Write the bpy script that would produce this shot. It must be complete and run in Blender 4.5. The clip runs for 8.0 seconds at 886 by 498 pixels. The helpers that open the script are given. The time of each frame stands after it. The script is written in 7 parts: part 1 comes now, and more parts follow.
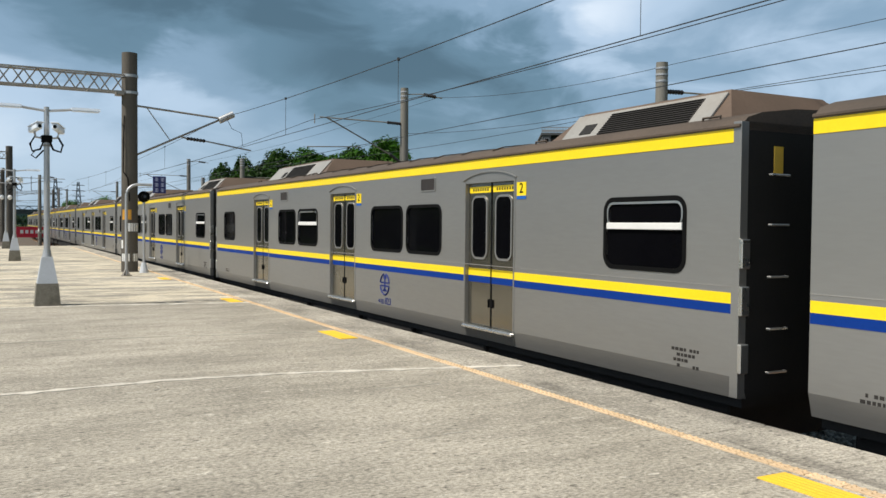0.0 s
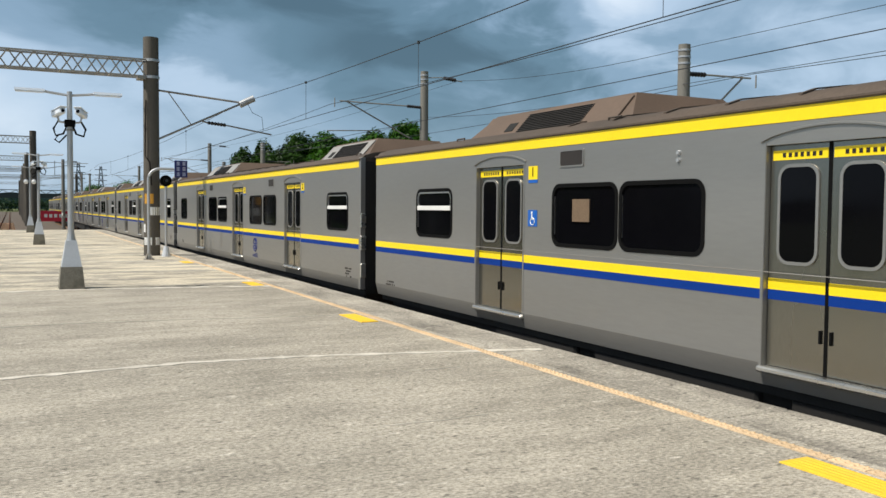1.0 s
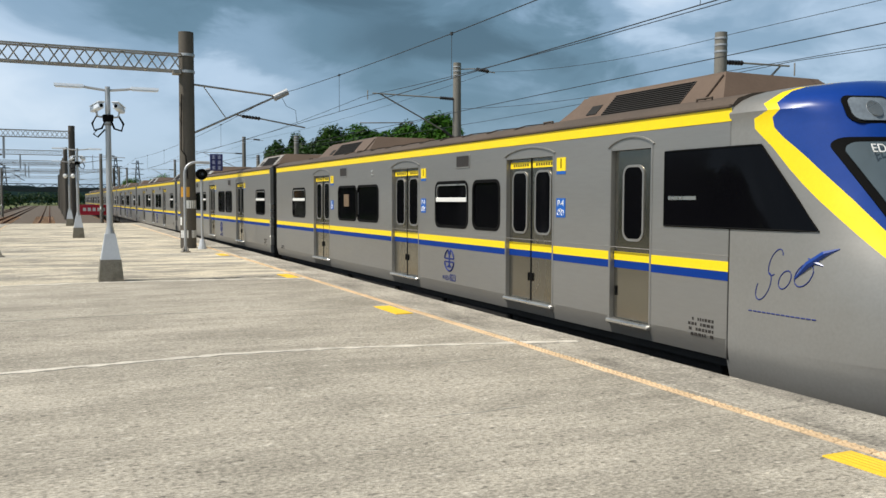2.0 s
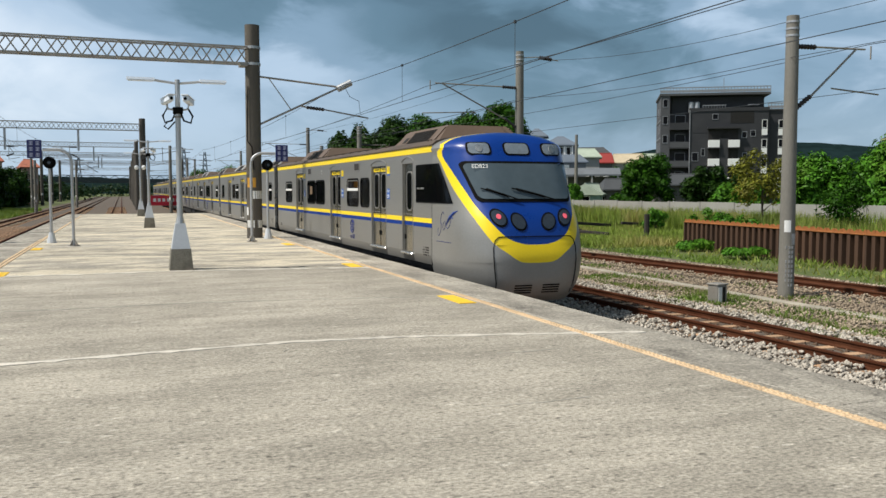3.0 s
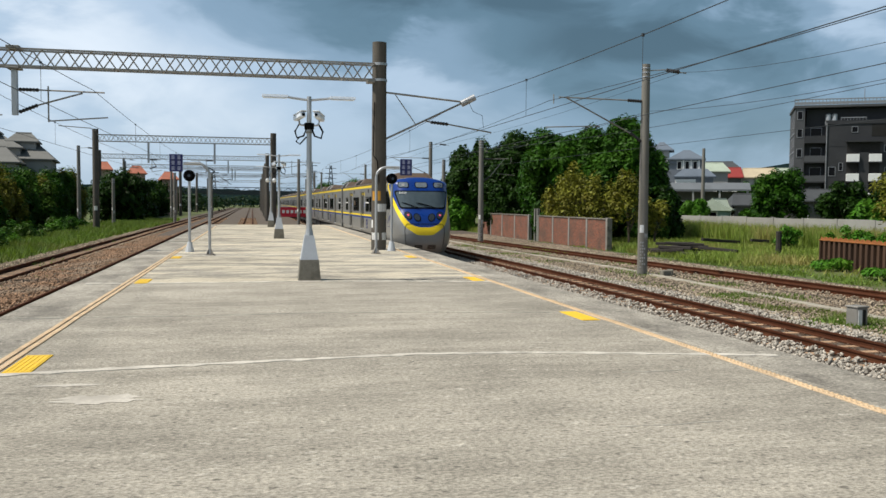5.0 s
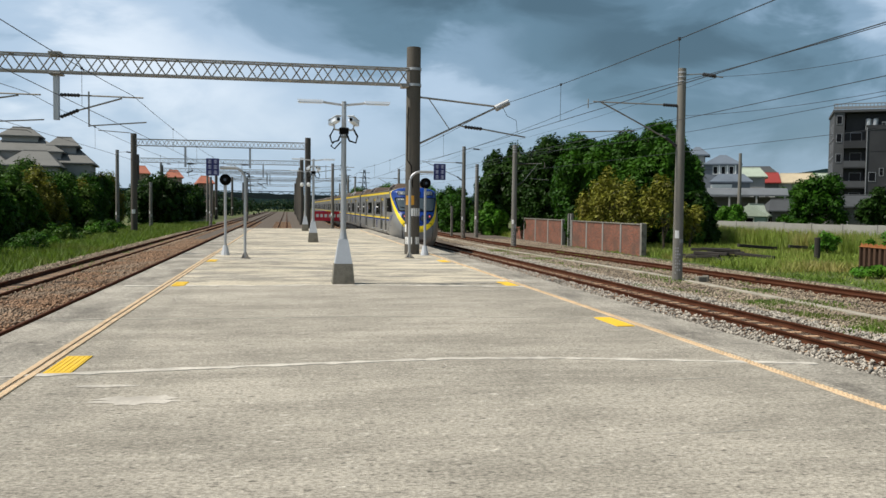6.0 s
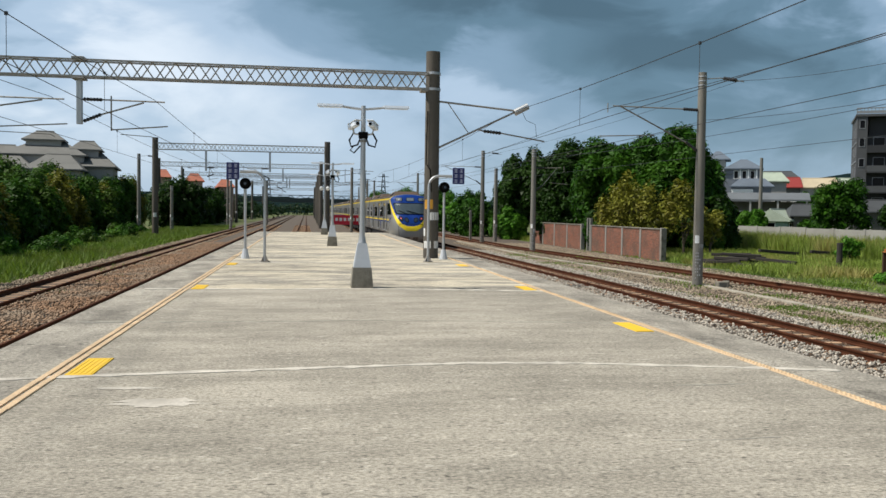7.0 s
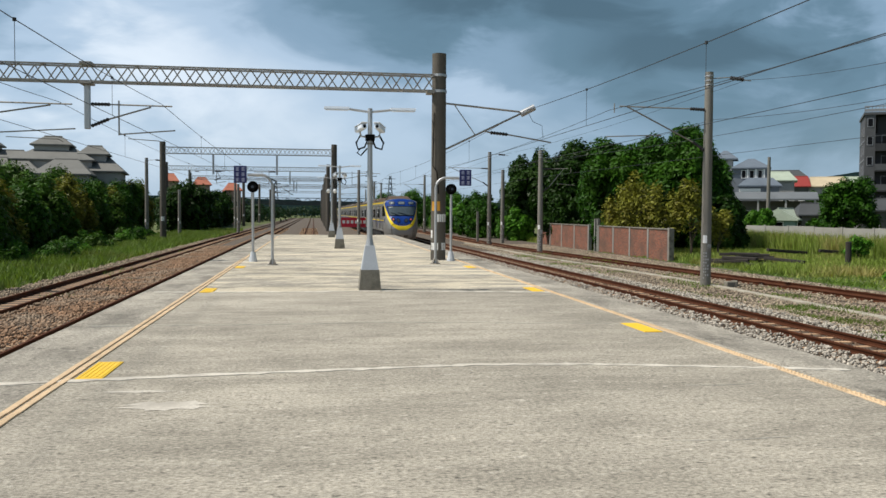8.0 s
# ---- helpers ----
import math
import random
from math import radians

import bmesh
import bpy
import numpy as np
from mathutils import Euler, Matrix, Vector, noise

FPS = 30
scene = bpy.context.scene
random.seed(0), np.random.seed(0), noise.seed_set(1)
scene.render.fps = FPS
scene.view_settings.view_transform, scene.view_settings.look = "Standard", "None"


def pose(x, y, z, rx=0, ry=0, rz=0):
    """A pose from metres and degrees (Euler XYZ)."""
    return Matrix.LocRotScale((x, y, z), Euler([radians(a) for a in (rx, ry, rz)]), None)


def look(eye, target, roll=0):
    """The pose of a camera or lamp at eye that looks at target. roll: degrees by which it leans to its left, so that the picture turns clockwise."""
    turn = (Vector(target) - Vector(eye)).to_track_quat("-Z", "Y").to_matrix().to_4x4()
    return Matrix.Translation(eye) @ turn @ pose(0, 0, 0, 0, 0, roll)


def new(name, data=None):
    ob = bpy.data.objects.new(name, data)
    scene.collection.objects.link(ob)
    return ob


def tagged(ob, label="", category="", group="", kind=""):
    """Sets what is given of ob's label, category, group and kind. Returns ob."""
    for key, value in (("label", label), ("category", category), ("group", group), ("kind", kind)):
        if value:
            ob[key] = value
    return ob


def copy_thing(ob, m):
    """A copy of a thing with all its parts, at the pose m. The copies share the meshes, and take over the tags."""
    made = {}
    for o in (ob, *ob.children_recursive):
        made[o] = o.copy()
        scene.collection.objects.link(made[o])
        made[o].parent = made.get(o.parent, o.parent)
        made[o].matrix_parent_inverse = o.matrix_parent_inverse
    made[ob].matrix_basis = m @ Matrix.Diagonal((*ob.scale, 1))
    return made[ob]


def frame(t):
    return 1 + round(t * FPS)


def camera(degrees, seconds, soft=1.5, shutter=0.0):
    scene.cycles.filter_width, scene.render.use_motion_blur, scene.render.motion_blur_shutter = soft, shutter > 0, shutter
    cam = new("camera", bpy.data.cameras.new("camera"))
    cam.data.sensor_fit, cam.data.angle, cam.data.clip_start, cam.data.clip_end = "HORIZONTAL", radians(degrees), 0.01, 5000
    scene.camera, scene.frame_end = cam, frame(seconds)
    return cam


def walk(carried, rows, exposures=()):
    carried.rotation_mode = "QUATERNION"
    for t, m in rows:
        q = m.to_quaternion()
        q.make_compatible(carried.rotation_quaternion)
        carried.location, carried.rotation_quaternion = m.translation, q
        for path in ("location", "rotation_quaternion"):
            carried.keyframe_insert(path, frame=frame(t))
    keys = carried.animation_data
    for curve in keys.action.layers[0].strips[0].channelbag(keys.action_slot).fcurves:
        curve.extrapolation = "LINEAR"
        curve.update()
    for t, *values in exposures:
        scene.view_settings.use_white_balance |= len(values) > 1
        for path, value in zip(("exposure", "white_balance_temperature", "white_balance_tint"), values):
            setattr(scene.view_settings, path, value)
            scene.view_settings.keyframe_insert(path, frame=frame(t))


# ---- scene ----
cam = camera(54.3, 8.0)
# seconds, eye x y z, degrees to the right of the platform's axis, pitch, roll
PATH = [
    (0.0, 0.076, -0.024, 1.686, 27.83, -1.57, 0.54),
    (0.5, 0.075, -0.021, 1.686, 27.48, -2.05, 0.59),
    (1.0, 0.069, -0.020, 1.681, 26.53, -2.64, 0.52),
    (2.5, 0.036, 0.014, 1.680, 22.69, -3.52, 0.09),
    (3.0, 0.022, 0.016, 1.675, 20.29, -3.88, 0.01),
    (3.5, 0.015, 0.020, 1.679, 17.69, -3.84, -0.04),
    (4.0, 0.000, 0.011, 1.687, 15.44, -3.93, -0.13),
    (4.5, -0.016, 0.005, 1.687, 13.91, -3.61, -0.06),
    (5.0, -0.041, 0.004, 1.695, 12.37, -3.02, 0.48),
    (6.5, -0.058, 0.004, 1.697, 9.48, -2.68, 0.66),
    (7.0, -0.056, 0.000, 1.700, 8.95, -2.49, 0.82),
    (7.5, -0.060, -0.005, 1.702, 8.75, -2.42, 0.75),
    (8.0, -0.064, -0.010, 1.701, 8.47, -2.38, 0.39),
]


# the camera darkens a little as the bright train leaves
EXPOSURES = [(0.0, 0.06), (2.5, 0.06), (3.4, 0.02), (4.5, 0.0), (8.0, 0.0)]


def sight(x, y, z, right, pitch, roll):
    a, p = radians(right), radians(pitch)
    ahead = Vector((math.sin(a) * math.cos(p), math.cos(a) * math.cos(p), math.sin(p)))
    return look((x, y, z), Vector((x, y, z)) + ahead, roll)


walk(cam, [(t, sight(*row)) for t, *row in PATH], EXPOSURES)

# ---- light ----
SUN_FROM = Vector((-0.62, 0.03, 0.95)).normalized()
sun = new("sun", bpy.data.lights.new("sun", "SUN"))
sun.data.energy, sun.data.angle, sun.data.color = 4.75, radians(2.4), (1.0, 0.945, 0.85)
sun.matrix_basis = look(SUN_FROM * 60, (0, 0, 0))
scene.view_settings.exposure = 0.0


def build_world():
    world = bpy.data.worlds.new("cloudy_sky")
    scene.world = world
    world.use_nodes = True
    nt = world.node_tree
    nt.nodes.clear()
    N, L = nt.nodes.new, nt.links.new
    out, bg = N("ShaderNodeOutputWorld"), N("ShaderNodeBackground")
    sky = N("ShaderNodeTexSky")
    sky.sky_type, sky.sun_disc = "NISHITA", False
    sky.sun_elevation, sky.sun_rotation = math.asin(SUN_FROM.z), math.atan2(SUN_FROM.x, SUN_FROM.y)
    tc = N("ShaderNodeTexCoord")
    sep = N("ShaderNodeSeparateXYZ")
    turn = N("ShaderNodeVectorRotate")
    turn.rotation_type = "Z_AXIS"
    turn.inputs["Angle"].default_value = math.radians(CLOUD_TURN)
    L(tc.outputs["Generated"], turn.inputs["Vector"])
    L(turn.outputs[0], sep.inputs[0])
    high = N("ShaderNodeMath")
    high.operation, high.inputs[1].default_value = "MAXIMUM", 0.0
    L(sep.outputs[2], high.inputs[0])
    low = N("ShaderNodeMath")
    low.operation, low.inputs[1].default_value = "ADD", 0.22
    L(high.outputs[0], low.inputs[0])
    comb = N("ShaderNodeCombineXYZ")
    for n in (0, 1):
        d = N("ShaderNodeMath")
        d.operation = "DIVIDE"
        L(sep.outputs[n], d.inputs[0])
        L(low.outputs[0], d.inputs[1])
        L(d.outputs[0], comb.inputs[n])
    comb.inputs[2].default_value = CLOUD_SEED

    def cloud(scale, detail, rough, distort):
        n = N("ShaderNodeTexNoise")
        n.inputs["Scale"].default_value, n.inputs["Detail"].default_value = scale, detail
        n.inputs["Roughness"].default_value, n.inputs["Distortion"].default_value = rough, distort
        L(comb.outputs[0], n.inputs["Vector"])
        return n

    big, fine = cloud(0.5, 2, 0.45, 0.3), cloud(1.35, 6, 0.5, 0.3)
    mix = N("ShaderNodeMix")
    mix.data_type = "FLOAT"
    mix.inputs[0].default_value = 0.42
    L(big.outputs[0], mix.inputs[2])
    L(fine.outputs[0], mix.inputs[3])
    ramp = N("ShaderNodeValToRGB")
    ramp.color_ramp.interpolation = "EASE"
    e = ramp.color_ramp.elements
    e[0].position, e[0].color = 0.34, (0.066, 0.128, 0.175, 1)
    e[1].position, e[1].color = 0.67, (0.74, 0.83, 0.93, 1)
    for p, c in ((0.43, (0.115, 0.208, 0.285, 1)), (0.50, (0.225, 0.345, 0.47, 1)), (0.57, (0.43, 0.56, 0.71, 1))):
        k = e.new(p)
        k.color = c
    # brighter towards the sun, darker under the storm cloud away from it
    lit = N("ShaderNodeVectorMath")
    lit.operation = "DOT_PRODUCT"
    L(tc.outputs["Generated"], lit.inputs[0])
    lit.inputs[1].default_value = Vector((SUN_FROM.x, 0, 0)).normalized()
    shade = N("ShaderNodeMapRange")
    shade.interpolation_type = "SMOOTHSTEP"
    shade.inputs[1].default_value, shade.inputs[2].default_value = -0.45, 0.35
    shade.inputs[3].default_value, shade.inputs[4].default_value = -0.382, -0.168
    L(lit.outputs["Value"], shade.inputs[0])
    lift = N("ShaderNodeMath")
    lift.operation = "MULTIPLY_ADD"
    lift.inputs[1].default_value = 1.5
    L(mix.outputs[0], lift.inputs[0])
    # the unseen sky behind is brightened to light the train's front
    way, back_lift, both = N("ShaderNodeSeparateXYZ"), N("ShaderNodeMapRange"), N("ShaderNodeMath")
    L(tc.outputs["Generated"], way.inputs[0])
    back_lift.interpolation_type = "SMOOTHSTEP"
    for k, v in enumerate((0.1, -0.7, 0.0, 0.08)):
        back_lift.inputs[k + 1].default_value = v
    L(way.outputs[1], back_lift.inputs[0])
    both.operation = "ADD"
    L(shade.outputs[0], both.inputs[0])
    L(back_lift.outputs[0], both.inputs[1])
    L(both.outputs[0], lift.inputs[2])
    # the banks of cloud ahead, low over the tracks, ragged by a drifting of their outlines
    dirn, bear, climb = N("ShaderNodeSeparateXYZ"), N("ShaderNodeMath"), N("ShaderNodeMath")
    L(tc.outputs["Generated"], dirn.inputs[0])
    bear.operation, climb.operation = "ARCTAN2", "ARCSINE"
    L(dirn.outputs[0], bear.inputs[0])
    L(dirn.outputs[1], bear.inputs[1])
    L(dirn.outputs[2], climb.inputs[0])
    spot, ragged_by, drift, place = N("ShaderNodeCombineXYZ"), N("ShaderNodeTexNoise"), N("ShaderNodeVectorMath"), N("ShaderNodeVectorMath")
    L(bear.outputs[0], spot.inputs[0])
    L(climb.outputs[0], spot.inputs[1])
    stretch = N("ShaderNodeVectorMath")
    stretch.operation, stretch.inputs[1].default_value = "MULTIPLY", (7.0, 16.0, 1.0)
    L(spot.outputs[0], stretch.inputs[0])
    ragged_by.inputs["Scale"].default_value, ragged_by.inputs["Detail"].default_value = 1.0, 5
    ragged_by.inputs["Roughness"].default_value, ragged_by.inputs["Distortion"].default_value = 0.55, 0.4
    L(stretch.outputs[0], ragged_by.inputs["Vector"])
    drift.operation = "MULTIPLY_ADD"
    drift.inputs[1].default_value, drift.inputs[2].default_value = (0.24, 0.11, 0), (-0.12, -0.055, 0)
    L(ragged_by.outputs["Color"], drift.inputs[0])
    place.operation = "ADD"
    L(spot.outputs[0], place.inputs[0])
    L(drift.outputs[0], place.inputs[1])
    total = None
    for b, h, wide, deep, weight in CLOUD_BANKS:
        off, size, dot, fall, sum_ = N("ShaderNodeVectorMath"), N("ShaderNodeVectorMath"), N("ShaderNodeVectorMath"), N("ShaderNodeMath"), N("ShaderNodeMath")
        off.operation, size.operation, dot.operation = "SUBTRACT", "MULTIPLY", "DOT_PRODUCT"
        off.inputs[1].default_value = (math.radians(b), math.radians(h), 0)
        size.inputs[1].default_value = (1 / math.radians(wide), 1 / math.radians(deep), 0)
        L(place.outputs[0], off.inputs[0])
        L(off.outputs[0], size.inputs[0])
        L(size.outputs[0], dot.inputs[0])
        L(size.outputs[0], dot.inputs[1])
        fall.operation, fall.inputs[0].default_value = "POWER", 0.45
        L(dot.outputs["Value"], fall.inputs[1])
        sum_.operation, sum_.inputs[1].default_value, sum_.inputs[2].default_value = "MULTIPLY_ADD", weight, 0.525
        L(fall.outputs[0], sum_.inputs[0])
        if total:
            L(total, sum_.inputs[2])
        total = sum_.outputs[0]
    wisps = N("ShaderNodeMath")
    wisps.operation, wisps.inputs[1].default_value = "MULTIPLY_ADD", 0.2
    wisp_mid = N("ShaderNodeMath")
    wisp_mid.operation, wisp_mid.inputs[1].default_value = "SUBTRACT", 0.5
    L(ragged_by.outputs[0], wisp_mid.inputs[0])
    L(wisp_mid.outputs[0], wisps.inputs[0])
    L(total, wisps.inputs[2])
    ahead, low_down, here, pick = N("ShaderNodeMapRange"), N("ShaderNodeMapRange"), N("ShaderNodeMath"), N("ShaderNodeMix")
    for node, sock, lo, hi in ((ahead, dirn.outputs[1], 0.1, 0.5), (low_down, dirn.outputs[2], 0.42, 0.27)):
        node.interpolation_type = "SMOOTHSTEP"
        node.inputs[1].default_value, node.inputs[2].default_value = lo, hi
        L(sock, node.inputs[0])
    here.operation = "MULTIPLY"
    L(ahead.outputs[0], here.inputs[0])
    L(low_down.outputs[0], here.inputs[1])
    pick.data_type = "FLOAT"
    L(here.outputs[0], pick.inputs[0])
    L(lift.outputs[0], pick.inputs[2])
    L(wisps.outputs[0], pick.inputs[3])
    L(pick.outputs[0], ramp.inputs[0])
    # thin haze low down, where the layers of cloud close up
    ragged = N("ShaderNodeMath")
    ragged.operation = "MULTIPLY_ADD"
    ragged.inputs[1].default_value = 0.16
    L(fine.outputs[0], ragged.inputs[0])
    L(sep.outputs[2], ragged.inputs[2])
    haze = N("ShaderNodeMapRange")
    haze.interpolation_type = "SMOOTHSTEP"
    haze.inputs[1].default_value, haze.inputs[2].default_value = 0.10, 0.215
    haze.inputs[3].default_value, haze.inputs[4].default_value = 0.3, 0.0
    L(ragged.outputs[0], haze.inputs[0])
    hz = N("ShaderNodeMix")
    hz.data_type = "RGBA"
    hz.inputs[7].default_value = (0.38, 0.50, 0.61, 1)
    L(haze.outputs[0], hz.inputs[0])
    L(ramp.outputs[0], hz.inputs[6])
    # the sky is dimmed overhead, above the view, to deepen the shadows
    over = N("ShaderNodeMapRange")
    over.interpolation_type = "SMOOTHSTEP"
    over.inputs[1].default_value, over.inputs[2].default_value = 0.3, 0.75
    over.inputs[3].default_value, over.inputs[4].default_value = 1.0, 0.38
    L(sep.outputs[2], over.inputs[0])
    dim = N("ShaderNodeMix")
    dim.data_type, dim.blend_type = "RGBA", "MULTIPLY"
    dim.inputs[0].default_value = 1.0
    L(hz.outputs[2], dim.inputs[6])
    L(over.outputs[0], dim.inputs[7])
    hz = dim
    blue = N("ShaderNodeMix")
    blue.data_type, blue.blend_type = "RGBA", "ADD"
    blue.inputs[0].default_value = 0.012
    L(hz.outputs[2], blue.inputs[6])
    L(sky.outputs[0], blue.inputs[7])
    bg.inputs[1].default_value = 1.0
    L(blue.outputs[2], bg.inputs[0])
    L(bg.outputs[0], out.inputs[0])


# bearing, height, half-breadth and half-depth in degrees; weight below nought: darker
CLOUD_BANKS = [
    (7, 14.5, 9, 3.6, -0.17), (24, 10.0, 7, 2.4, -0.20), (31, 14.5, 5, 2.5, -0.04), (17, 15, 6, 2.6, -0.08),
    (38.5, 14, 3.6, 2.2, 0.10), (12.5, 11.2, 3.2, 1.2, 0.05), (12, 8.2, 4, 1.1, 0.05), (-9, 10.5, 7, 3.6, 0.10),
    (33, 5.0, 12, 3.2, -0.085), (-19, 14.5, 6, 2.2, -0.03), (-6, 5, 14, 3.6, 0.09), (47, 12, 8, 4.5, 0.01),
]
CLOUD_SEED = 3.4
CLOUD_TURN = 24
build_world()


# ---- materials ----
def mat(name, color, rough=0.6, metal=0.0, vary=0.25, scale=3.0, fine=40.0, bump=0.1, stain=None, stain_amount=0.0, object_random=0.0, island=0.0, stretch=(1, 1, 1), coat=0.0):
    """A surface with grain at two scales, an optional stain colour, and relief."""
    m = bpy.data.materials.new(name)
    m.use_nodes = True
    nt = m.node_tree
    N, L = nt.nodes.new, nt.links.new
    b = nt.nodes["Principled BSDF"]
    b.inputs["Roughness"].default_value, b.inputs["Metallic"].default_value = rough, metal
    b.inputs["Coat Weight"].default_value = coat
    tc, mp = N("ShaderNodeTexCoord"), N("ShaderNodeMapping")
    mp.inputs["Scale"].default_value = stretch
    L(tc.outputs["Object"], mp.inputs[0])
    n1, n2 = N("ShaderNodeTexNoise"), N("ShaderNodeTexNoise")
    for n, s in ((n1, scale), (n2, fine)):
        n.inputs["Scale"].default_value, n.inputs["Detail"].default_value = s, 6
        L(mp.outputs[0], n.inputs["Vector"])
    add = N("ShaderNodeMix")
    add.data_type = "FLOAT"
    add.inputs[0].default_value = 0.55
    L(n1.outputs[0], add.inputs[2])
    L(n2.outputs[0], add.inputs[3])
    rng = N("ShaderNodeMapRange")
    rng.inputs[1].default_value, rng.inputs[2].default_value = 0.3, 0.7
    rng.inputs[3].default_value, rng.inputs[4].default_value = 1 - vary, 1 + vary
    L(add.outputs[0], rng.inputs[0])
    val = rng.outputs[0]
    for amount, node, sock in ((object_random, "ShaderNodeObjectInfo", "Random"), (island, "ShaderNodeNewGeometry", "Random Per Island")):
        if amount:
            info, r2, mul = N(node), N("ShaderNodeMapRange"), N("ShaderNodeMath")
            r2.inputs[3].default_value, r2.inputs[4].default_value = 1 - amount, 1 + amount
            mul.operation = "MULTIPLY"
            L(info.outputs[sock], r2.inputs[0])
            L(r2.outputs[0], mul.inputs[0])
            L(val, mul.inputs[1])
            val = mul.outputs[0]
    col = N("ShaderNodeMix")
    col.data_type, col.blend_type = "RGBA", "MULTIPLY"
    col.inputs[0].default_value = 1.0
    col.inputs[6].default_value = (*color, 1)
    L(val, col.inputs[7])
    result = col.outputs[2]
    if stain:
        n3, r3, mx = N("ShaderNodeTexNoise"), N("ShaderNodeMapRange"), N("ShaderNodeMix")
        n3.inputs["Scale"].default_value, n3.inputs["Detail"].default_value = scale * 0.6 + 0.13, 8
        L(mp.outputs[0], n3.inputs["Vector"])
        r3.inputs[1].default_value, r3.inputs[2].default_value = 0.48, 0.68
        r3.inputs[3].default_value, r3.inputs[4].default_value = 0.0, stain_amount
        L(n3.outputs[0], r3.inputs[0])
        mx.data_type = "RGBA"
        mx.inputs[7].default_value = (*stain, 1)
        L(r3.outputs[0], mx.inputs[0])
        L(result, mx.inputs[6])
        result = mx.outputs[2]
    L(result, b.inputs["Base Color"])
    rr = N("ShaderNodeMapRange")
    rr.inputs[1].default_value, rr.inputs[2].default_value = 0.3, 0.7
    rr.inputs[3].default_value, rr.inputs[4].default_value = max(rough - 0.08, 0.02), min(rough + 0.08, 1)
    L(n1.outputs[0], rr.inputs[0])
    L(rr.outputs[0], b.inputs["Roughness"])
    if bump:
        bp = N("ShaderNodeBump")
        bp.inputs["Strength"].default_value, bp.inputs["Distance"].default_value = bump, 0.01
        L(n2.outputs[0], bp.inputs["Height"])
        L(bp.outputs[0], b.inputs["Normal"])
    return m


def glow(name, color, strength):
    m = mat(name, color, 0.3, bump=0)
    b = m.node_tree.nodes["Principled BSDF"]
    b.inputs["Emission Color"].default_value, b.inputs["Emission Strength"].default_value = (*color, 1), strength
    return m


def worn_concrete(name, base, dark, pale, fleck, broad=(0.6, 1.25, 1), over=0.9, edge=(0.40, 0.62)):
    """Trodden concrete: mottled stains, grit, pits and pale flecks drawn out across the platform."""
    m = bpy.data.materials.new(name)
    m.use_nodes = True
    nt = m.node_tree
    N, L = nt.nodes.new, nt.links.new
    b = nt.nodes["Principled BSDF"]
    b.inputs["Roughness"].default_value = 0.9
    b.inputs["Specular IOR Level"].default_value = 0.3
    tc = N("ShaderNodeNewGeometry")

    def spots(scale, detail, rough, stretch, lo, hi, a, c):
        mp, n, r = N("ShaderNodeMapping"), N("ShaderNodeTexNoise"), N("ShaderNodeMapRange")
        mp.inputs["Scale"].default_value = stretch
        L(tc.outputs["Position"], mp.inputs[0])
        L(mp.outputs[0], n.inputs["Vector"])
        n.inputs["Scale"].default_value, n.inputs["Detail"].default_value, n.inputs["Roughness"].default_value = scale, detail, rough
        for k, v in enumerate((lo, hi, a, c)):
            r.inputs[k + 1].default_value = v
        L(n.outputs[0], r.inputs[0])
        return r.outputs[0]

    def blend(mode, amount, under, over):
        mx = N("ShaderNodeMix")
        mx.data_type, mx.blend_type = "RGBA", mode
        for sock, v in ((mx.inputs[0], amount), (mx.inputs[6], under), (mx.inputs[7], over)):
            if isinstance(v, float):
                sock.default_value = v
            elif isinstance(v, tuple):
                sock.default_value = (*v, 1)
            else:
                L(v, sock)
        return mx.outputs[2]

    c = blend("MIX", spots(0.85, 14, 0.70, broad, *edge, 0.0, over), base, dark)
    c = blend("MULTIPLY", 1.0, c, spots(0.22, 5, 0.6, (0.8, 1.0, 1), 0.3, 0.7, 0.78, 1.22))
    c = blend("MULTIPLY", 0.4, c, spots(3.2, 5, 0.7, (0.12, 2.6, 1), 0.35, 0.65, 0.8, 1.2))
    c = blend("MIX", spots(8.0, 9, 0.72, (0.6, 1.4, 1), fleck, fleck + 0.08, 0.0, 0.6), c, pale)
    c = blend("MIX", spots(13.0, 6, 0.65, (0.7, 1.2, 1), 0.42, 0.34, 0.0, 0.85), c, tuple(0.45 * v for v in dark))
    c = blend("MULTIPLY", 1.0, c, spots(30.0, 8, 0.78, (0.8, 1.2, 1), 0.34, 0.66, 0.38, 1.62))
    L(c, b.inputs["Base Color"])
    bp = N("ShaderNodeBump")
    bp.inputs["Strength"].default_value, bp.inputs["Distance"].default_value = 0.6, 0.008
    L(spots(24.0, 8, 0.75, (1, 1, 1), 0.3, 0.7, 0.0, 1.0), bp.inputs["Height"])
    L(bp.outputs[0], b.inputs["Normal"])
    return m


M = {}
M["steel"] = mat("brushed_steel", (0.335, 0.328, 0.312), 0.44, 0.72, 0.05, 0.7, 30, 0.03, (0.33, 0.31, 0.28), 0.35, stretch=(1, 0.15, 1))
M["door_steel"] = mat("door_steel", (0.29, 0.275, 0.235), 0.24, 0.95, 0.07, 0.9, 30, 0.03, (0.26, 0.24, 0.2), 0.4, stretch=(1, 1, 0.3))
M["bright_steel"] = mat("bright_steel", (0.62, 0.61, 0.58), 0.3, 0.9, 0.08, 3, 60, 0.03)
M["yellow"] = mat("yellow_paint", (0.90, 0.66, 0.008), 0.38, 0, 0.05, 1.5, 30, 0.02)
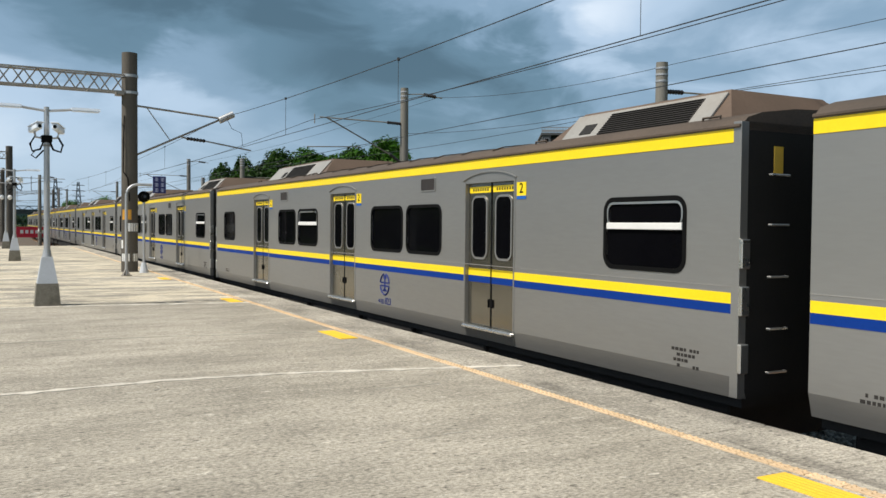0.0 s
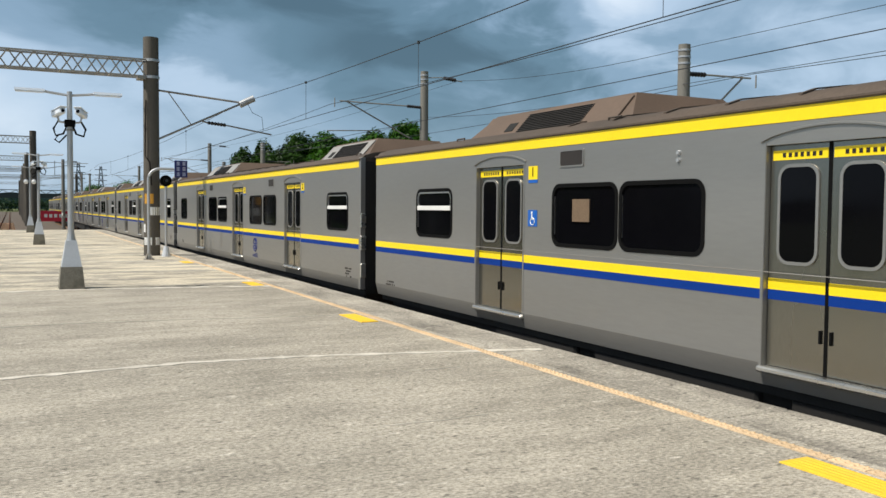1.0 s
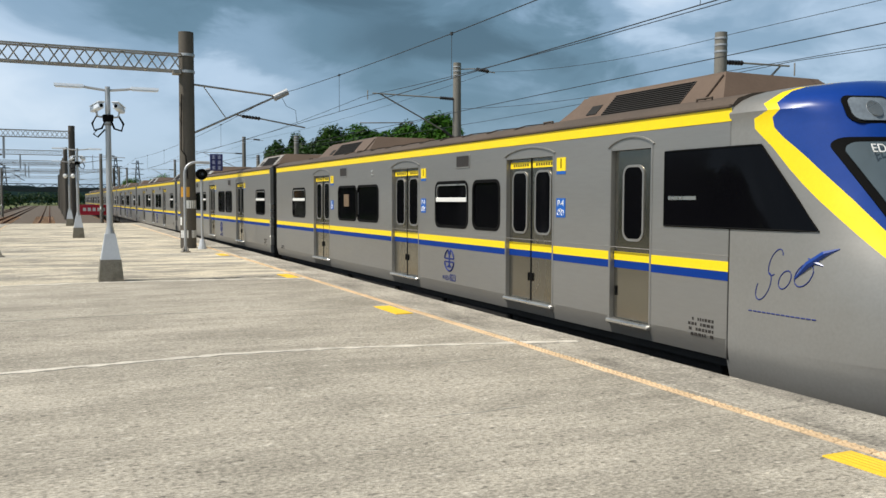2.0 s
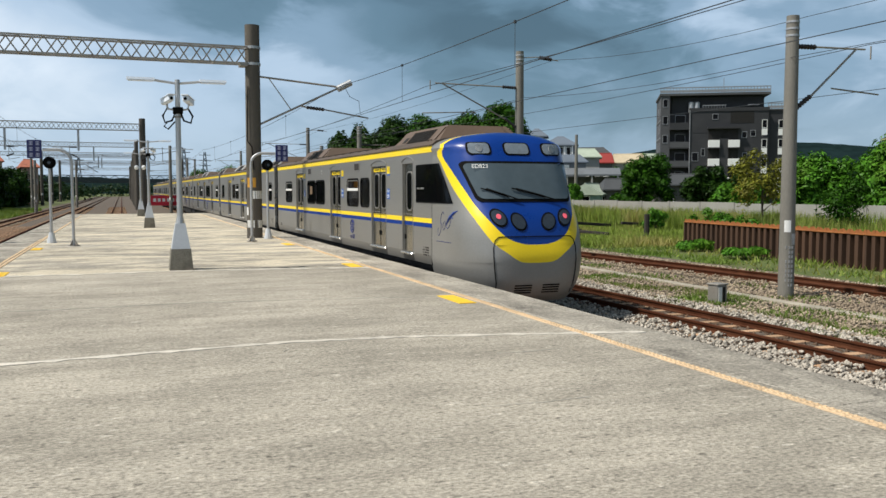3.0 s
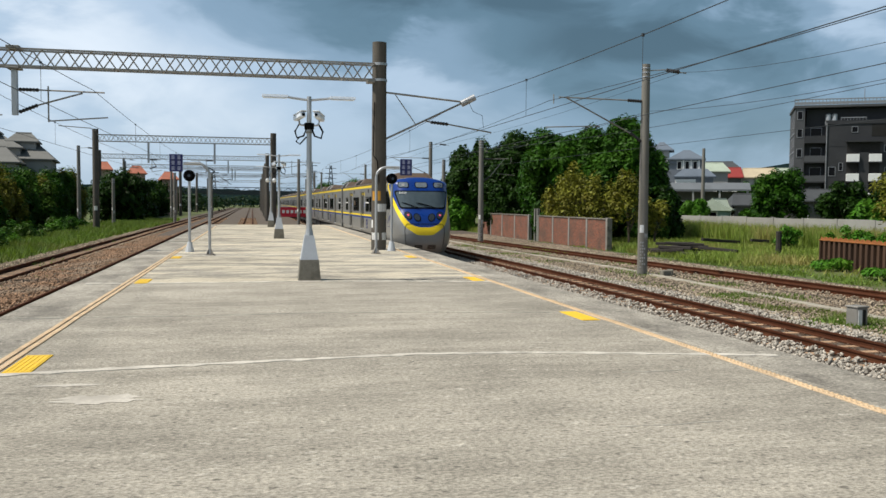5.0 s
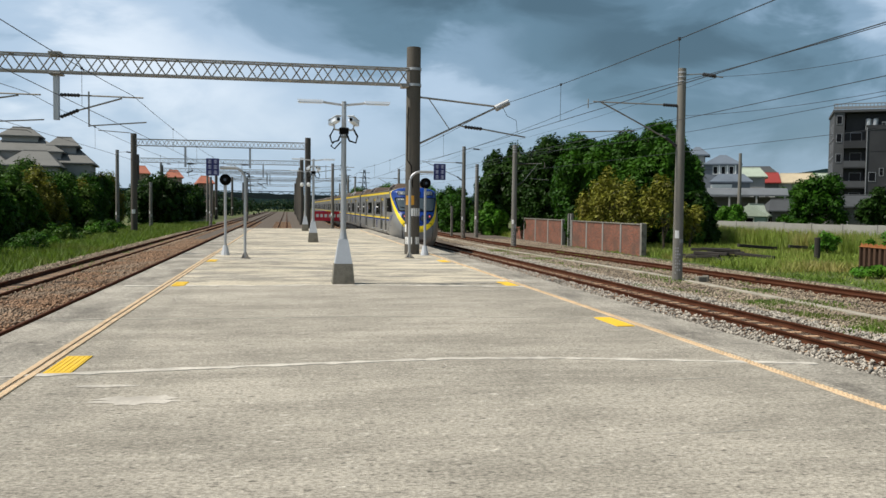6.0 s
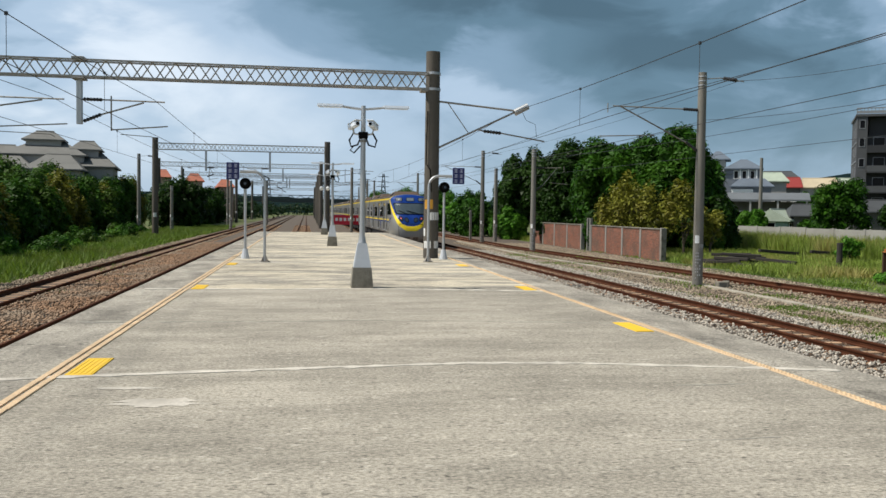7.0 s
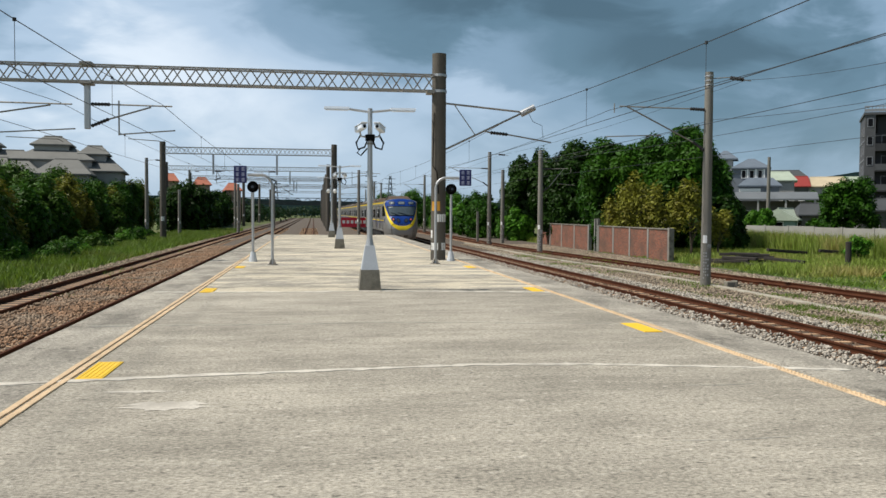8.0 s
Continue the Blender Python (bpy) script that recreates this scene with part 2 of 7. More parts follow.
M["blue"] = mat("blue_paint", (0.004, 0.038, 0.235), 0.32, 0, 0.08, 1.5, 30, 0.02, coat=0.15)
M["stripe_blue"] = mat("stripe_blue", (0.003, 0.034, 0.22), 0.6, 0, 0.08, 1.5, 30, 0.02)
M["stripe_blue"].node_tree.nodes["Principled BSDF"].inputs["Specular IOR Level"].default_value = 0.12
M["lens_clear"] = mat("clear_lamp_cover", (0.17, 0.20, 0.23), 0.08, 0, 0.2, 6, 30, 0.0, coat=0.5)
M["sign_blue"] = mat("sign_blue", (0.01, 0.11, 0.45), 0.4, 0, 0.05, 5, 30, 0.0)
M["white"] = mat("white_paint", (0.78, 0.78, 0.76), 0.45, 0, 0.05, 3, 30, 0.02)
M["lamp_white"] = mat("lamp_white", (0.76, 0.82, 0.90), 0.4, 0, 0.05, 3, 30, 0.02)
M["emblem_blue"] = mat("emblem_blue", (0.008, 0.022, 0.15), 0.8, 0, 0.08, 1.5, 30, 0.0)
M["black"] = mat("black_rubber", (0.006, 0.006, 0.006), 0.65, 0, 0.2, 3, 60, 0.1)
M["notice"] = mat("brown_paper", (0.15, 0.10, 0.06), 0.8, 0, 0.3, 6, 40, 0.05)
M["black"].node_tree.nodes["Principled BSDF"].inputs["Specular IOR Level"].default_value = 0.05
M["bar_white"] = mat("pale_bar", (0.72, 0.72, 0.70), 0.5, 0, 0.06, 3, 40, 0.02)
M["boundary"] = mat("boundary_concrete", (0.32, 0.315, 0.29), 0.9, 0, 0.2, 0.5, 20, 0.3, (0.24, 0.23, 0.20), 0.6)
M["glass"] = mat("tinted_glass", (0.003, 0.003, 0.004), 0.06, 0, 0.1, 1, 5, 0.0)
M["glass"].node_tree.nodes["Principled BSDF"].inputs["Specular IOR Level"].default_value = 0.10
M["wind"] = mat("windscreen_glass", (0.075, 0.10, 0.115), 0.06, 0, 0.15, 0.9, 4, 0.0, coat=0.6)
M["roof"] = mat("roof_brown", (0.085, 0.062, 0.046), 0.75, 0, 0.25, 1.3, 30, 0.15, (0.05, 0.04, 0.032), 0.6)
M["ac"] = mat("aircon_brown", (0.125, 0.085, 0.06), 0.6, 0, 0.15, 1.3, 25, 0.1, (0.1, 0.07, 0.05), 0.5)
M["ac_pale"] = mat("aircon_pale", (0.29, 0.28, 0.26), 0.5, 0, 0.12, 1.3, 25, 0.1, (0.25, 0.2, 0.16), 0.5)
M["grille"] = mat("dark_grille", (0.03, 0.025, 0.022), 0.6, 0.2, 0.2, 5, 60, 0.1)
# also the near-black painted where car ends and tower openings lie in shade
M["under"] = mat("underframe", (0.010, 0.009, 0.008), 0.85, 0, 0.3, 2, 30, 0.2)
M["lens"] = mat("lamp_glass", (0.035, 0.045, 0.06), 0.08, 0, 0.2, 6, 30, 0.0, coat=0.5)
M["red_lamp"] = glow("red_lamp", (0.75, 0.11, 0.15), 0.3)
M["concrete"] = worn_concrete("platform_concrete", (0.41, 0.376, 0.315), (0.27, 0.247, 0.205), (0.66, 0.62, 0.54), 0.575)
M["kerb"] = worn_concrete("kerb_concrete", (0.40, 0.37, 0.315), (0.19, 0.175, 0.15), (0.60, 0.56, 0.48), 0.58, (1.6, 0.7, 1))
M["joint"] = mat("joint_filler", (0.60, 0.56, 0.49), 0.9, 0, 0.3, 3, 40, 0.3, (0.34, 0.31, 0.27), 0.6)
M["scuff"] = mat("scuffed_concrete", (0.60, 0.56, 0.49), 0.9, 0, 0.3, 1.5, 26, 0.4, (0.36, 0.33, 0.285), 0.9)
M["pale"] = worn_concrete("pale_concrete", (0.57, 0.51, 0.395), (0.27, 0.25, 0.215), (0.72, 0.66, 0.54), 0.54, (0.5, 1.2, 1), 0.95, (0.44, 0.56))
M["line"] = mat("worn_yellow_line", (0.63, 0.46, 0.285), 0.8, 0, 0.2, 3, 50, 0.4, (0.42, 0.34, 0.24), 0.75, object_random=0.12)
M["tile_yellow"] = mat("yellow_tile", (0.78, 0.50, 0.03), 0.7, 0, 0.12, 2, 50, 0.3, (0.55, 0.38, 0.1), 0.5)
M["rail"] = mat("rusty_rail", (0.072, 0.026, 0.013), 0.8, 0.0, 0.3, 2, 50, 0.25, (0.12, 0.05, 0.026), 0.5)
M["rail"].node_tree.nodes["Principled BSDF"].inputs["Specular IOR Level"].default_value = 0.1
M["sleeper"] = mat("concrete_sleeper", (0.44, 0.28, 0.17), 0.9, 0, 0.25, 2.5, 30, 0.4, (0.20, 0.10, 0.055), 0.7, object_random=0.2)
M["ballast"] = mat("ballast_bed", (0.105, 0.083, 0.064), 0.95, 0, 0.55, 1.1, 14, 1.0, (0.10, 0.075, 0.055), 0.8)
M["stone_pale"] = mat("ballast_stone_pale", (0.37, 0.335, 0.285), 0.9, 0, 0.2, 0.6, 12, 0.3, island=0.5)
M["stone_rust"] = mat("ballast_stone_rust", (0.27, 0.165, 0.10), 0.9, 0, 0.2, 0.6, 12, 0.3, (0.30, 0.25, 0.19), 0.7, island=0.5)
M["stone_dark"] = mat("ballast_stone_dark", (0.11, 0.065, 0.04), 0.9, 0, 0.2, 0.6, 12, 0.3, (0.07, 0.045, 0.03), 0.7, island=0.5)
M["stone_old"] = mat("ballast_stone_old", (0.315, 0.255, 0.185), 0.9, 0, 0.2, 0.5, 12, 0.3, (0.22, 0.17, 0.12), 0.8, island=0.5)
M["lid"] = mat("trough_lid", (0.37, 0.335, 0.27), 0.9, 0, 0.3, 2, 40, 0.4, (0.24, 0.21, 0.16), 0.7, object_random=0.15)
M["soil"] = mat("grass_ground", (0.085, 0.115, 0.028), 0.95, 0, 0.4, 0.15, 3, 0.6, (0.15, 0.125, 0.06), 0.6)
M["grass"] = mat("grass_blades", (0.195, 0.265, 0.040), 0.75, 0, 0.4, 0.22, 3, 0.0, (0.36, 0.30, 0.11), 0.95, island=0.35)
M["pole"] = mat("pole_concrete", (0.205, 0.195, 0.17), 0.85, 0, 0.15, 1.5, 40, 0.3, (0.15, 0.135, 0.11), 0.6, stretch=(1, 1, 0.25))
M["mast"] = mat("mast_concrete", (0.105, 0.092, 0.075), 0.85, 0, 0.2, 1.5, 40, 0.3, (0.06, 0.052, 0.043), 0.6, stretch=(1, 1, 0.2))
M["galv"] = mat("galvanised", (0.46, 0.47, 0.48), 0.45, 0.55, 0.1, 4, 50, 0.05)
M["galv_dark"] = mat("weathered_galvanised", (0.30, 0.285, 0.26), 0.6, 0.4, 0.15, 4, 50, 0.1, (0.2, 0.16, 0.11), 0.5)
M["lamp_grey"] = mat("pale_grey_paint", (0.52, 0.55, 0.59), 0.5, 0.0, 0.1, 3, 40, 0.05, (0.38, 0.38, 0.37), 0.4)
M["plinth"] = mat("plinth_concrete", (0.20, 0.185, 0.15), 0.9, 0, 0.3, 5, 40, 0.4, (0.08, 0.075, 0.06), 0.8)
M["wire"] = mat("copper_wire", (0.045, 0.05, 0.055), 0.6, 0.3, 0.1, 3, 30, 0)
M["insulator"] = mat("insulator_dark", (0.018, 0.015, 0.015), 0.35, 0, 0.1, 5, 30, 0)
M["mortar"] = mat("mortar", (0.24, 0.17, 0.13), 0.95, 0, 0.25, 3, 40, 0.3)
M["wall_conc"] = mat("wall_concrete", (0.27, 0.26, 0.235), 0.9, 0, 0.2, 0.5, 20, 0.3, (0.13, 0.125, 0.11), 0.7)
M["rust"] = mat("rusted_sheet_pile", (0.085, 0.044, 0.026), 0.85, 0.2, 0.35, 2, 40, 0.3, (0.05, 0.032, 0.025), 0.6, object_random=0.25, stretch=(1, 1, 0.4))
M["rust_top"] = mat("orange_rust", (0.33, 0.125, 0.036), 0.85, 0.1, 0.25, 3, 40, 0.3, (0.16, 0.06, 0.025), 0.6)
M["bark"] = mat("bark", (0.075, 0.058, 0.042), 0.95, 0, 0.3, 4, 30, 0.5)
M["old_wood"] = mat("old_sleeper_wood", (0.035, 0.03, 0.026), 0.95, 0, 0.35, 4, 40, 0.5)


def thin(m, amount):
    """Lets light through a leaf."""
    nt = m.node_tree
    b, out = nt.nodes["Principled BSDF"], nt.nodes["Material Output"]
    tr, mx, br = nt.nodes.new("ShaderNodeBsdfTranslucent"), nt.nodes.new("ShaderNodeMixShader"), nt.nodes.new("ShaderNodeMix")
    src = b.inputs["Base Color"].links[0].from_socket
    br.data_type, br.blend_type = "RGBA", "MULTIPLY"
    br.inputs[0].default_value = 1.0
    br.inputs[7].default_value = (1.5, 1.5, 0.9, 1)
    nt.links.new(src, br.inputs[6])
    nt.links.new(br.outputs[2], tr.inputs[0])
    mx.inputs[0].default_value = amount
    nt.links.new(b.outputs[0], mx.inputs[1])
    nt.links.new(tr.outputs[0], mx.inputs[2])
    nt.links.new(mx.outputs[0], out.inputs["Surface"])
    return m


def leaf_mat(name, color, other, amount):
    m = mat(name, color, 0.5, 0, 0.2, 0.3, 3, 0.0, other, amount, island=0.5)
    m.node_tree.nodes["Principled BSDF"].inputs["Specular IOR Level"].default_value = 0.12
    return thin(m, 0.12)


M["leaf_dark"] = leaf_mat("dark_leaves", (0.015, 0.042, 0.004), (0.028, 0.068, 0.006), 0.6)
M["leaf_mid"] = leaf_mat("mid_leaves", (0.024, 0.076, 0.005), (0.046, 0.118, 0.008), 0.7)
M["leaf_bright"] = leaf_mat("bright_leaves", (0.058, 0.165, 0.013), (0.11, 0.21, 0.02), 0.7)
M["leaf_yellow"] = leaf_mat("yellowing_leaves", (0.145, 0.15, 0.02), (0.18, 0.14, 0.03), 0.8)
M["leaf_bank"] = leaf_mat("bank_leaves", (0.040, 0.100, 0.009), (0.075, 0.105, 0.015), 0.8)
M["leaf_far"] = leaf_mat("far_leaves", (0.014, 0.034, 0.012), (0.022, 0.046, 0.016), 0.6)


# ---- mesh tools ----
class Build:
    """Collects faces for one mesh."""

    def __init__(self):
        self.v, self.f = [], []

    def add(self, verts, faces):
        n = len(self.v)
        self.v += [tuple(p) for p in verts]
        self.f += [tuple(i + n for i in q) for q in faces]
        return self

    def box(self, x0, x1, y0, y1, z0, z1, c=0.0):
        """A box; c: the width of its chamfers."""
        if c <= 0:
            v = [(x, y, z) for z in (z0, z1) for y in (y0, y1) for x in (x0, x1)]
            return self.add(v, [(0, 2, 3, 1), (4, 5, 7, 6), (0, 1, 5, 4), (2, 6, 7, 3), (0, 4, 6, 2), (1, 3, 7, 5)])
        bm = bmesh.new()
        bmesh.ops.create_cube(bm, size=1)
        for p in bm.verts:
            p.co = ((x0 + x1) / 2 + p.co.x * (x1 - x0), (y0 + y1) / 2 + p.co.y * (y1 - y0), (z0 + z1) / 2 + p.co.z * (z1 - z0))
        bmesh.ops.bevel(bm, geom=bm.edges[:], offset=c, segments=1, affect="EDGES")
        bm.verts.index_update()
        self.add([p.co for p in bm.verts], [[p.index for p in q.verts] for q in bm.faces])
        bm.free()
        return self

    def tube(self, points, radius, sides=10, caps=True):
        """A round bar through points; radius: one, or one a point."""
        pts = [Vector(p) for p in points]
        rad = radius if isinstance(radius, (list, tuple)) else [radius] * len(pts)
        rings = []
        for i, p in enumerate(pts):
            way = (pts[min(i + 1, len(pts) - 1)] - pts[max(i - 1, 0)]).normalized()
            side = way.cross((0, 0, 1)) if abs(way.z) < 0.95 else way.cross((0, 1, 0))
            side.normalize()
            up = side.cross(way)
            rings.append([p + rad[i] * (math.cos(2 * math.pi * k / sides) * side + math.sin(2 * math.pi * k / sides) * up) for k in range(sides)])
        v = [q for r in rings for q in r]
        f = [(i * sides + k, i * sides + (k + 1) % sides, (i + 1) * sides + (k + 1) % sides, (i + 1) * sides + k) for i in range(len(pts) - 1) for k in range(sides)]
        if caps:
            f += [tuple(range(sides))[::-1], tuple((len(pts) - 1) * sides + k for k in range(sides))]
        return self.add(v, f)

    def cone(self, x, y, z0, z1, r0, r1, sides=12):
        return self.tube([(x, y, z0), (x, y, z1)], [r0, r1], sides)

    def prism(self, outline, axis, a, b):
        """An outline of two coordinates, extruded along an axis (0, 1, 2) from a to b."""
        def place(p, w):
            q = list(p)
            q.insert(axis, w)
            return tuple(q)
        n = len(outline)
        v = [place(p, a) for p in outline] + [place(p, b) for p in outline]
        f = [(k, (k + 1) % n, n + (k + 1) % n, n + k) for k in range(n)]
        f += [tuple(range(n))[::-1], tuple(range(n, 2 * n))]
        return self.add(v, f)

    def mesh(self, name, material, smooth=False):
        me = bpy.data.meshes.new(name)
        me.from_pydata(self.v, [], self.f)
        bm = bmesh.new()
        bm.from_mesh(me)
        bmesh.ops.recalc_face_normals(bm, faces=bm.faces[:])
        bm.to_mesh(me)
        bm.free()
        me.materials.append(material)
        if smooth:
            me.shade_smooth()
            me.set_sharp_from_angle(angle=radians(38))
        return me


def thing(name, label, category, group="", kind="", at=None):
    ob = tagged(new(name), label, category, group, kind)
    if at is not None:
        ob.matrix_basis = at
    return ob


def part(name, build, material, parent=None, label="", smooth=False, at=None, kind=""):
    ob = new(name, build.mesh(name, material, smooth))
    ob.parent = parent
    if at is not None:
        ob.matrix_basis = at
    return tagged(ob, label, kind=kind)


def solid(name, build, material, label, category, group="", kind="", smooth=False, at=None):
    ob = tagged(new(name, build.mesh(name, material, smooth)), label, category, group, kind)
    if at is not None:
        ob.matrix_basis = at
    return ob


def rounded(x0, x1, z0, z1, r, n=5):
    """A rounded rectangle's outline."""
    out = []
    for cx, cz, a0 in ((x1 - r, z1 - r, 0), (x0 + r, z1 - r, 90), (x0 + r, z0 + r, 180), (x1 - r, z0 + r, 270)):
        out += [(cx + r * math.cos(radians(a0 + 90 * k / n)), cz + r * math.sin(radians(a0 + 90 * k / n))) for k in range(n + 1)]
    return out


def cloud_mesh(name, material, verts, faces):
    """A mesh from numpy arrays of vertices and equal-sided faces."""
    me = bpy.data.meshes.new(name)
    n, k = faces.shape
    me.vertices.add(len(verts))
    me.vertices.foreach_set("co", np.asarray(verts, np.float32).ravel())
    me.loops.add(n * k)
    me.loops.foreach_set("vertex_index", faces.astype(np.int32).ravel())
    me.polygons.add(n)
    me.polygons.foreach_set("loop_start", (np.arange(n) * k).astype(np.int32))
    me.update(calc_edges=True)
    me.materials.append(material)
    return me


# ---- ground, platform, tracks ----
RAIL = -0.90          # top of the rails; the platform's top is 0
BED = -1.06
LEFT, RIGHT, FAR, BACK = -3.65, 6.0, 66.0, -14.0


def line_r1(y):
    return 7.85 - 0.008 * min(max(y, -60), 75)


def line_r2(y):
    return 11.3 - 0.012 * min(max(y, -60), 75)


def line_r3(y):
    return 18.4 - 0.07 * (min(y, 66) - 21) if y > 21 else 18.4 + 0.03 * (21 - max(y, -60))


def line_l1(y):
    return -5.1 - 0.004 * min(max(y, 0), 75)


def line_l2(y):
    return -8.55 - 0.004 * min(max(y, 0), 90)


def ground():
    b = Build()
    b.box(-1800, 1800, -1500, 2400, -1.5, -1.10)
    solid("ground", b, M["soil"], "green weedy ground running to the horizon", "ground", kind="structure")
    b = Build()
    xs, ys = (-11.2, 20.6), [-60, 0, 20, 45, 80, 400]
    b.box(xs[0], xs[1], ys[0], ys[-1], -1.12, BED)
    solid("ballast_bed", b, M["ballast"], "grey and rust-stained stone ballast bed under the tracks", "ballast", kind="structure")


def stones(name, material, label, x0, x1, y0, y1, count, size, mound, seed, bias=1.0):
    """Loose ballast; mound: the height of the bed at a place."""
    rng = np.random.default_rng(seed)
    x, y = rng.uniform(x0, x1, count), y0 + (y1 - y0) * rng.uniform(0, 1, count) ** bias
    z = np.array([mound(a, b) for a, b in zip(x, y)])
    keep = z > -5
    x, y, z = x[keep], y[keep], z[keep]
    n = len(x)
    s = size * rng.uniform(0.55, 1.35, n)
    base = np.array([(1, 0, 0), (0, 1, 0), (-1, 0, 0), (0, -1, 0), (0, 0, 0.8), (0, 0, -0.8)])
    v = base[None] * rng.uniform(0.6, 1.25, (n, 6, 1)) + rng.normal(0, 0.16, (n, 6, 3))
    a = rng.uniform(0, 6.28, n)
    c, q = np.cos(a)[:, None], np.sin(a)[:, None]
    v = np.stack([c * v[..., 0] - q * v[..., 1], q * v[..., 0] + c * v[..., 1], v[..., 2]], -1) * s[:, None, None]
    v += np.stack([x, y, z + s * 0.25], -1)[:, None]
    tri = np.array([(0, 1, 4), (1, 2, 4), (2, 3, 4), (3, 0, 4), (1, 0, 5), (2, 1, 5), (3, 2, 5), (0, 3, 5)])
    f = (tri[None] + (np.arange(n) * 6)[:, None, None]).reshape(-1, 3)
    tagged(new(name, cloud_mesh(name, material, v.reshape(-1, 3), f)), label, "ballast", kind="stuff")


def near_rail(x, y):
    """The height of the ballast at a place: heaped between and beside the tracks."""
    d = min(abs(x - g(y)) for g in (line_r1, line_r2, line_r3, line_l1, line_l2))
    if d < 0.62 or (d < 1.15 and abs((y + 10 + 0.31) % 0.62 - 0.31) < 0.11):
        return -9
    if LEFT - 0.15 < x < RIGHT + 0.2 and y < FAR:
        return -9
    return BED + (0.05 if d < 1.7 else 0.02)


def between_rails(x, y):
    d = min(abs(x - g(y)) for g in (line_r1, line_r2, line_r3, line_l1, line_l2))
    return BED - 0.012 if d < 0.45 and abs((y + 10 + 0.31) % 0.62 - 0.31) > 0.12 else -9


def track(name, line, y0, y1, piece_end, label):
    """Two rails on concrete sleepers."""
    t = thing(name, label, "railway track", kind="structure")
    prof = [(-0.07, -0.15), (0.07, -0.15), (0.07, -0.135), (0.012, -0.11), (0.012, -0.045), (0.034, -0.035), (0.034, -0.004), (0.028, 0), (-0.028, 0), (-0.034, -0.004), (-0.034, -0.035), (-0.012, -0.045), (-0.012, -0.11), (-0.07, -0.135)]
    stops = sorted({y0, -10, 21, 40, 66, 75, 90, y1} & set(range(int(y0), int(y1) + 1)) | {y0, y1})
    for side in (-0.5335, 0.5335):
        b, n = Build(), len(prof)
        v = [(line(y) + side + px, y, RAIL + pz) for y in stops for px, pz in prof]
        f = [(i * n + k, i * n + (k + 1) % n, (i + 1) * n + (k + 1) % n, (i + 1) * n + k) for i in range(len(stops) - 1) for k in range(n)]
        b.add(v, f)
        part("rail", b, M["rail"], t, "rust-brown steel rail")
    sl = Build().prism([(-0.13, -0.2), (0.13, -0.2), (0.095, 0), (-0.095, 0)], 0, -1.2, 1.2).mesh("sleeper", M["sleeper"])
    far, y = Build(), max(y0, -10)
    while y < min(y1, 150):
        if y < piece_end:
            ob = new("sleeper", sl)
            ob.parent, ob.matrix_basis = t, pose(line(y), y, RAIL - 0.15 + random.uniform(-0.006, 0.006), 0, 0, random.uniform(-0.8, 0.8))
        else:
            far.box(line(y) - 1.2, line(y) + 1.2, y - 0.1, y + 0.1, RAIL - 0.3, RAIL - 0.15)
        y += 0.62
    if far.v:
        part("distant_sleepers", far, M["sleeper"], t, kind="stuff")
    return t


def rough_strip(points, width, z, depth, seed, wobble=0.03):
    """A strip of uneven width laid along points."""
    rng, v, n = random.Random(seed), [], 0
    b = Build()
    pts = []
    for (xa, ya), (xb, yb) in zip(points, points[1:]):
        steps = max(2, int(math.hypot(xb - xa, yb - ya) / 0.12))
        pts += [(xa + (xb - xa) * k / steps, ya + (yb - ya) * k / steps) for k in range(steps)]
    for x, y in pts:
        w = width * rng.uniform(0.35, 1.3) / 2
        m = rng.uniform(-wobble, wobble)
        v += [(x, y + m - w, z), (x, y + m + w, z), (x, y + m - w, z - depth), (x, y + m + w, z - depth)]
    f = []
    for i in range(len(pts) - 1):
        a, c = 4 * i, 4 * i + 4
        f += [(a, c, c + 1, a + 1), (a + 2, a + 3, c + 3, c + 2), (a, a + 2, c + 2, c), (a + 1, c + 1, c + 3, a + 3)]
    return b.add(v, f)


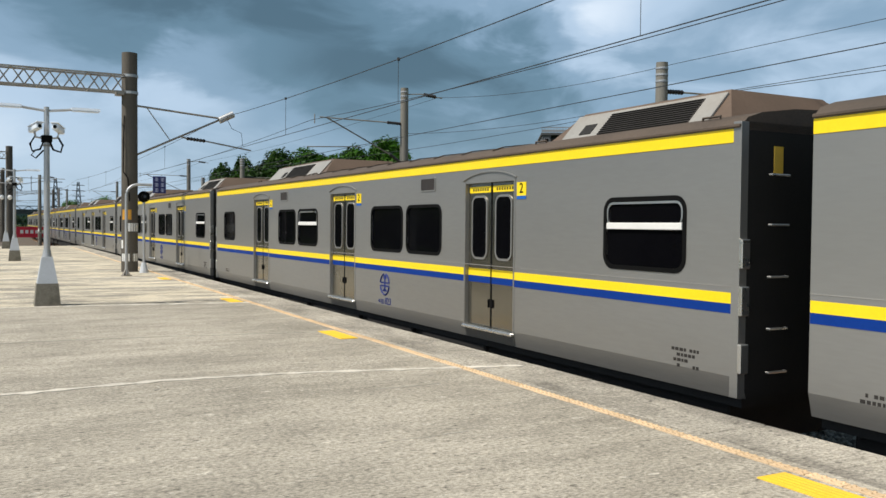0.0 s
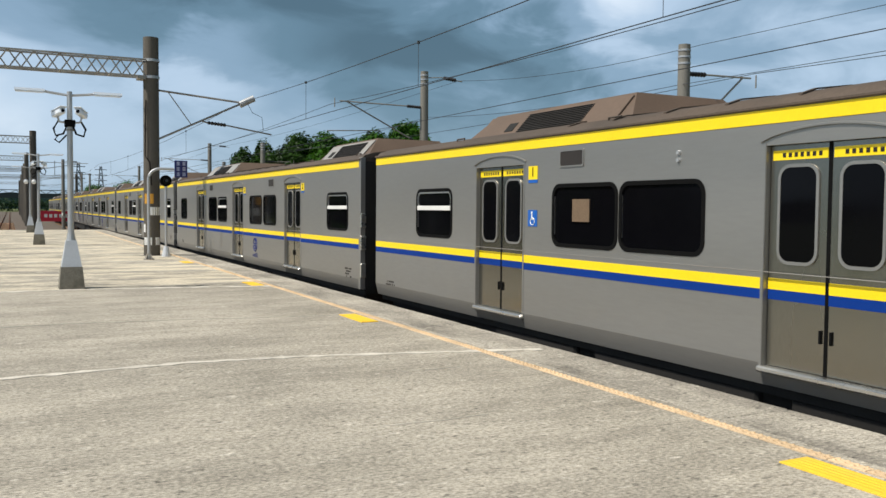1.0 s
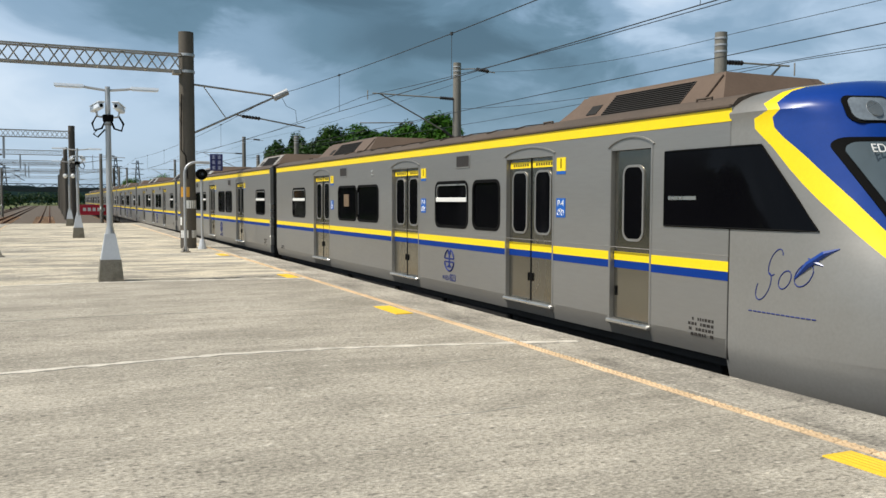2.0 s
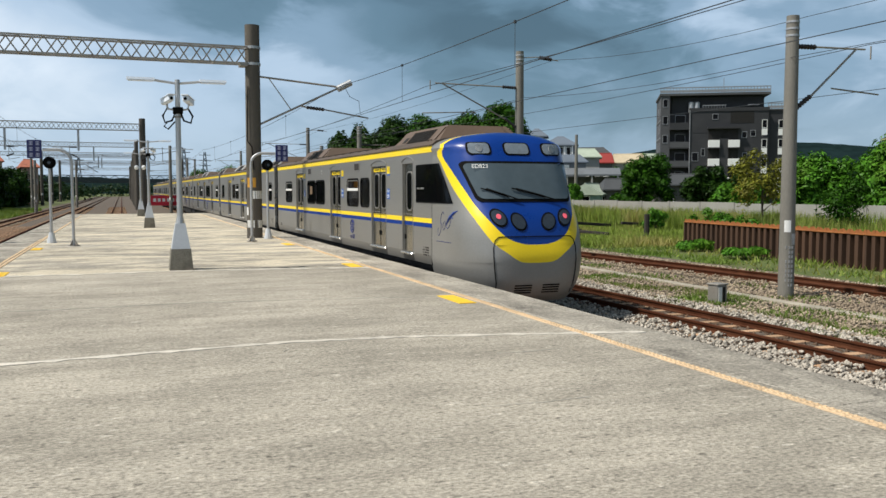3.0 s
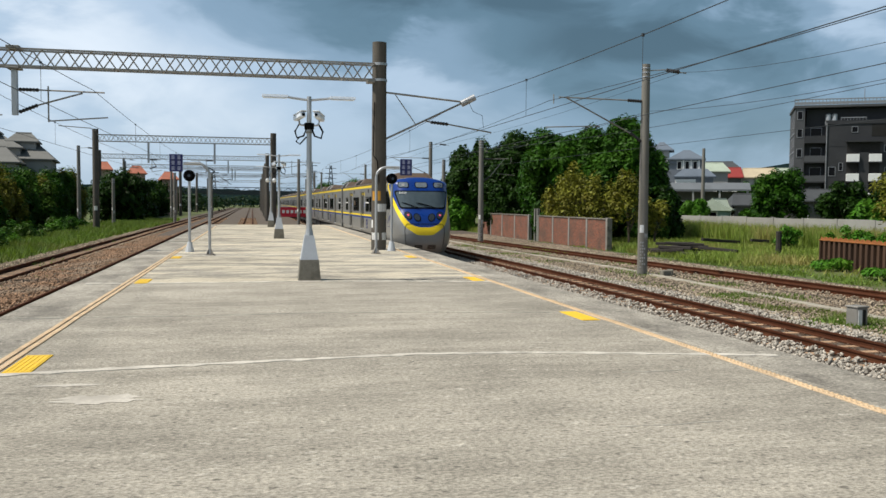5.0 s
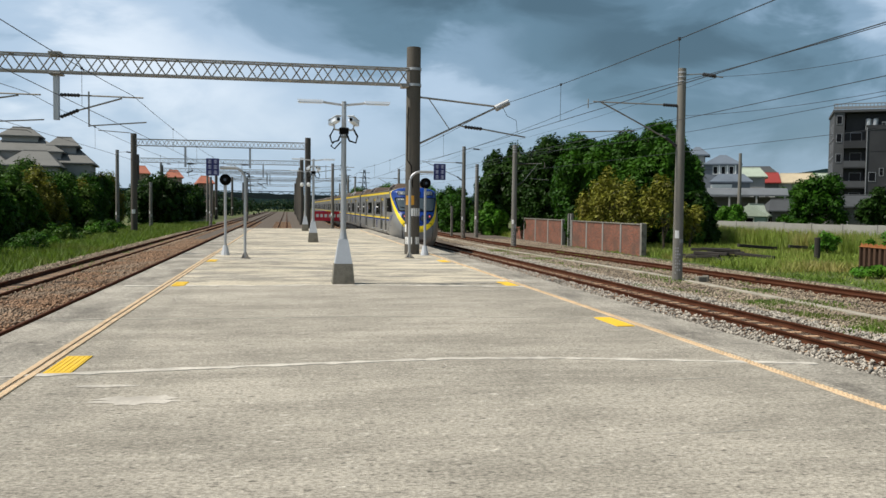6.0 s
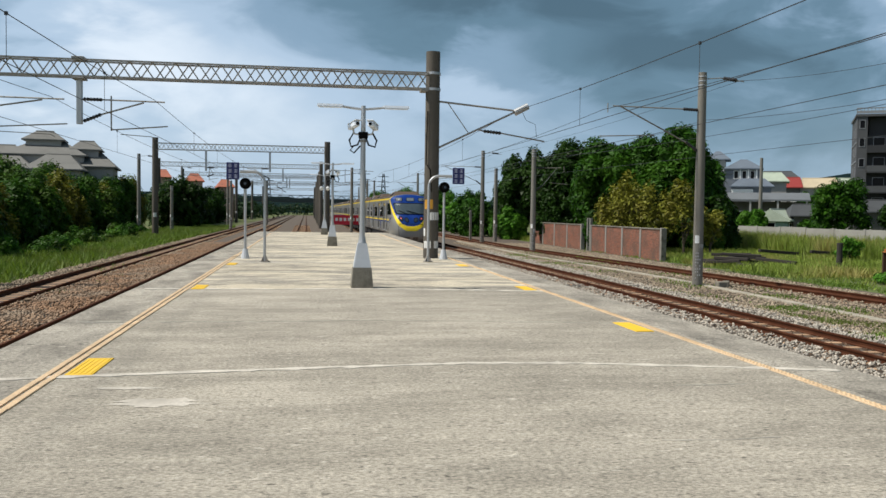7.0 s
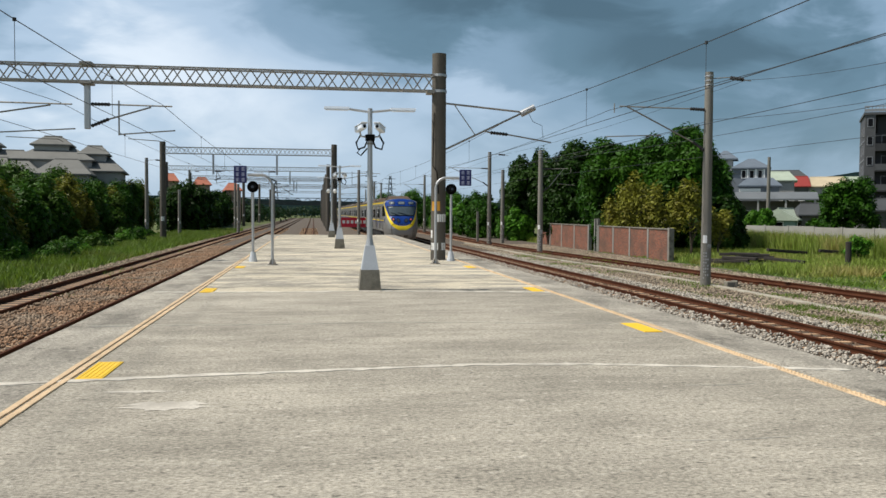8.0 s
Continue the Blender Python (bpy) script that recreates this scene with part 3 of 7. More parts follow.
def platform():
    p = thing("platform", "wide worn concrete island platform with cracked joints", "platform", kind="structure")
    b = Build().box(LEFT + 0.05, RIGHT - 0.05, BACK, FAR, -1.3, -0.17)
    part("core", b, M["wall_conc"], p)
    cuts = [BACK, -6.2, 1.6, 9.4, 13.2, 18.7, 23.6, 27.9, 32.0, 36.8, 41.5, 46.3, 51.0, 56.2, 61.0, FAR]
    for k, (ya, yb) in enumerate(zip(cuts, cuts[1:])):
        for xa, xb in ((-2.62, 5.22),):
            b = Build().box(xa + 0.004, xb - 0.004, ya + 0.001, yb - 0.001, -0.17, random.uniform(-0.003, 0.0), 0.002)
            part("slab", b, M["pale"] if ya > 18 else M["concrete"], p, "pale mottled concrete" if ya > 18 else "")
    for name, xa, xb in (("coping", 5.225, RIGHT), ("coping", LEFT, -2.625)):
        me = Build().box(xa, xb, 0.004, 1.196, -0.17, -0.002, 0.012).mesh(name, M["kerb"])
        y = BACK
        while y < FAR - 0.5:
            ob = new(name, me)
            ob.parent, ob.matrix_basis = p, pose(0, y, random.uniform(-0.004, 0.001))
            y += 1.2
    # facing blocks under the edge
    for xa, xb in ((RIGHT - 0.1, RIGHT - 0.03), (LEFT + 0.03, LEFT + 0.1)):
        part("facing", Build().box(xa, xb, BACK, FAR, -1.3, -0.172), M["kerb"], p)
    joint = [(-3.5, 8.85), (-1.6, 9.12), (0.2, 9.33), (1.8, 9.47), (2.9, 9.40), (4.3, 9.08), (5.9, 8.68)]
    part("joint_filler", rough_strip(joint, 0.13, 0.006, 0.05, 4, 0.018), M["joint"], p, "ragged pale joint filler")
    for y, w, s in ((18.62, 0.19, 5), (27.95, 0.22, 6), (32.0, 0.22, 7), (13.2, 0.015, 8), (23.6, 0.08, 12), (36.8, 0.2, 13)):
        part("joint_filler", rough_strip([(-3.4, y + 0.1), (-0.7, y), (0.9, y + 0.12), (2.9, y - 0.1), (5.2, y - 0.5)], w, 0.005, 0.05, s), M["joint"], p)
    for x, y, n in ((1.62, 9.0, 0.0), (3.6, 8.1, 0.9), (2.6, 6.1, 1.1)):
        pts = [(x, y), (x + n * 0.5, y - 0.03), (x + n, y + 0.02)] if n else [(1.55, 8.95), (1.63, 9.05), (1.6, 9.3)]
        part("hairline_crack", rough_strip(pts, 0.008, 0.004, 0.05, int(10 * y), 0.012), M["joint"], p)
    # bleached scuffs
    for x, y, w, l, s in ((-1.35, 7.75, 0.45, 0.28, 1), (-1.75, 8.4, 0.4, 0.07, 2)):
        rng, b = random.Random(s), Build()
        ring = [(x + w * rng.uniform(0.45, 1) * math.cos(a * 0.3), y + l * rng.uniform(0.45, 1) * math.sin(a * 0.3)) for a in range(21)]
        b.add([(x, y, 0.002)] + [(q[0], q[1], 0.002) for q in ring], [(0, k + 1, (k + 1) % 21 + 1) for k in range(21)])
        part("scuff", b, M["scuff"], p, "bleached scuff in the concrete")
    return p


def tactile_lines(p):
    b = Build().box(-0.045, 0.045, 0.004, 0.296, -0.01, 0.010, 0.003)
    for k in range(4):
        for x in (-0.023, 0.023):
            b.tube([(x, 0.04 + 0.073 * k, 0.008), (x, 0.04 + 0.073 * k, 0.019)], [0.018, 0.012], 6)
    chain = b.mesh("line_tile", M["line"])
    b = Build()
    for x in (-0.05, 0.05):
        b.box(x - 0.034, x + 0.034, 0.002, 0.298, -0.01, 0.012, 0.004)
    twin = b.mesh("line_tile", M["line"])
    rest = Build()
    for k in range(int((62 + 2) / 0.3)):
        y = -2 + 0.3 * k
        for x, me in ((5.05, chain), (-2.58, twin)):
            if y < 32:
                ob = new("line_tile", me)
                ob.parent, ob.matrix_basis = p, pose(x + random.uniform(-0.004, 0.004), y, 0.0, 0, 0, random.uniform(-0.6, 0.6))
            else:
                rest.box(x - 0.045, x + 0.045, y + 0.004, y + 0.296, -0.01, 0.011)
    part("line_tiles_far", rest, M["line"], p, kind="stuff")
    for x, y in ((4.80, 3.1), (4.80, 11.85), (4.80, 18.3), (4.80, 26.4), (-2.32, 9.07), (-2.32, 18.6), (-2.32, 26.6)):
        b = Build().box(-0.135, 0.135, 0, 1.0, -0.01, 0.009, 0.003)
        for k in range(5):
            b.box(-0.118 + 0.052 * k, -0.093 + 0.052 * k, 0.04, 0.96, 0.0, 0.013, 0.002)
        part("waiting_mark", b, M["tile_yellow"], p, "faded yellow ribbed boarding mark", at=pose(x, y, 0))


ground()
PLATFORM = platform()


# ---- the train ----
HALF, SILL, EAVE = 1.42, 0.95, 3.56
PITCH, LONG = 21.2, 20.4


def ring(outer, inner, x, depth):
    """A flat ring between two outlines in y and z, standing in the plane x and depth deep."""
    n = len(outer)
    b = Build()
    v = [(x, *p) for p in outer] + [(x, *p) for p in inner] + [(x + depth, *p) for p in outer] + [(x + depth, *p) for p in inner]
    f = []
    for k in range(n):
        j = (k + 1) % n
        f += [(k, j, n + j, n + k), (2 * n + k, 3 * n + k, 3 * n + j, 2 * n + j), (k, 2 * n + k, 2 * n + j, j), (n + k, n + j, 3 * n + j, 3 * n + k)]
    return b.add(v, f)


def side_wall(y0, y1, z0, z1, holes, sx):
    """A side panel with openings, 6 cm thick, in one piece; sx: -1 or 1."""
    ys = sorted({y0, y1, *[h[0] for h in holes], *[h[1] for h in holes]})
    zs = sorted({z0, z1, *[h[2] for h in holes], *[h[3] for h in holes]})
    n, m = len(ys), len(zs)
    v = [(x, y, z) for x in (sx * HALF, sx * (HALF - 0.06)) for y in ys for z in zs]

    def free(i, j):
        return 0 <= i < n - 1 and 0 <= j < m - 1 and not any(h[0] <= ys[i] and ys[i + 1] <= h[1] and h[2] <= zs[j] and zs[j + 1] <= h[3] for h in holes)

    f, back = [], n * m
    for i in range(n - 1):
        for j in range(m - 1):
            if not free(i, j):
                continue
            a, b, c, d = i * m + j, (i + 1) * m + j, (i + 1) * m + j + 1, i * m + j + 1
            f += [(a, b, c, d), (back + d, back + c, back + b, back + a)]
            for p, q, di, dj in ((a, b, 0, -1), (b, c, 1, 0), (c, d, 0, 1), (d, a, -1, 0)):
                if not free(i + di, j + dj):
                    f.append((p, back + p, back + q, q))
    return Build().add(v, f)


def lettering(text, size, material, parent, at, name="lettering"):
    c = bpy.data.curves.new(name, "FONT")
    c.body, c.size, c.extrude, c.align_x, c.align_y = text, size, 0.002, "CENTER", "CENTER"
    tmp = bpy.data.objects.new(name, c)
    me = bpy.data.meshes.new_from_object(tmp)
    bpy.data.objects.remove(tmp)
    me.materials.clear()
    me.materials.append(material)
    ob = new(name, me)
    ob.parent, ob.matrix_basis = parent, at
    return ob


def on_side(y, z, x=-HALF - 0.004):
    """A pose for lettering on the platform side of a car."""
    return Matrix(((0, 0, -1, x), (-1, 0, 0, y), (0, 1, 0, z), (0, 0, 0, 1)))


def window(car, ya, yb, sx, bar):
    za, zb = 2.16, 2.87
    x = sx * (HALF + 0.008)
    fr = part("window", ring(rounded(ya - 0.05, yb + 0.05, za - 0.05, zb + 0.05, 0.16), rounded(ya, yb, za, zb, 0.11), x, -sx * 0.05), M["black"], car, "black rubber window surround", True)
    part("pane", Build().box(*sorted((sx * (HALF - 0.03), sx * (HALF - 0.015))), ya - 0.01, yb + 0.01, za - 0.01, zb + 0.01), M["glass"], fr, "dark tinted glass")
    if bar:
        b = Build().box(*sorted((sx * (HALF - 0.012), sx * (HALF + 0.016))), ya + 0.01, yb - 0.01, 2.56, 2.635, 0.006)
        part("window_bar", b, M["bar_white"], fr, "bright metal bar of the opening pane")
        part("top_frame", ring(rounded(ya + 0.005, yb - 0.005, 2.6, zb - 0.005, 0.1), rounded(ya + 0.025, yb - 0.025, 2.61, zb - 0.03, 0.085), sx * (HALF + 0.004), -sx * 0.015), M["bright_steel"], fr)


def door(car, yc, sx, width=1.3):
    ya, yb, za, zb = yc - width / 2, yc + width / 2, 1.14, 3.2
    leaves = 2 if width > 1 else 1
    w = width / leaves
    for k in range(leaves):
        a, c = ya + w * k + 0.006, ya + w * (k + 1) - 0.006
        xo, xi = sx * (HALF - 0.055), sx * (HALF - 0.09)
        leaf = part("door_leaf", Build().box(*sorted((xo, xi)), a, c, za, zb, 0.006), M["door_steel"], car, "brushed steel sliding door leaf")
        m = 0.13 if leaves == 2 else 0.2
        po, pi = rounded(a + m - 0.03, c - m + 0.03, 2.10, 3.02, 0.13), rounded(a + m, c - m, 2.13, 2.99, 0.10)
        part("pane_frame", ring(po, pi, sx * (HALF - 0.04), -sx * 0.016), M["steel"], leaf, smooth=True)
        part("pane", Build().prism(rounded(a + m - 0.004, c - m + 0.004, 2.126, 2.994, 0.1), 0, *sorted((sx * (HALF - 0.046), sx * (HALF - 0.054)))), M["glass"], leaf, "dark glass")
        for name, z0, z1, m2 in (("yellow_stripe", 1.86, 1.965, "yellow"), ("blue_stripe", 1.765, 1.858, "stripe_blue")):
            part(name, Build().box(*sorted((sx * (HALF - 0.055), sx * (HALF - 0.051))), a + 0.004, c - 0.004, z0, z1), M[m2], leaf)
        if leaves == 2:
            part("header_sticker", Build().box(*sorted((sx * (HALF - 0.055), sx * (HALF - 0.049))), a + 0.02, c - 0.03, 3.06, 3.15), M["yellow"], leaf, "yellow warning sticker")
            b = Build()
            for j in range(7):
                b.box(*sorted((sx * (HALF - 0.049), sx * (HALF - 0.046))), a + 0.08 + 0.066 * j, a + 0.115 + 0.066 * j, 3.085, 3.125)
            part("sticker_print", b, M["under"], leaf, kind="stuff")
        h = c - 0.05 if k == 0 else a + 0.05
        part("handle", Build().box(*sorted((sx * (HALF - 0.055), sx * (HALF - 0.035))), h - 0.012, h + 0.012, 1.42, 1.54, 0.004), M["black"], leaf)
    if leaves == 2:
        part("door_seal", Build().box(*sorted((sx * (HALF - 0.05), sx * (HALF - 0.07))), yc - 0.018, yc + 0.018, za, zb), M["black"], car, "black rubber seal between the leaves")
    for yy in (ya - 0.035, yb + 0.005):
        part("door_jamb", Build().box(*sorted((sx * (HALF + 0.006), sx * (HALF - 0.1))), yy, yy + 0.03, za - 0.02, zb + 0.02), M["steel"], car)
    part("threshold", Build().box(*sorted((sx * (HALF + 0.05), sx * (HALF - 0.1))), ya - 0.03, yb + 0.03, za - 0.06, za - 0.005, 0.015), M["bright_steel"], car, "bright metal door step")
    # arched rain hood
    n, b = 12, Build()
    lo = [(ya - 0.06 + (yb - ya + 0.12) * k / n, zb + 0.03 + 0.11 * math.sin(math.pi * k / n) ** 0.7) for k in range(n + 1)]
    b.tube([(sx * (HALF + 0.008), y, z + 0.011) for y, z in lo], 0.014, 5)
    part("rain_hood", b, M["steel"], car, smooth=True)


def stripe_runs(y0, y1, doors):
    cuts, runs = sorted(doors), []
    a = y0
    for d, w in cuts:
        runs.append((a, d - w / 2 - 0.036))
        a = d + w / 2 + 0.036
    return runs + [(a, y1)]


def roof_profile():
    return [(-HALF, EAVE), (-1.34, 3.64), (-1.15, 3.70), (-0.7, 3.76), (0, 3.79), (0.7, 3.76), (1.15, 3.70), (1.34, 3.64), (HALF, EAVE), (HALF - 0.06, EAVE - 0.04), (-HALF + 0.06, EAVE - 0.04)]


def aircon(car, ya, yb, side="ac_pale"):
    lo, hi = 3.56, 4.06
    v = []
    for y, z, x in ((ya, lo, 1.18), (yb, lo, 1.18), (ya + 0.45, hi, 0.72), (yb - 0.45, hi, 0.72)):
        v += [(-x, y, z), (x, y, z)]
    b = Build().add(v, [(0, 1, 3, 2), (4, 6, 7, 5), (0, 2, 6, 4), (1, 5, 7, 3), (0, 4, 5, 1), (2, 3, 7, 6)])
    unit = part("air_conditioner", b, M["ac"], car, "brown roof air-conditioning unit")
    slope = math.degrees(math.atan2(hi - lo, 0.46))
    for sx in (-1, 1):
        at = pose(sx * 0.96, 0, 3.815) @ pose(0, 0, 0, 0, sx * slope, 0)
        mid = (ya + yb) / 2
        part("panel", Build().box(-0.27, 0.27, ya + 0.42, yb - 0.42, -0.01, 0.02, 0.006), M[side], unit, "metal side panel", at=at)
        part("grille", Build().box(-0.21, 0.21, mid - 1.0, mid + 0.55, 0.018, 0.028), M["grille"], unit, "dark louvred grille", at=at)
        b = Build()
        for k in range(11):
            b.box(-0.2 + 0.038 * k, -0.19 + 0.038 * k, mid - 0.99, mid + 0.54, 0.026, 0.042)
        part("louvres", b, M["under"], unit, at=at)
        part("hatch", Build().box(-0.12, 0.06, mid + 0.72, mid + 0.95, 0.018, 0.03, 0.004), M["under"], unit, at=at)
    b = Build()
    for y in (ya + 0.2, yb - 0.2):
        b.tube([(-1.25, y - 0.12, 3.56), (-1.25, y - 0.12, 3.7), (-1.25, y + 0.12, 3.7), (-1.25, y + 0.12, 3.56)], 0.014, 6)
    part("grab_rail", b, M["roof"], unit)


def bogie(car, y):
    bg = part("bogie", Build().box(-1.0, -0.85, y - 1.5, y + 1.5, 0.35, 0.6, 0.03).box(0.85, 1.0, y - 1.5, y + 1.5, 0.35, 0.6, 0.03).box(-0.9, 0.9, y - 0.25, y + 0.25, 0.4, 0.7, 0.03), M["under"], car)
    for yy in (y - 1.05, y + 1.05):
        b = Build()
        for s in (-1, 1):
            b.tube([(s * 0.60, yy, 0.43), (s * 0.47, yy, 0.43)], [0.43, 0.43], 20)
        b.tube([(-0.75, yy, 0.43), (0.75, yy, 0.43)], 0.08, 8)
        part("wheelset", b, M["under"], bg)


def car_body(car, y0, y1, doors, windows):
    """Shell, doors, windows, stripes, roof and running gear of one car."""
    for sx in (-1, 1):
        holes = [(d - w / 2, d + w / 2, 1.14, 3.2) for d, w in doors] + [(a, c, 2.16, 2.87) for a, c, _ in windows]
        part("side_panel", side_wall(y0, y1, 1.16, EAVE, [(a, c, max(z0, 1.16), z1) for a, c, z0, z1 in holes], sx), M["steel"], car, "brushed stainless side panel")
        # the sill bends inwards below
        for a, c in zip([y0, *[d + w / 2 for d, w in sorted(doors)]], [*[d - w / 2 for d, w in sorted(doors)], y1]):
            b = Build().prism([(sx * HALF, 1.16), (sx * (HALF - 0.06), 1.16), (sx * (HALF - 0.12), SILL), (sx * (HALF - 0.05), SILL)], 1, a, c)
            part("sill_panel", b, M["steel"], car)
        for d, w in doors:
            part("sill_panel", Build().prism([(sx * (HALF - 0.005), 1.08), (sx * (HALF - 0.06), 1.08), (sx * (HALF - 0.12), SILL), (sx * (HALF - 0.05), SILL)], 1, d - w / 2, d + w / 2), M["steel"], car)
            door(car, d, sx, w)
        for a, c, bar in windows:
            window(car, a, c, sx, bar)
        for a, c in stripe_runs(y0 + 0.005, y1 - 0.005, doors):
            xs = sorted((sx * HALF, sx * (HALF + 0.003)))
            part("yellow_stripe", Build().box(*xs, a, c, 1.86, 1.965), M["yellow"], car, "yellow waist stripe")
            part("blue_stripe", Build().box(*xs, a, c, 1.765, 1.858), M["stripe_blue"], car, "blue waist stripe")
        part("cantrail_stripe", Build().box(*sorted((sx * (HALF - 0.02), sx * (HALF + 0.006))), y0, y1, 3.40, 3.535, 0.003), M["yellow"], car, "yellow stripe under the roof")
        part("gutter", Build().box(*sorted((sx * (HALF - 0.04), sx * (HALF + 0.03))), y0, y1, 3.54, 3.575, 0.008), M["roof"], car)
        part("seam", Build().box(*sorted((sx * (HALF - 0.01), sx * (HALF + 0.004))), y0, y1, 2.02, 2.026), M["ac_pale"], car)
    part("roof", Build().prism(roof_profile(), 1, y0, y1), M["roof"], car, "dusty brown ribbed roof", smooth=True)
    part("floor_pan", Build().box(-1.3, 1.3, y0 + 0.05, y1 - 0.05, 0.85, 1.0), M["under"], car)
    # end walls in underframe black: the shade between cars is in their colour
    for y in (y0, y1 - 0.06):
        part("end_wall", Build().box(-HALF + 0.07, HALF - 0.07, y, y + 0.06, 0.95, 3.6), M["under"], car, "end wall coloured near-black for the shade between cars")
    part("underframe", Build().box(-1.2, 1.2, y0 + 0.3, y1 - 0.3, 0.42, 0.86, 0.02), M["under"], car, "black grimy underframe")
    for k, (a, c) in enumerate(((4.9, 6.9), (7.3, 9.2), (9.6, 12.2), (12.6, 14.6))):
        part("underfloor_box", Build().box(-1.28, 1.28, y0 + a, y0 + c, 0.38 + 0.05 * (k % 2), 0.86, 0.03), M["under"], car, "grimy equipment box below the floor")
    bogie(car, y0 + 3.0)
    bogie(car, y1 - 3.4)
    b = Build()
    for k in range(int((y1 - y0 - 9) / 0.9)):
        y = y0 + 4.6 + 0.9 * k
        b.prism([(x, z + 0.006) for x, z in roof_profile()[1:8]] + [(x, z + 0.02) for x, z in roof_profile()[7:0:-1]], 1, y, y + 0.05)
    part("roof_ribs", b, M["roof"], car)


def plates(car, y, digit, pictogram):
    part("number_plate", Build().box(-HALF - 0.006, -HALF, y - 0.11, y + 0.11, 2.99, 3.17), M["yellow"], car, "yellow car-number plate")
    part("plate_foot", Build().box(-HALF - 0.006, -HALF, y - 0.11, y + 0.11, 2.945, 2.988), M["sign_blue"], car)
    lettering(digit, 0.19, M["black"], car, on_side(y, 3.085, -HALF - 0.008), "car_number")
    if pictogram == "bicycle":
        part("pictogram_plate", Build().box(-HALF - 0.006, -HALF, y - 0.11, y + 0.11, 2.36, 2.62), M["sign_blue"], car, "blue bicycle pictogram plate")
        lettering("P-4", 0.12, M["white"], car, on_side(y, 2.55, -HALF - 0.008), "plate_lettering")
        b = Build()
        for c in (-0.045, 0.045):
            b.tube([(-HALF - 0.008, y + c + 0.035 * math.cos(6.2832 * k / 12), 2.425 + 0.035 * math.sin(6.2832 * k / 12)) for k in range(13)], 0.005, 4, False)
        b.tube([(-HALF - 0.008, y - 0.045, 2.425), (-HALF - 0.008, y - 0.015, 2.475), (-HALF - 0.008, y + 0.035, 2.47), (-HALF - 0.008, y + 0.045, 2.425)], 0.005, 4)
        part("pictogram", b, M["white"], car, "white bicycle symbol")
    elif pictogram:
        part("pictogram_plate", Build().box(-HALF - 0.006, -HALF, y - 0.11, y + 0.11, 2.36, 2.58), M["sign_blue"], car, "blue access pictogram plate")
        b = Build()
        x = -HALF - 0.009
        b.box(x, x + 0.003, y - 0.005, y + 0.03, 2.53, 2.56)
        b.box(x, x + 0.003, y + 0.0, y + 0.022, 2.45, 2.525)
        b.box(x, x + 0.003, y - 0.05, y + 0.01, 2.455, 2.47)
        n = 14
        pts = [(x, y - 0.005 + 0.05 * math.cos(6.28 * k / n), 2.43 + 0.05 * math.sin(6.28 * k / n)) for k in range(n)]
        b.tube(pts + pts[:1], 0.006, 4, False)
        part("pictogram", b, M["white"], car, "white wheelchair symbol")


def emblem(car, y, z):
    """The round railway emblem, a rail's section in a broken ring, with the fleet number below it."""
    b, x = Build(), -HALF - 0.004

    def arc(r, a0, a1):
        return [(x, y + r * math.cos(a), z + r * math.sin(a)) for a in np.linspace(radians(a0), radians(a1), 16)]

    for a0, a1 in ((8, 76), (104, 172), (188, 352)):
        b.tube(arc(0.185, a0, a1), 0.016, 4)
    for dz in (0.028, -0.028):
        b.box(x - 0.003, x + 0.004, y - 0.17, y + 0.17, z + dz - 0.013, z + dz + 0.013)
    b.box(x - 0.004, x + 0.004, y - 0.055, y + 0.055, z + 0.1, z + 0.165)
    b.box(x - 0.004, x + 0.004, y - 0.02, y + 0.02, z - 0.12, z + 0.1)
    b.prism([(y - 0.1, z - 0.125), (y + 0.1, z - 0.125), (y + 0.025, z - 0.075), (y - 0.025, z - 0.075)], 0, x - 0.004, x + 0.004)
    part("emblem", b, M["emblem_blue"], car, "blue round railway emblem")
    lettering("823", 0.17, M["emblem_blue"], car, on_side(y - 0.14, z - 0.30), "fleet_number")
    lettering("ED", 0.115, M["emblem_blue"], car, on_side(y + 0.09, z - 0.315), "fleet_letters")
    lettering("45", 0.09, M["emblem_blue"], car, on_side(y + 0.23, z - 0.31), "fleet_letters")


def stencil(car, y, z, rows, seed):
    rng, b = random.Random(seed), Build()
    for r in range(rows):
        yy = y
        while yy < y + 0.36:
            w = rng.uniform(0.02, 0.05)
            if rng.random() < 0.75:
                b.box(-HALF - 0.003, -HALF, yy, yy + w, z - 0.055 * r, z - 0.055 * r + 0.032)
            yy += w + 0.015
    part("stencil", b, M["grille"], car, "small dark stencilled data", kind="stuff")


def vent(car, y):
    v = part("vent", Build().box(-HALF - 0.008, -HALF, y - 0.24, y + 0.24, 3.14, 3.33, 0.004), M["grille"], car, "small dark vent")
    part("vent_frame", ring(rounded(y - 0.255, y + 0.255, 3.125, 3.345, 0.02), rounded(y - 0.235, y + 0.235, 3.145, 3.325, 0.02), -HALF - 0.012, 0.012), M["steel"], v)


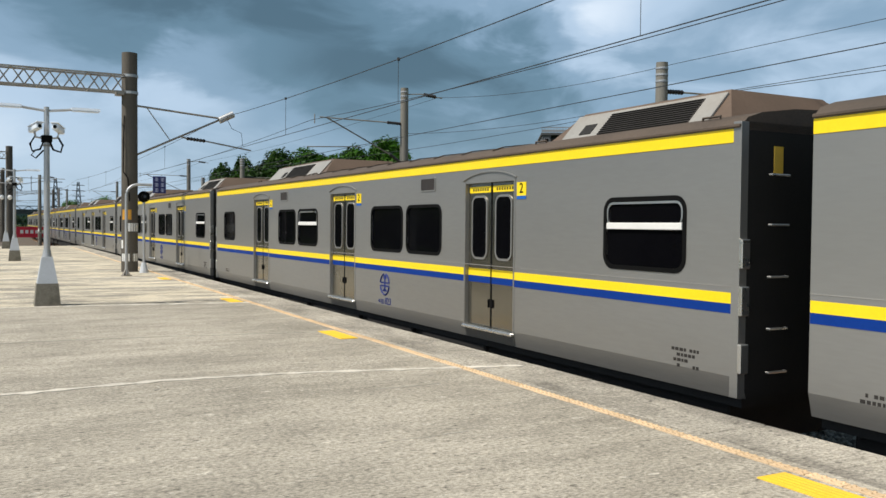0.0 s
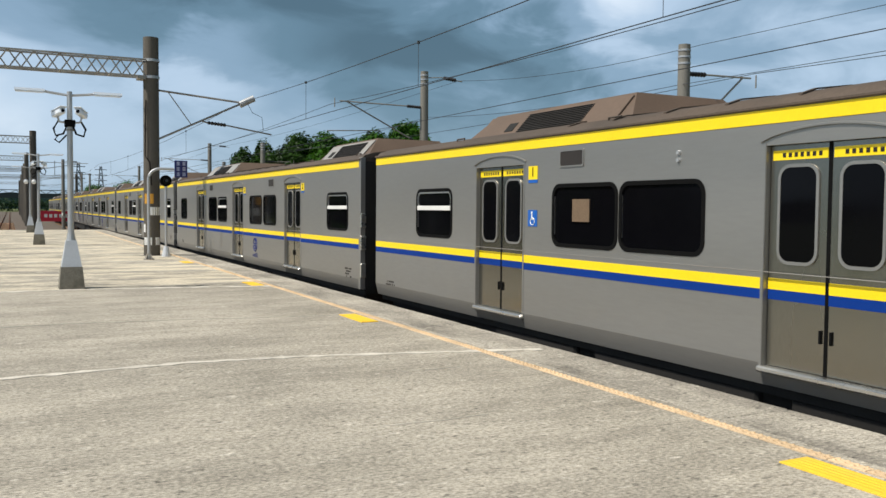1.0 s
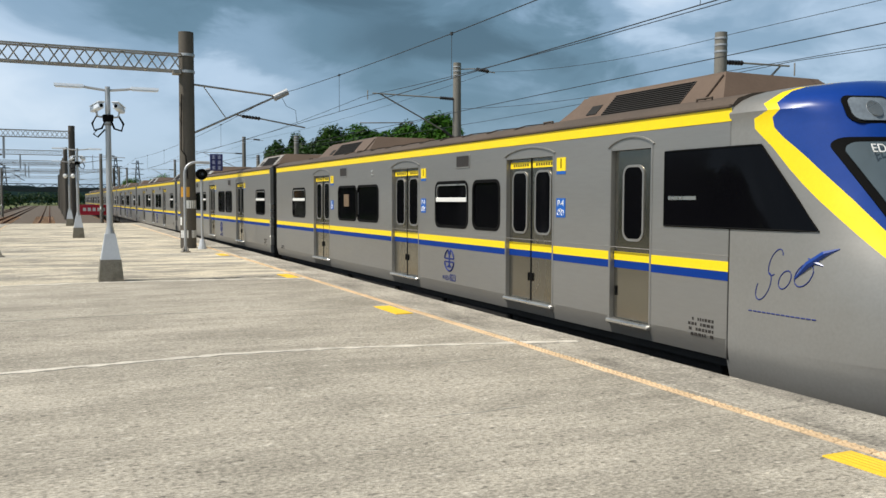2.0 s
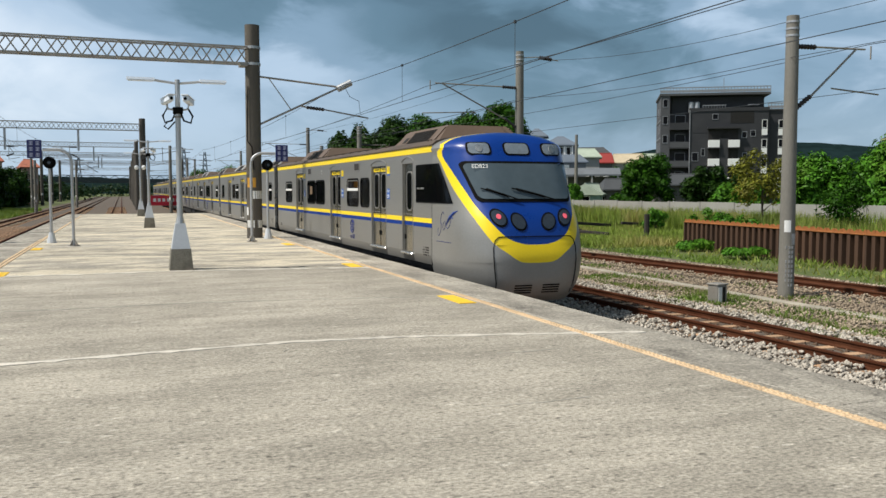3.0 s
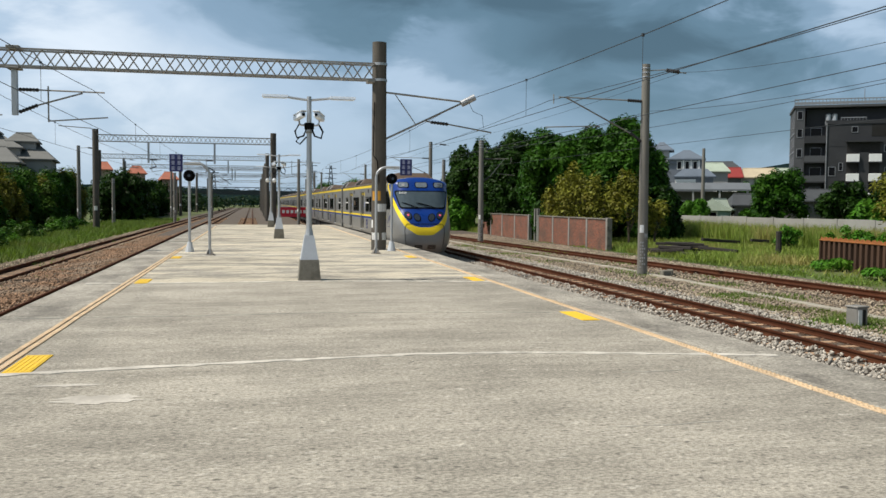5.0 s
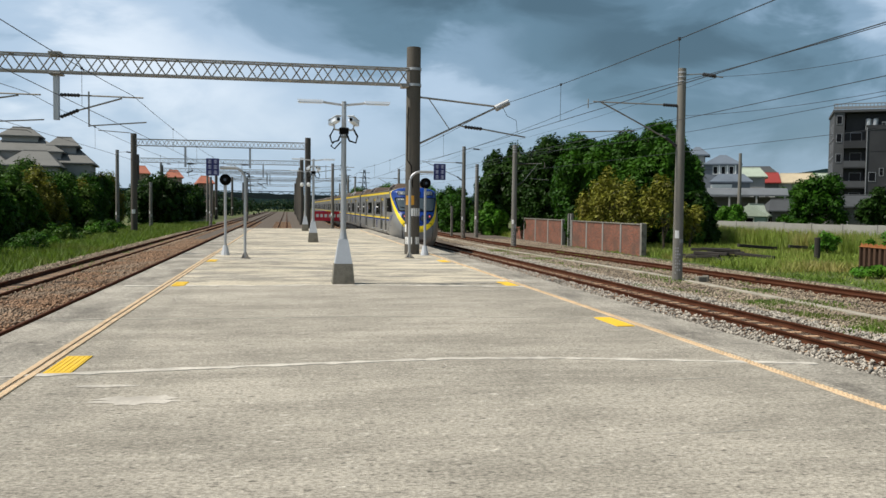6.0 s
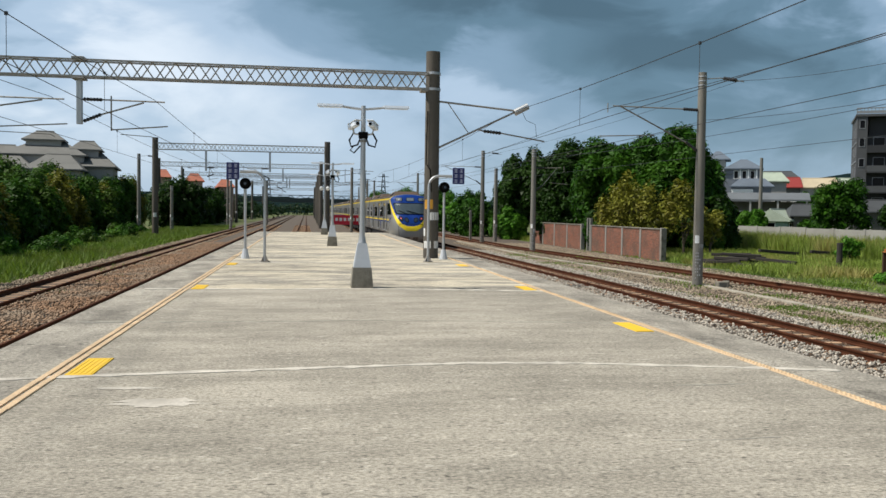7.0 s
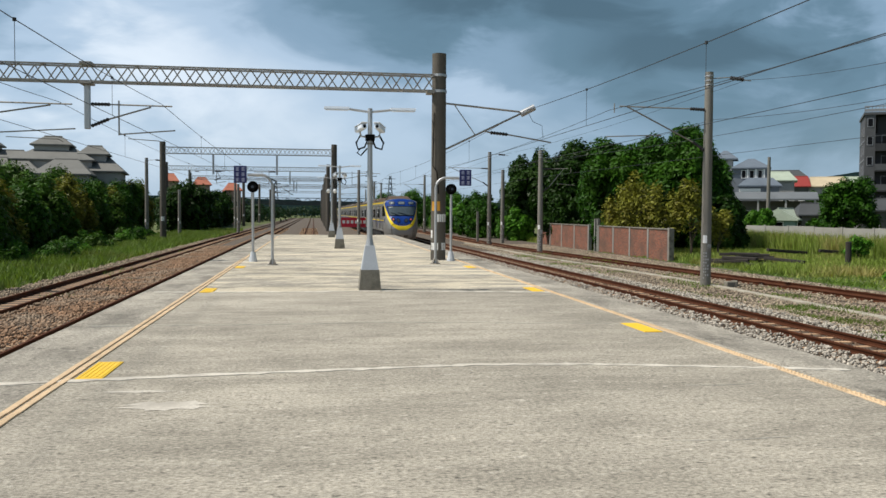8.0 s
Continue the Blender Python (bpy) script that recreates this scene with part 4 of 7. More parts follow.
def middle_car():
    car = thing("train_car", "stainless steel commuter train car with yellow and blue stripes", "train car", "cars of the train")
    doors = [(4.58, 1.3), (10.15, 1.3), (15.72, 1.3)]
    wins = [(0.75, 1.97, True), (6.03, 7.2, False), (7.42, 8.68, False), (11.6, 12.8, True), (13.05, 14.23, False), (18.3, 19.42, False)]
    car_body(car, 0, LONG, doors, wins)
    aircon(car, 0.35, 3.75)
    aircon(car, 12.0, 16.6)
    vent(car, 6.45)
    vent(car, 13.85)
    for y in (3.74, 9.3, 14.88):
        plates(car, y, "2", "")
    emblem(car, 8.09, 1.53)
    stencil(car, 0.5, 1.32, 4, 3)
    stencil(car, 18.9, 1.25, 2, 5)
    for sx in (-1, 1):
        for y in (-0.004, LONG - 0.096):
            part("corner_post", Build().box(*sorted((sx * (HALF + 0.007), sx * (HALF - 0.1))), y, y + 0.1, 0.96, 3.6, 0.006), M["steel"], car)
    # gangway bellows towards the next car, with steps and hinges
    b = Build()
    for k in range(8):
        b.box(-0.62, 0.62, LONG + 0.02 + 0.097 * k, LONG + 0.075 + 0.097 * k, 1.0, 3.25, 0.01)
    part("gangway", b, M["black"], car, "black folded gangway bellows")
    b = Build()
    for y in (-0.06, LONG + 0.02):
        for z in (1.2, 1.62, 2.12, 2.62, 3.1):
            b.tube([(-1.1, y, z), (-1.1, y - 0.03, z), (-0.86, y - 0.03, z), (-0.86, y, z)], 0.012, 6)
    part("end_steps", b, M["bright_steel"], car, "bare metal climbing steps")
    for y in (-0.045, LONG):
        for z in (1.2, 1.75, 2.2):
            part("hinge_plate", Build().box(-HALF - 0.012, -HALF + 0.1, y, y + 0.045, z, z + 0.28, 0.008), M["bright_steel"], car, "worn metal hinge plate")
    part("warning_sticker", Build().box(-0.98, -0.86, -0.012, 0.0, 3.12, 3.38), M["tile_yellow"], car, "faded yellow warning sticker")
    return car


# ---- the driving car's nose; u runs from the car's inner end towards the tip ----
def lerp(table, z):
    """A smooth line through the table that never overshoots."""
    if z <= table[0][0]:
        return table[0][1]
    if z >= table[-1][0]:
        return table[-1][1]
    k = max(i for i in range(len(table) - 1) if table[i][0] <= z)

    def slope(i):
        if i in (0, len(table) - 1):
            return rise(min(i, len(table) - 2))
        a, c = rise(i - 1), rise(i)
        return 2 * a * c / (a + c) if a * c > 0 else 0.0

    def rise(i):
        return (table[i + 1][1] - table[i][1]) / (table[i + 1][0] - table[i][0])

    h = table[k + 1][0] - table[k][0]
    t = (z - table[k][0]) / h
    return (2 * t ** 3 - 3 * t * t + 1) * table[k][1] + (t ** 3 - 2 * t * t + t) * h * slope(k) + (3 * t * t - 2 * t ** 3) * table[k + 1][1] + (t ** 3 - t * t) * h * slope(k + 1)


START = [(0.34, 19.30), (0.8, 19.60), (1.6, 19.70), (2.0, 19.55), (2.3, 19.35), (3.0, 19.05), (3.80, 19.02)]
TIP = [(0.34, 20.88), (0.5, 21.05), (0.8, 21.16), (1.2, 21.16), (1.6, 21.08), (2.0, 20.93), (2.3, 20.73), (2.7, 20.52), (3.0, 20.37), (3.4, 20.14), (3.6, 20.0), (3.72, 19.85), (3.80, 19.6)]
# half-widths of the blue front and of the yellow band round it, by height
BLUE_X = [(1.50, 0.0), (1.503, 0.2), (1.52, 0.30), (1.57, 0.48), (1.66, 0.65), (1.88, 0.85), (2.21, 1.06), (2.60, 1.20), (2.98, 1.31), (3.35, 1.385), (3.5, 1.37), (3.69, 1.05), (3.80, 0.34)]
BAND_X = [(1.14, 0.0), (1.143, 0.2), (1.16, 0.35), (1.31, 0.60), (1.55, 0.91), (1.84, 1.08), (2.18, 1.21), (2.65, 1.33), (3.10, 1.39), (3.35, 1.415), (3.5, 1.40), (3.69, 1.07), (3.80, 0.35)]


def nose_width(z):
    w = HALF if z < 3.45 else HALF * math.sqrt(max(1 - ((z - 3.45) / 0.36) ** 2, 0.0)) + 0.02
    return w - 0.16 * max(0.0, (1.1 - z) / 0.6) ** 1.5


def nose_at(x, z, out=0.0):
    """A place on the nose's front, in the car's space."""
    w = nose_width(z)
    c = math.sqrt(max(1 - min(abs(x) / w, 1.0) ** 4.6, 0.0))
    u = lerp(START, z) + (lerp(TIP, z) - lerp(START, z)) * c
    return Vector((x + (1 if x > 0 else -1) * out * abs(x) / w * 0.8, -(u + out * (0.35 + 0.65 * c)), z + out * 0.4))


def flank_at(u, z, sx, out=0.0):
    """A place on the nose's side."""
    w = nose_width(z)
    t = max((u - lerp(START, z)) / (lerp(TIP, z) - lerp(START, z)), 0.0)
    return Vector((sx * (w * max(1 - min(t, 1) ** 2, 0.0) ** (1 / 4.6) + out), -u, z))


def nose(car):
    rows = [0.34, 0.42, 0.5, 0.6, 0.72, 0.86, 1.0, 1.08, 1.14, 1.143, 1.15, 1.16, 1.2, 1.25, 1.31, 1.38, 1.44, 1.50, 1.503, 1.51, 1.52, 1.545, 1.57, 1.61, 1.66, 1.76, 1.88, 2.0, 2.1, 2.2, 2.3, 2.44, 2.6, 2.75, 2.9, 3.0, 3.1, 3.2, 3.3, 3.4, 3.47, 3.54, 3.61, 3.67, 3.72, 3.76, 3.79, 3.80]
    zones = (("blue", 12), ("yellow", 5), ("grey", 13))
    shells = {k: Build() for k, _ in zones}
    for side in (1, -1):
        for kind, n in zones:
            b = shells[kind]
            base = len(b.v)
            for z in rows:
                w = nose_width(z)
                xb = min(lerp(BLUE_X, z), w * 0.985) if z >= 1.5 else 0.0
                xg = min(lerp(BAND_X, z), w * 0.995) if z >= 1.14 else 0.0
                x0, x1 = {"blue": (0.0, xb), "yellow": (xb, xg), "grey": (xg, w)}[kind]
                for k in range(n + 1):
                    t = k / n
                    if kind == "grey":
                        # the last column runs back along the flank to the side wall
                        if k == n:
                            b.v.append((side * w, -18.88, z))
                            continue
                        t = 1 - (1 - k / (n - 1)) ** 2.6
                    b.v.append(tuple(nose_at(side * (x0 + (x1 - x0) * t) if x1 > 0 else 0.0, z)))
            for r in range(len(rows) - 1):
                zc = rows[r]
                if (kind == "blue" and zc < 1.5 - 1e-6) or (kind == "yellow" and zc < 1.14 - 1e-6):
                    continue
                for k in range(n):
                    i = base + r * (n + 1) + k
                    b.f.append((i, i + 1, i + n + 2, i + n + 1))
    for kind, _ in zones:
        # points that no face uses are dropped
        b = shells[kind]
        used = sorted({i for q in b.f for i in q})
        place = {i: k for k, i in enumerate(used)}
        b.v, b.f = [b.v[i] for i in used], [tuple(place[i] for i in q) for q in b.f]
    part("nose_shell", shells["grey"], M["nose_grey"], car, "satin grey rounded nose", True)
    part("nose_band", shells["yellow"], M["yellow"], car, "bright yellow sweeping band", True)
    part("nose_front", shells["blue"], M["blue"], car, "glossy deep blue front", True)
    part("nose_floor", Build().box(-1.1, 1.1, -20.3, -18.9, 0.5, 0.56), M["under"], car)

    def sheet(name, outline, material, out, label="", parent=car, deep=0.012, fine=6):
        """A plate that follows the front: an outline in x and z, filled towards its middle."""
        cx, cz = sum(p[0] for p in outline) / len(outline), sum(p[1] for p in outline) / len(outline)
        b, k = Build(), len(outline)
        v = []
        for j in range(fine + 1):
            t = 1 - j / (fine + 0.4)
            v += [nose_at(cx + (x - cx) * t, cz + (z - cz) * t, out) for x, z in outline]
        f = [(j * k + i, j * k + (i + 1) % k, (j + 1) * k + (i + 1) % k, (j + 1) * k + i) for j in range(fine) for i in range(k)]
        f.append(tuple(fine * k + i for i in range(k)))
        rim = len(v)
        v += [nose_at(x, z, out - deep) for x, z in outline]
        f += [(i, rim + i, rim + (i + 1) % k, (i + 1) % k) for i in range(k)]
        return part(name, b.add(v, f), material, parent, label, True)

    def quad(top, bottom, zt, zb, r=0.1, n=7):
        pts = rounded(-1, 1, zb, zt, r, n)
        dense = []
        for (xa, za), (xb, zb2) in zip(pts, pts[1:] + pts[:1]):
            s = max(1, int(math.hypot(xb - xa, zb2 - za) / 0.12))
            dense += [(xa + (xb - xa) * i / s, za + (zb2 - za) * i / s) for i in range(s)]
        return [(x * (bottom + (top - bottom) * (z - zb) / (zt - zb)), z) for x, z in dense]

    ws = sheet("windscreen_seal", quad(1.24, 1.05, 3.17, 2.34), M["black"], 0.012, "black rubber windscreen seal")
    sheet("windscreen", quad(1.18, 1.0, 3.12, 2.40), M["wind"], 0.022, "large reflective windscreen", ws)
    for x in (-0.82, 0, 0.82):
        sh = [(x + px, z) for px, z in rounded(-0.25 if x else -0.30, 0.25 if x else 0.30, 3.30, 3.57, 0.09)]
        seal = sheet("lamp_seal", sh, M["black"], 0.012, fine=2)
        sh = [(x + px, z) for px, z in rounded(-0.21 if x else -0.26, 0.21 if x else 0.26, 3.325, 3.545, 0.07)]
        sheet("lamp_glass", sh, M["lens_clear"], 0.022, "clear headlamp cover" if x else "destination display", seal, fine=3)
        if x:
            sheet("reflector", [(x + 0.075 * math.cos(a / 2), 3.435 + 0.075 * math.sin(a / 2)) for a in range(12)], M["bright_steel"], 0.03, "round headlamp reflector", seal, fine=2)
    for x, tilt in ((-0.73, 1), (-0.33, 1), (0.33, -1), (0.73, -1)):
        zl = 2.03 if abs(x) > 0.6 else 1.95

        def oval(r):
            out = []
            for k in range(20):
                a = 6.2832 * k / 20
                px, pz = r * 0.95 * math.cos(a), r * 1.05 * math.sin(a)
                out.append((x + px - 0.2 * tilt * pz, zl + pz))
            return out
        seal = sheet("lamp_seal", oval(0.175), M["black"], 0.012, fine=2)
        sheet("lamp_glass", oval(0.142), M["lens"], 0.022, "round dark tail lamp", seal, fine=3)
        if abs(x) > 0.6:
            sheet("tail_light", [(x + 0.05 * math.cos(a / 2), zl + 0.02 + 0.05 * math.sin(a / 2)) for a in range(12)], M["red_lamp"], 0.03, "glowing red tail light", seal, fine=2)
    # wipers
    for x0, x1 in ((-0.94, -0.18), (-0.32, 0.62)):
        b = Build().tube([nose_at(x0, 2.60, 0.05), nose_at((x0 + x1) / 2, 2.49, 0.06), nose_at(x1, 2.36, 0.05)], 0.014, 6)
        b.tube([nose_at(x0 + 0.1, 2.595, 0.035), nose_at(x1 - 0.25, 2.44, 0.04)], 0.02, 4)
        part("wiper", b, M["black"], car, "black windscreen wiper")
    b = Build()
    pts = [nose_at(x, 1.66, 0.004) for x in np.linspace(-0.72, 0.72, 24)]
    b.tube(pts, 0.009, 4)
    part("hatch_seam", b, M["black"], car)
    for sx in (-1, 1):
        b = Build().tube([nose_at(sx * x, z, 0.004) for x, z in ((0.72, 1.66), (0.80, 1.65), (0.87, 1.58), (0.91, 1.44), (0.91, 1.2), (0.89, 0.95), (0.86, 0.75), (0.82, 0.5))], 0.011, 4)
        part("hatch_seam", b, M["black"], car)
        for k in range(4):
            z = 0.54 + 0.05 * k
            b = Build().tube([nose_at(sx * 0.12, z, 0.006), nose_at(sx * 0.3, z, 0.008), nose_at(sx * 0.49, z, 0.006)], 0.013, 4)
            part("nose_vent", b, M["black"], car, "dark slotted vent")
    lettering("ED823", 0.125, M["white"], car, Matrix.Translation(nose_at(-0.88, 3.05, 0.034)) @ pose(0, 0, 0, 62, 0, -14), "fleet_number")


def driving_car():
    car = thing("train_driving_car", "stainless steel driving car with blue nose and yellow band", "train car", "cars of the train")
    doors = [(-14.85, 1.3), (-10.14, 1.33), (-4.59, 1.31)]
    cab = (-17.24, 0.76)
    wins = [(-3.1, -1.86, True), (-7.25, -6.0, False), (-8.65, -7.37, False), (-12.85, -11.62, True), (-13.95, -13.1, False)]
    car_body(car, -18.9, 0, doors + [cab], wins)
    for sx in (-1, 1):
        x = sx * (HALF + 0.006)
        n, v = 10, []
        for k in range(n + 1):
            for j, z in enumerate((2.31, 2.6, 2.88, 3.14)):
                right = 19.97 - (z - 2.31) / 0.83 * 0.67
                v.append(flank_at(17.88 + (right - 17.88) * k / n, z, sx, 0.008))
        f = [(4 * k + j, 4 * k + 4 + j, 4 * k + 5 + j, 4 * k + 1 + j) for k in range(n) for j in range(3)]
        part("cab_window", Build().add(v, f), M["glass"], car, "black wedge-shaped cab window", True)
        loop = [v[4 * k] for k in range(n + 1)] + [v[4 * n + j] for j in (1, 2, 3)] + [v[4 * k + 3] for k in range(n - 1, -1, -1)] + [v[2], v[1], v[0]]
        part("cab_window_seal", Build().tube(loop, 0.010, 5), M["black"], car)
        part("cab_window_bar", Build().box(*sorted((x, sx * (HALF + 0.014))), -18.4, -17.95, 2.6, 2.64), M["bright_steel"], car)
        part("panel_seam", Build().box(*sorted((x - sx * 0.004, sx * (HALF - 0.02))), -18.91, -18.895, 0.95, 2.3), M["under"], car)
    aircon(car, -7.2, -2.9, "ac")
    aircon(car, -18.5, -14.9, "ac")
    nose(car)
    vent(car, -6.37)
    vent(car, -12.7)
    for y in (-5.49, -11.05, -15.72):
        plates(car, y, "1", "wheelchair" if y > -8 else "bicycle")
    emblem(car, -12.18, 1.55)
    for z in (3.12, 3.2):
        part("indicator_lamp", Build().tube([(-HALF + 0.01, -8.3, z), (-HALF - 0.025, -8.3, z)], [0.03, 0.022], 10), M["galv"], car, "small round side indicator lamp")
    stencil(car, -18.7, 1.3, 4, 7)
    stencil(car, -0.9, 1.22, 2, 8)
    part("notice", Build().box(-HALF - 0.004, -HALF + 0.01, -6.75, -6.4, 2.44, 2.72), M["notice"], car, "brown paper notice in the window")
    # the sweeping ribbon emblem and its line of words
    x = -HALF - 0.004
    b = Build()

    def skin(y, z):
        return flank_at(-y - 0.10 * max(-y - 19.0, 0) + 0.4 * (z - 1.85), z, -1, 0.0)

    for cy, cz, ry, rz, a0, a1 in ((-19.52, 2.0, 0.08, 0.13, 0.6, 5.2), (-19.46, 1.76, 0.09, 0.14, 3.0, 7.6), (-19.72, 1.84, 0.075, 0.09, 0, 6.28), (-19.93, 1.9, 0.1, 0.11, 0, 6.28)):
        b.tube([skin(cy - ry * math.cos(a), cz + rz * math.sin(a)) for a in np.linspace(a0, a1, 18)], 0.007, 4)
    part("ribbon_emblem", b, M["emblem_blue"], car, "blue sweeping ribbon emblem")
    b = Build().tube([skin(-19.84, 1.86), skin(-19.93, 2.0), skin(-20.05, 2.11), skin(-20.17, 2.16)], [0.008, 0.035, 0.03, 0.006], 6)
    b.tube([skin(-19.9, 2.06), skin(-19.98, 2.03), skin(-20.1, 2.0)], [0.006, 0.022, 0.006], 5)
    part("ribbon_swallow", b, M["blue"], car, "bright blue sweep of the emblem")
    b = Build()
    for k in range(14):
        b.tube([skin(-19.37 - 0.066 * k, 1.5), skin(-19.42 - 0.066 * k, 1.5)], 0.007, 4)
    part("word_bars", b, M["emblem_blue"], car, kind="stuff")
    return car


M["nose_grey"] = mat("nose_grey", (0.27, 0.265, 0.25), 0.4, 0.35, 0.08, 0.8, 30, 0.03, (0.2, 0.19, 0.17), 0.4)
DRIVER = driving_car()
CARS = [middle_car()]
for _ in range(6):
    CARS.append(copy_thing(CARS[0], Matrix()))


def tail_at(t):
    """How far along the track the joint before the driving car has come."""
    return 5.51441 + 10.3046 * t - 0.13082 * t ** 2 + 0.08509 * t ** 3 - 0.00715 * t ** 4


def car_pose(y_end, y0, y1):
    """The pose of a car whose end stands at y_end, borne at two places along it."""
    a, c = y_end + y0, y_end + y1
    xa, xc = line_r1(a), line_r1(c)
    turn = math.degrees(math.atan2(xa - xc, c - a))
    slope = (xc - xa) / (c - a)
    return pose(xa - slope * y0, y_end, RAIL, 0, 0, turn)


def motions():
    times = [k * 0.25 for k in range(33)]
    walk(DRIVER, [(t, car_pose(tail_at(t) - 0.4, -18, -3)) for t in times])
    for n, car in enumerate(CARS):
        walk(car, [(t, car_pose(tail_at(t) + 0.4 + PITCH * n, 3, 17.4)) for t in times])


# ---- lamps, signals, masts, wires ----
def lamp_post(x, y, h, cameras):
    p = thing("platform_lamp", "pale grey twin-arm lamp post on a stained concrete plinth", "lamp post", "lamp posts on the platform", at=pose(x, y, 0))
    part("plinth", Build().prism(rounded(-0.24, 0.24, -0.24, 0.24, 0.02, 2), 2, 0, 0.001).add(
        [(-0.24, -0.24, 0), (0.24, -0.24, 0), (0.24, 0.24, 0), (-0.24, 0.24, 0), (-0.2, -0.2, 0.45), (0.2, -0.2, 0.45), (0.2, 0.2, 0.45), (-0.2, 0.2, 0.45)],
        [(0, 1, 5, 4), (1, 2, 6, 5), (2, 3, 7, 6), (3, 0, 4, 7), (4, 5, 6, 7)]), M["plinth"], p, "dark stained concrete plinth")
    part("base_box", Build().add(
        [(-0.19, -0.19, 0.45), (0.19, -0.19, 0.45), (0.19, 0.19, 0.45), (-0.19, 0.19, 0.45), (-0.10, -0.10, 0.98), (0.10, -0.10, 0.98), (0.10, 0.10, 0.98), (-0.10, 0.10, 0.98)],
        [(0, 3, 2, 1), (0, 1, 5, 4), (1, 2, 6, 5), (2, 3, 7, 6), (3, 0, 4, 7), (4, 5, 6, 7)]), M["lamp_grey"], p, "tapered pale grey cable box")
    part("cover_plate", Build().box(-0.09, 0.09, -0.2, -0.165, 0.52, 0.82, 0.008), M["lamp_grey"], p, at=pose(0, 0.045, 0, -9))
    part("collar", Build().cone(0, 0, 0.96, 1.12, 0.095, 0.07), M["galv"], p)
    part("pole", Build().tube([(0, 0, 1.0), (0, 0, 2.4), (0, 0, h)], [0.062, 0.058, 0.05], 14), M["galv"], p, "slim galvanised pole", True)
    for s in (-1, 1):
        arm = part("arm", Build().tube([(0, 0, h - 0.08), (s * 0.35, 0, h - 0.04), (s * 0.6, 0, h)], 0.026, 8), M["galv"], p)
        part("lamp_head", Build().prism([(-0.07, 0.0), (0.07, 0.0), (0.055, 0.05), (-0.055, 0.05)], 0, s * 0.45, s * 1.0), M["lamp_white"], arm, "flat white lamp head", at=pose(0, 0, h - 0.03))
        part("diffuser", Build().box(*sorted((s * 0.47, s * 0.98)), -0.06, 0.06, h - 0.055, h - 0.028, 0.008), M["lamp_white"], arm, "milky white lamp cover")
    if not cameras:
        for s in (-1, 1):
            bm = bmesh.new()
            bmesh.ops.create_uvsphere(bm, u_segments=14, v_segments=8, radius=0.15)
            bb = Build().add([v.co for v in bm.verts], [[v.index for v in f.verts] for f in bm.faces])
            bm.free()
            part("dome", bb, M["white"], p, "white dome housing", True, at=pose(s * 0.22, 0, h * 0.77))
        return p
    z = h - 0.47
    for s in (-1, 1):
        c = part("camera_body", Build().box(-0.065, 0.065, -0.2, 0.16, -0.05, 0.06, 0.02), M["lamp_white"], p, "white security camera", at=pose(s * 0.22, -0.05, z + 0.02, -12, 0, -s * 25))
        part("camera_hood", Build().box(-0.078, 0.078, -0.26, 0.14, 0.062, 0.08, 0.006), M["lamp_white"], c)
        part("camera_lens", Build().tube([(0, -0.21, 0), (0, -0.19, 0)], 0.036, 12), M["glass"], c)
        part("bracket", Build().tube([(s * 0.05, 0, z - 0.16), (s * 0.2, 0, z - 0.14), (s * 0.22, -0.02, z - 0.04)], 0.022, 6), M["galv"], p)
        b = Build().tube([(s * 0.2, 0.05, z - 0.1), (s * 0.3, 0.03, z - 0.28), (s * 0.26, 0.02, z - 0.42), (s * 0.12, 0, z - 0.38), (s * 0.05, 0, z - 0.2), (s * 0.1, 0.03, z - 0.12)], 0.022, 6)
        part("cable", b, M["black"], p, "looped black cable")
    part("junction_box", Build().box(-0.1, 0.1, -0.09, 0.05, z - 0.24, z - 0.1, 0.01), M["black"], p)
    b = Build().tube([(-0.22, 0.03, z - 0.42), (-0.28, 0, z - 0.5), (-0.2, 0, z - 0.56), (-0.06, 0, z - 0.4)], 0.018, 6)
    part("cable", b, M["black"], p)
    for zz in (z - 0.16, z - 0.32):
        part("clamp", Build().cone(0, 0, zz, zz + 0.04, 0.072, 0.072), M["galv_dark"], p)
    return p


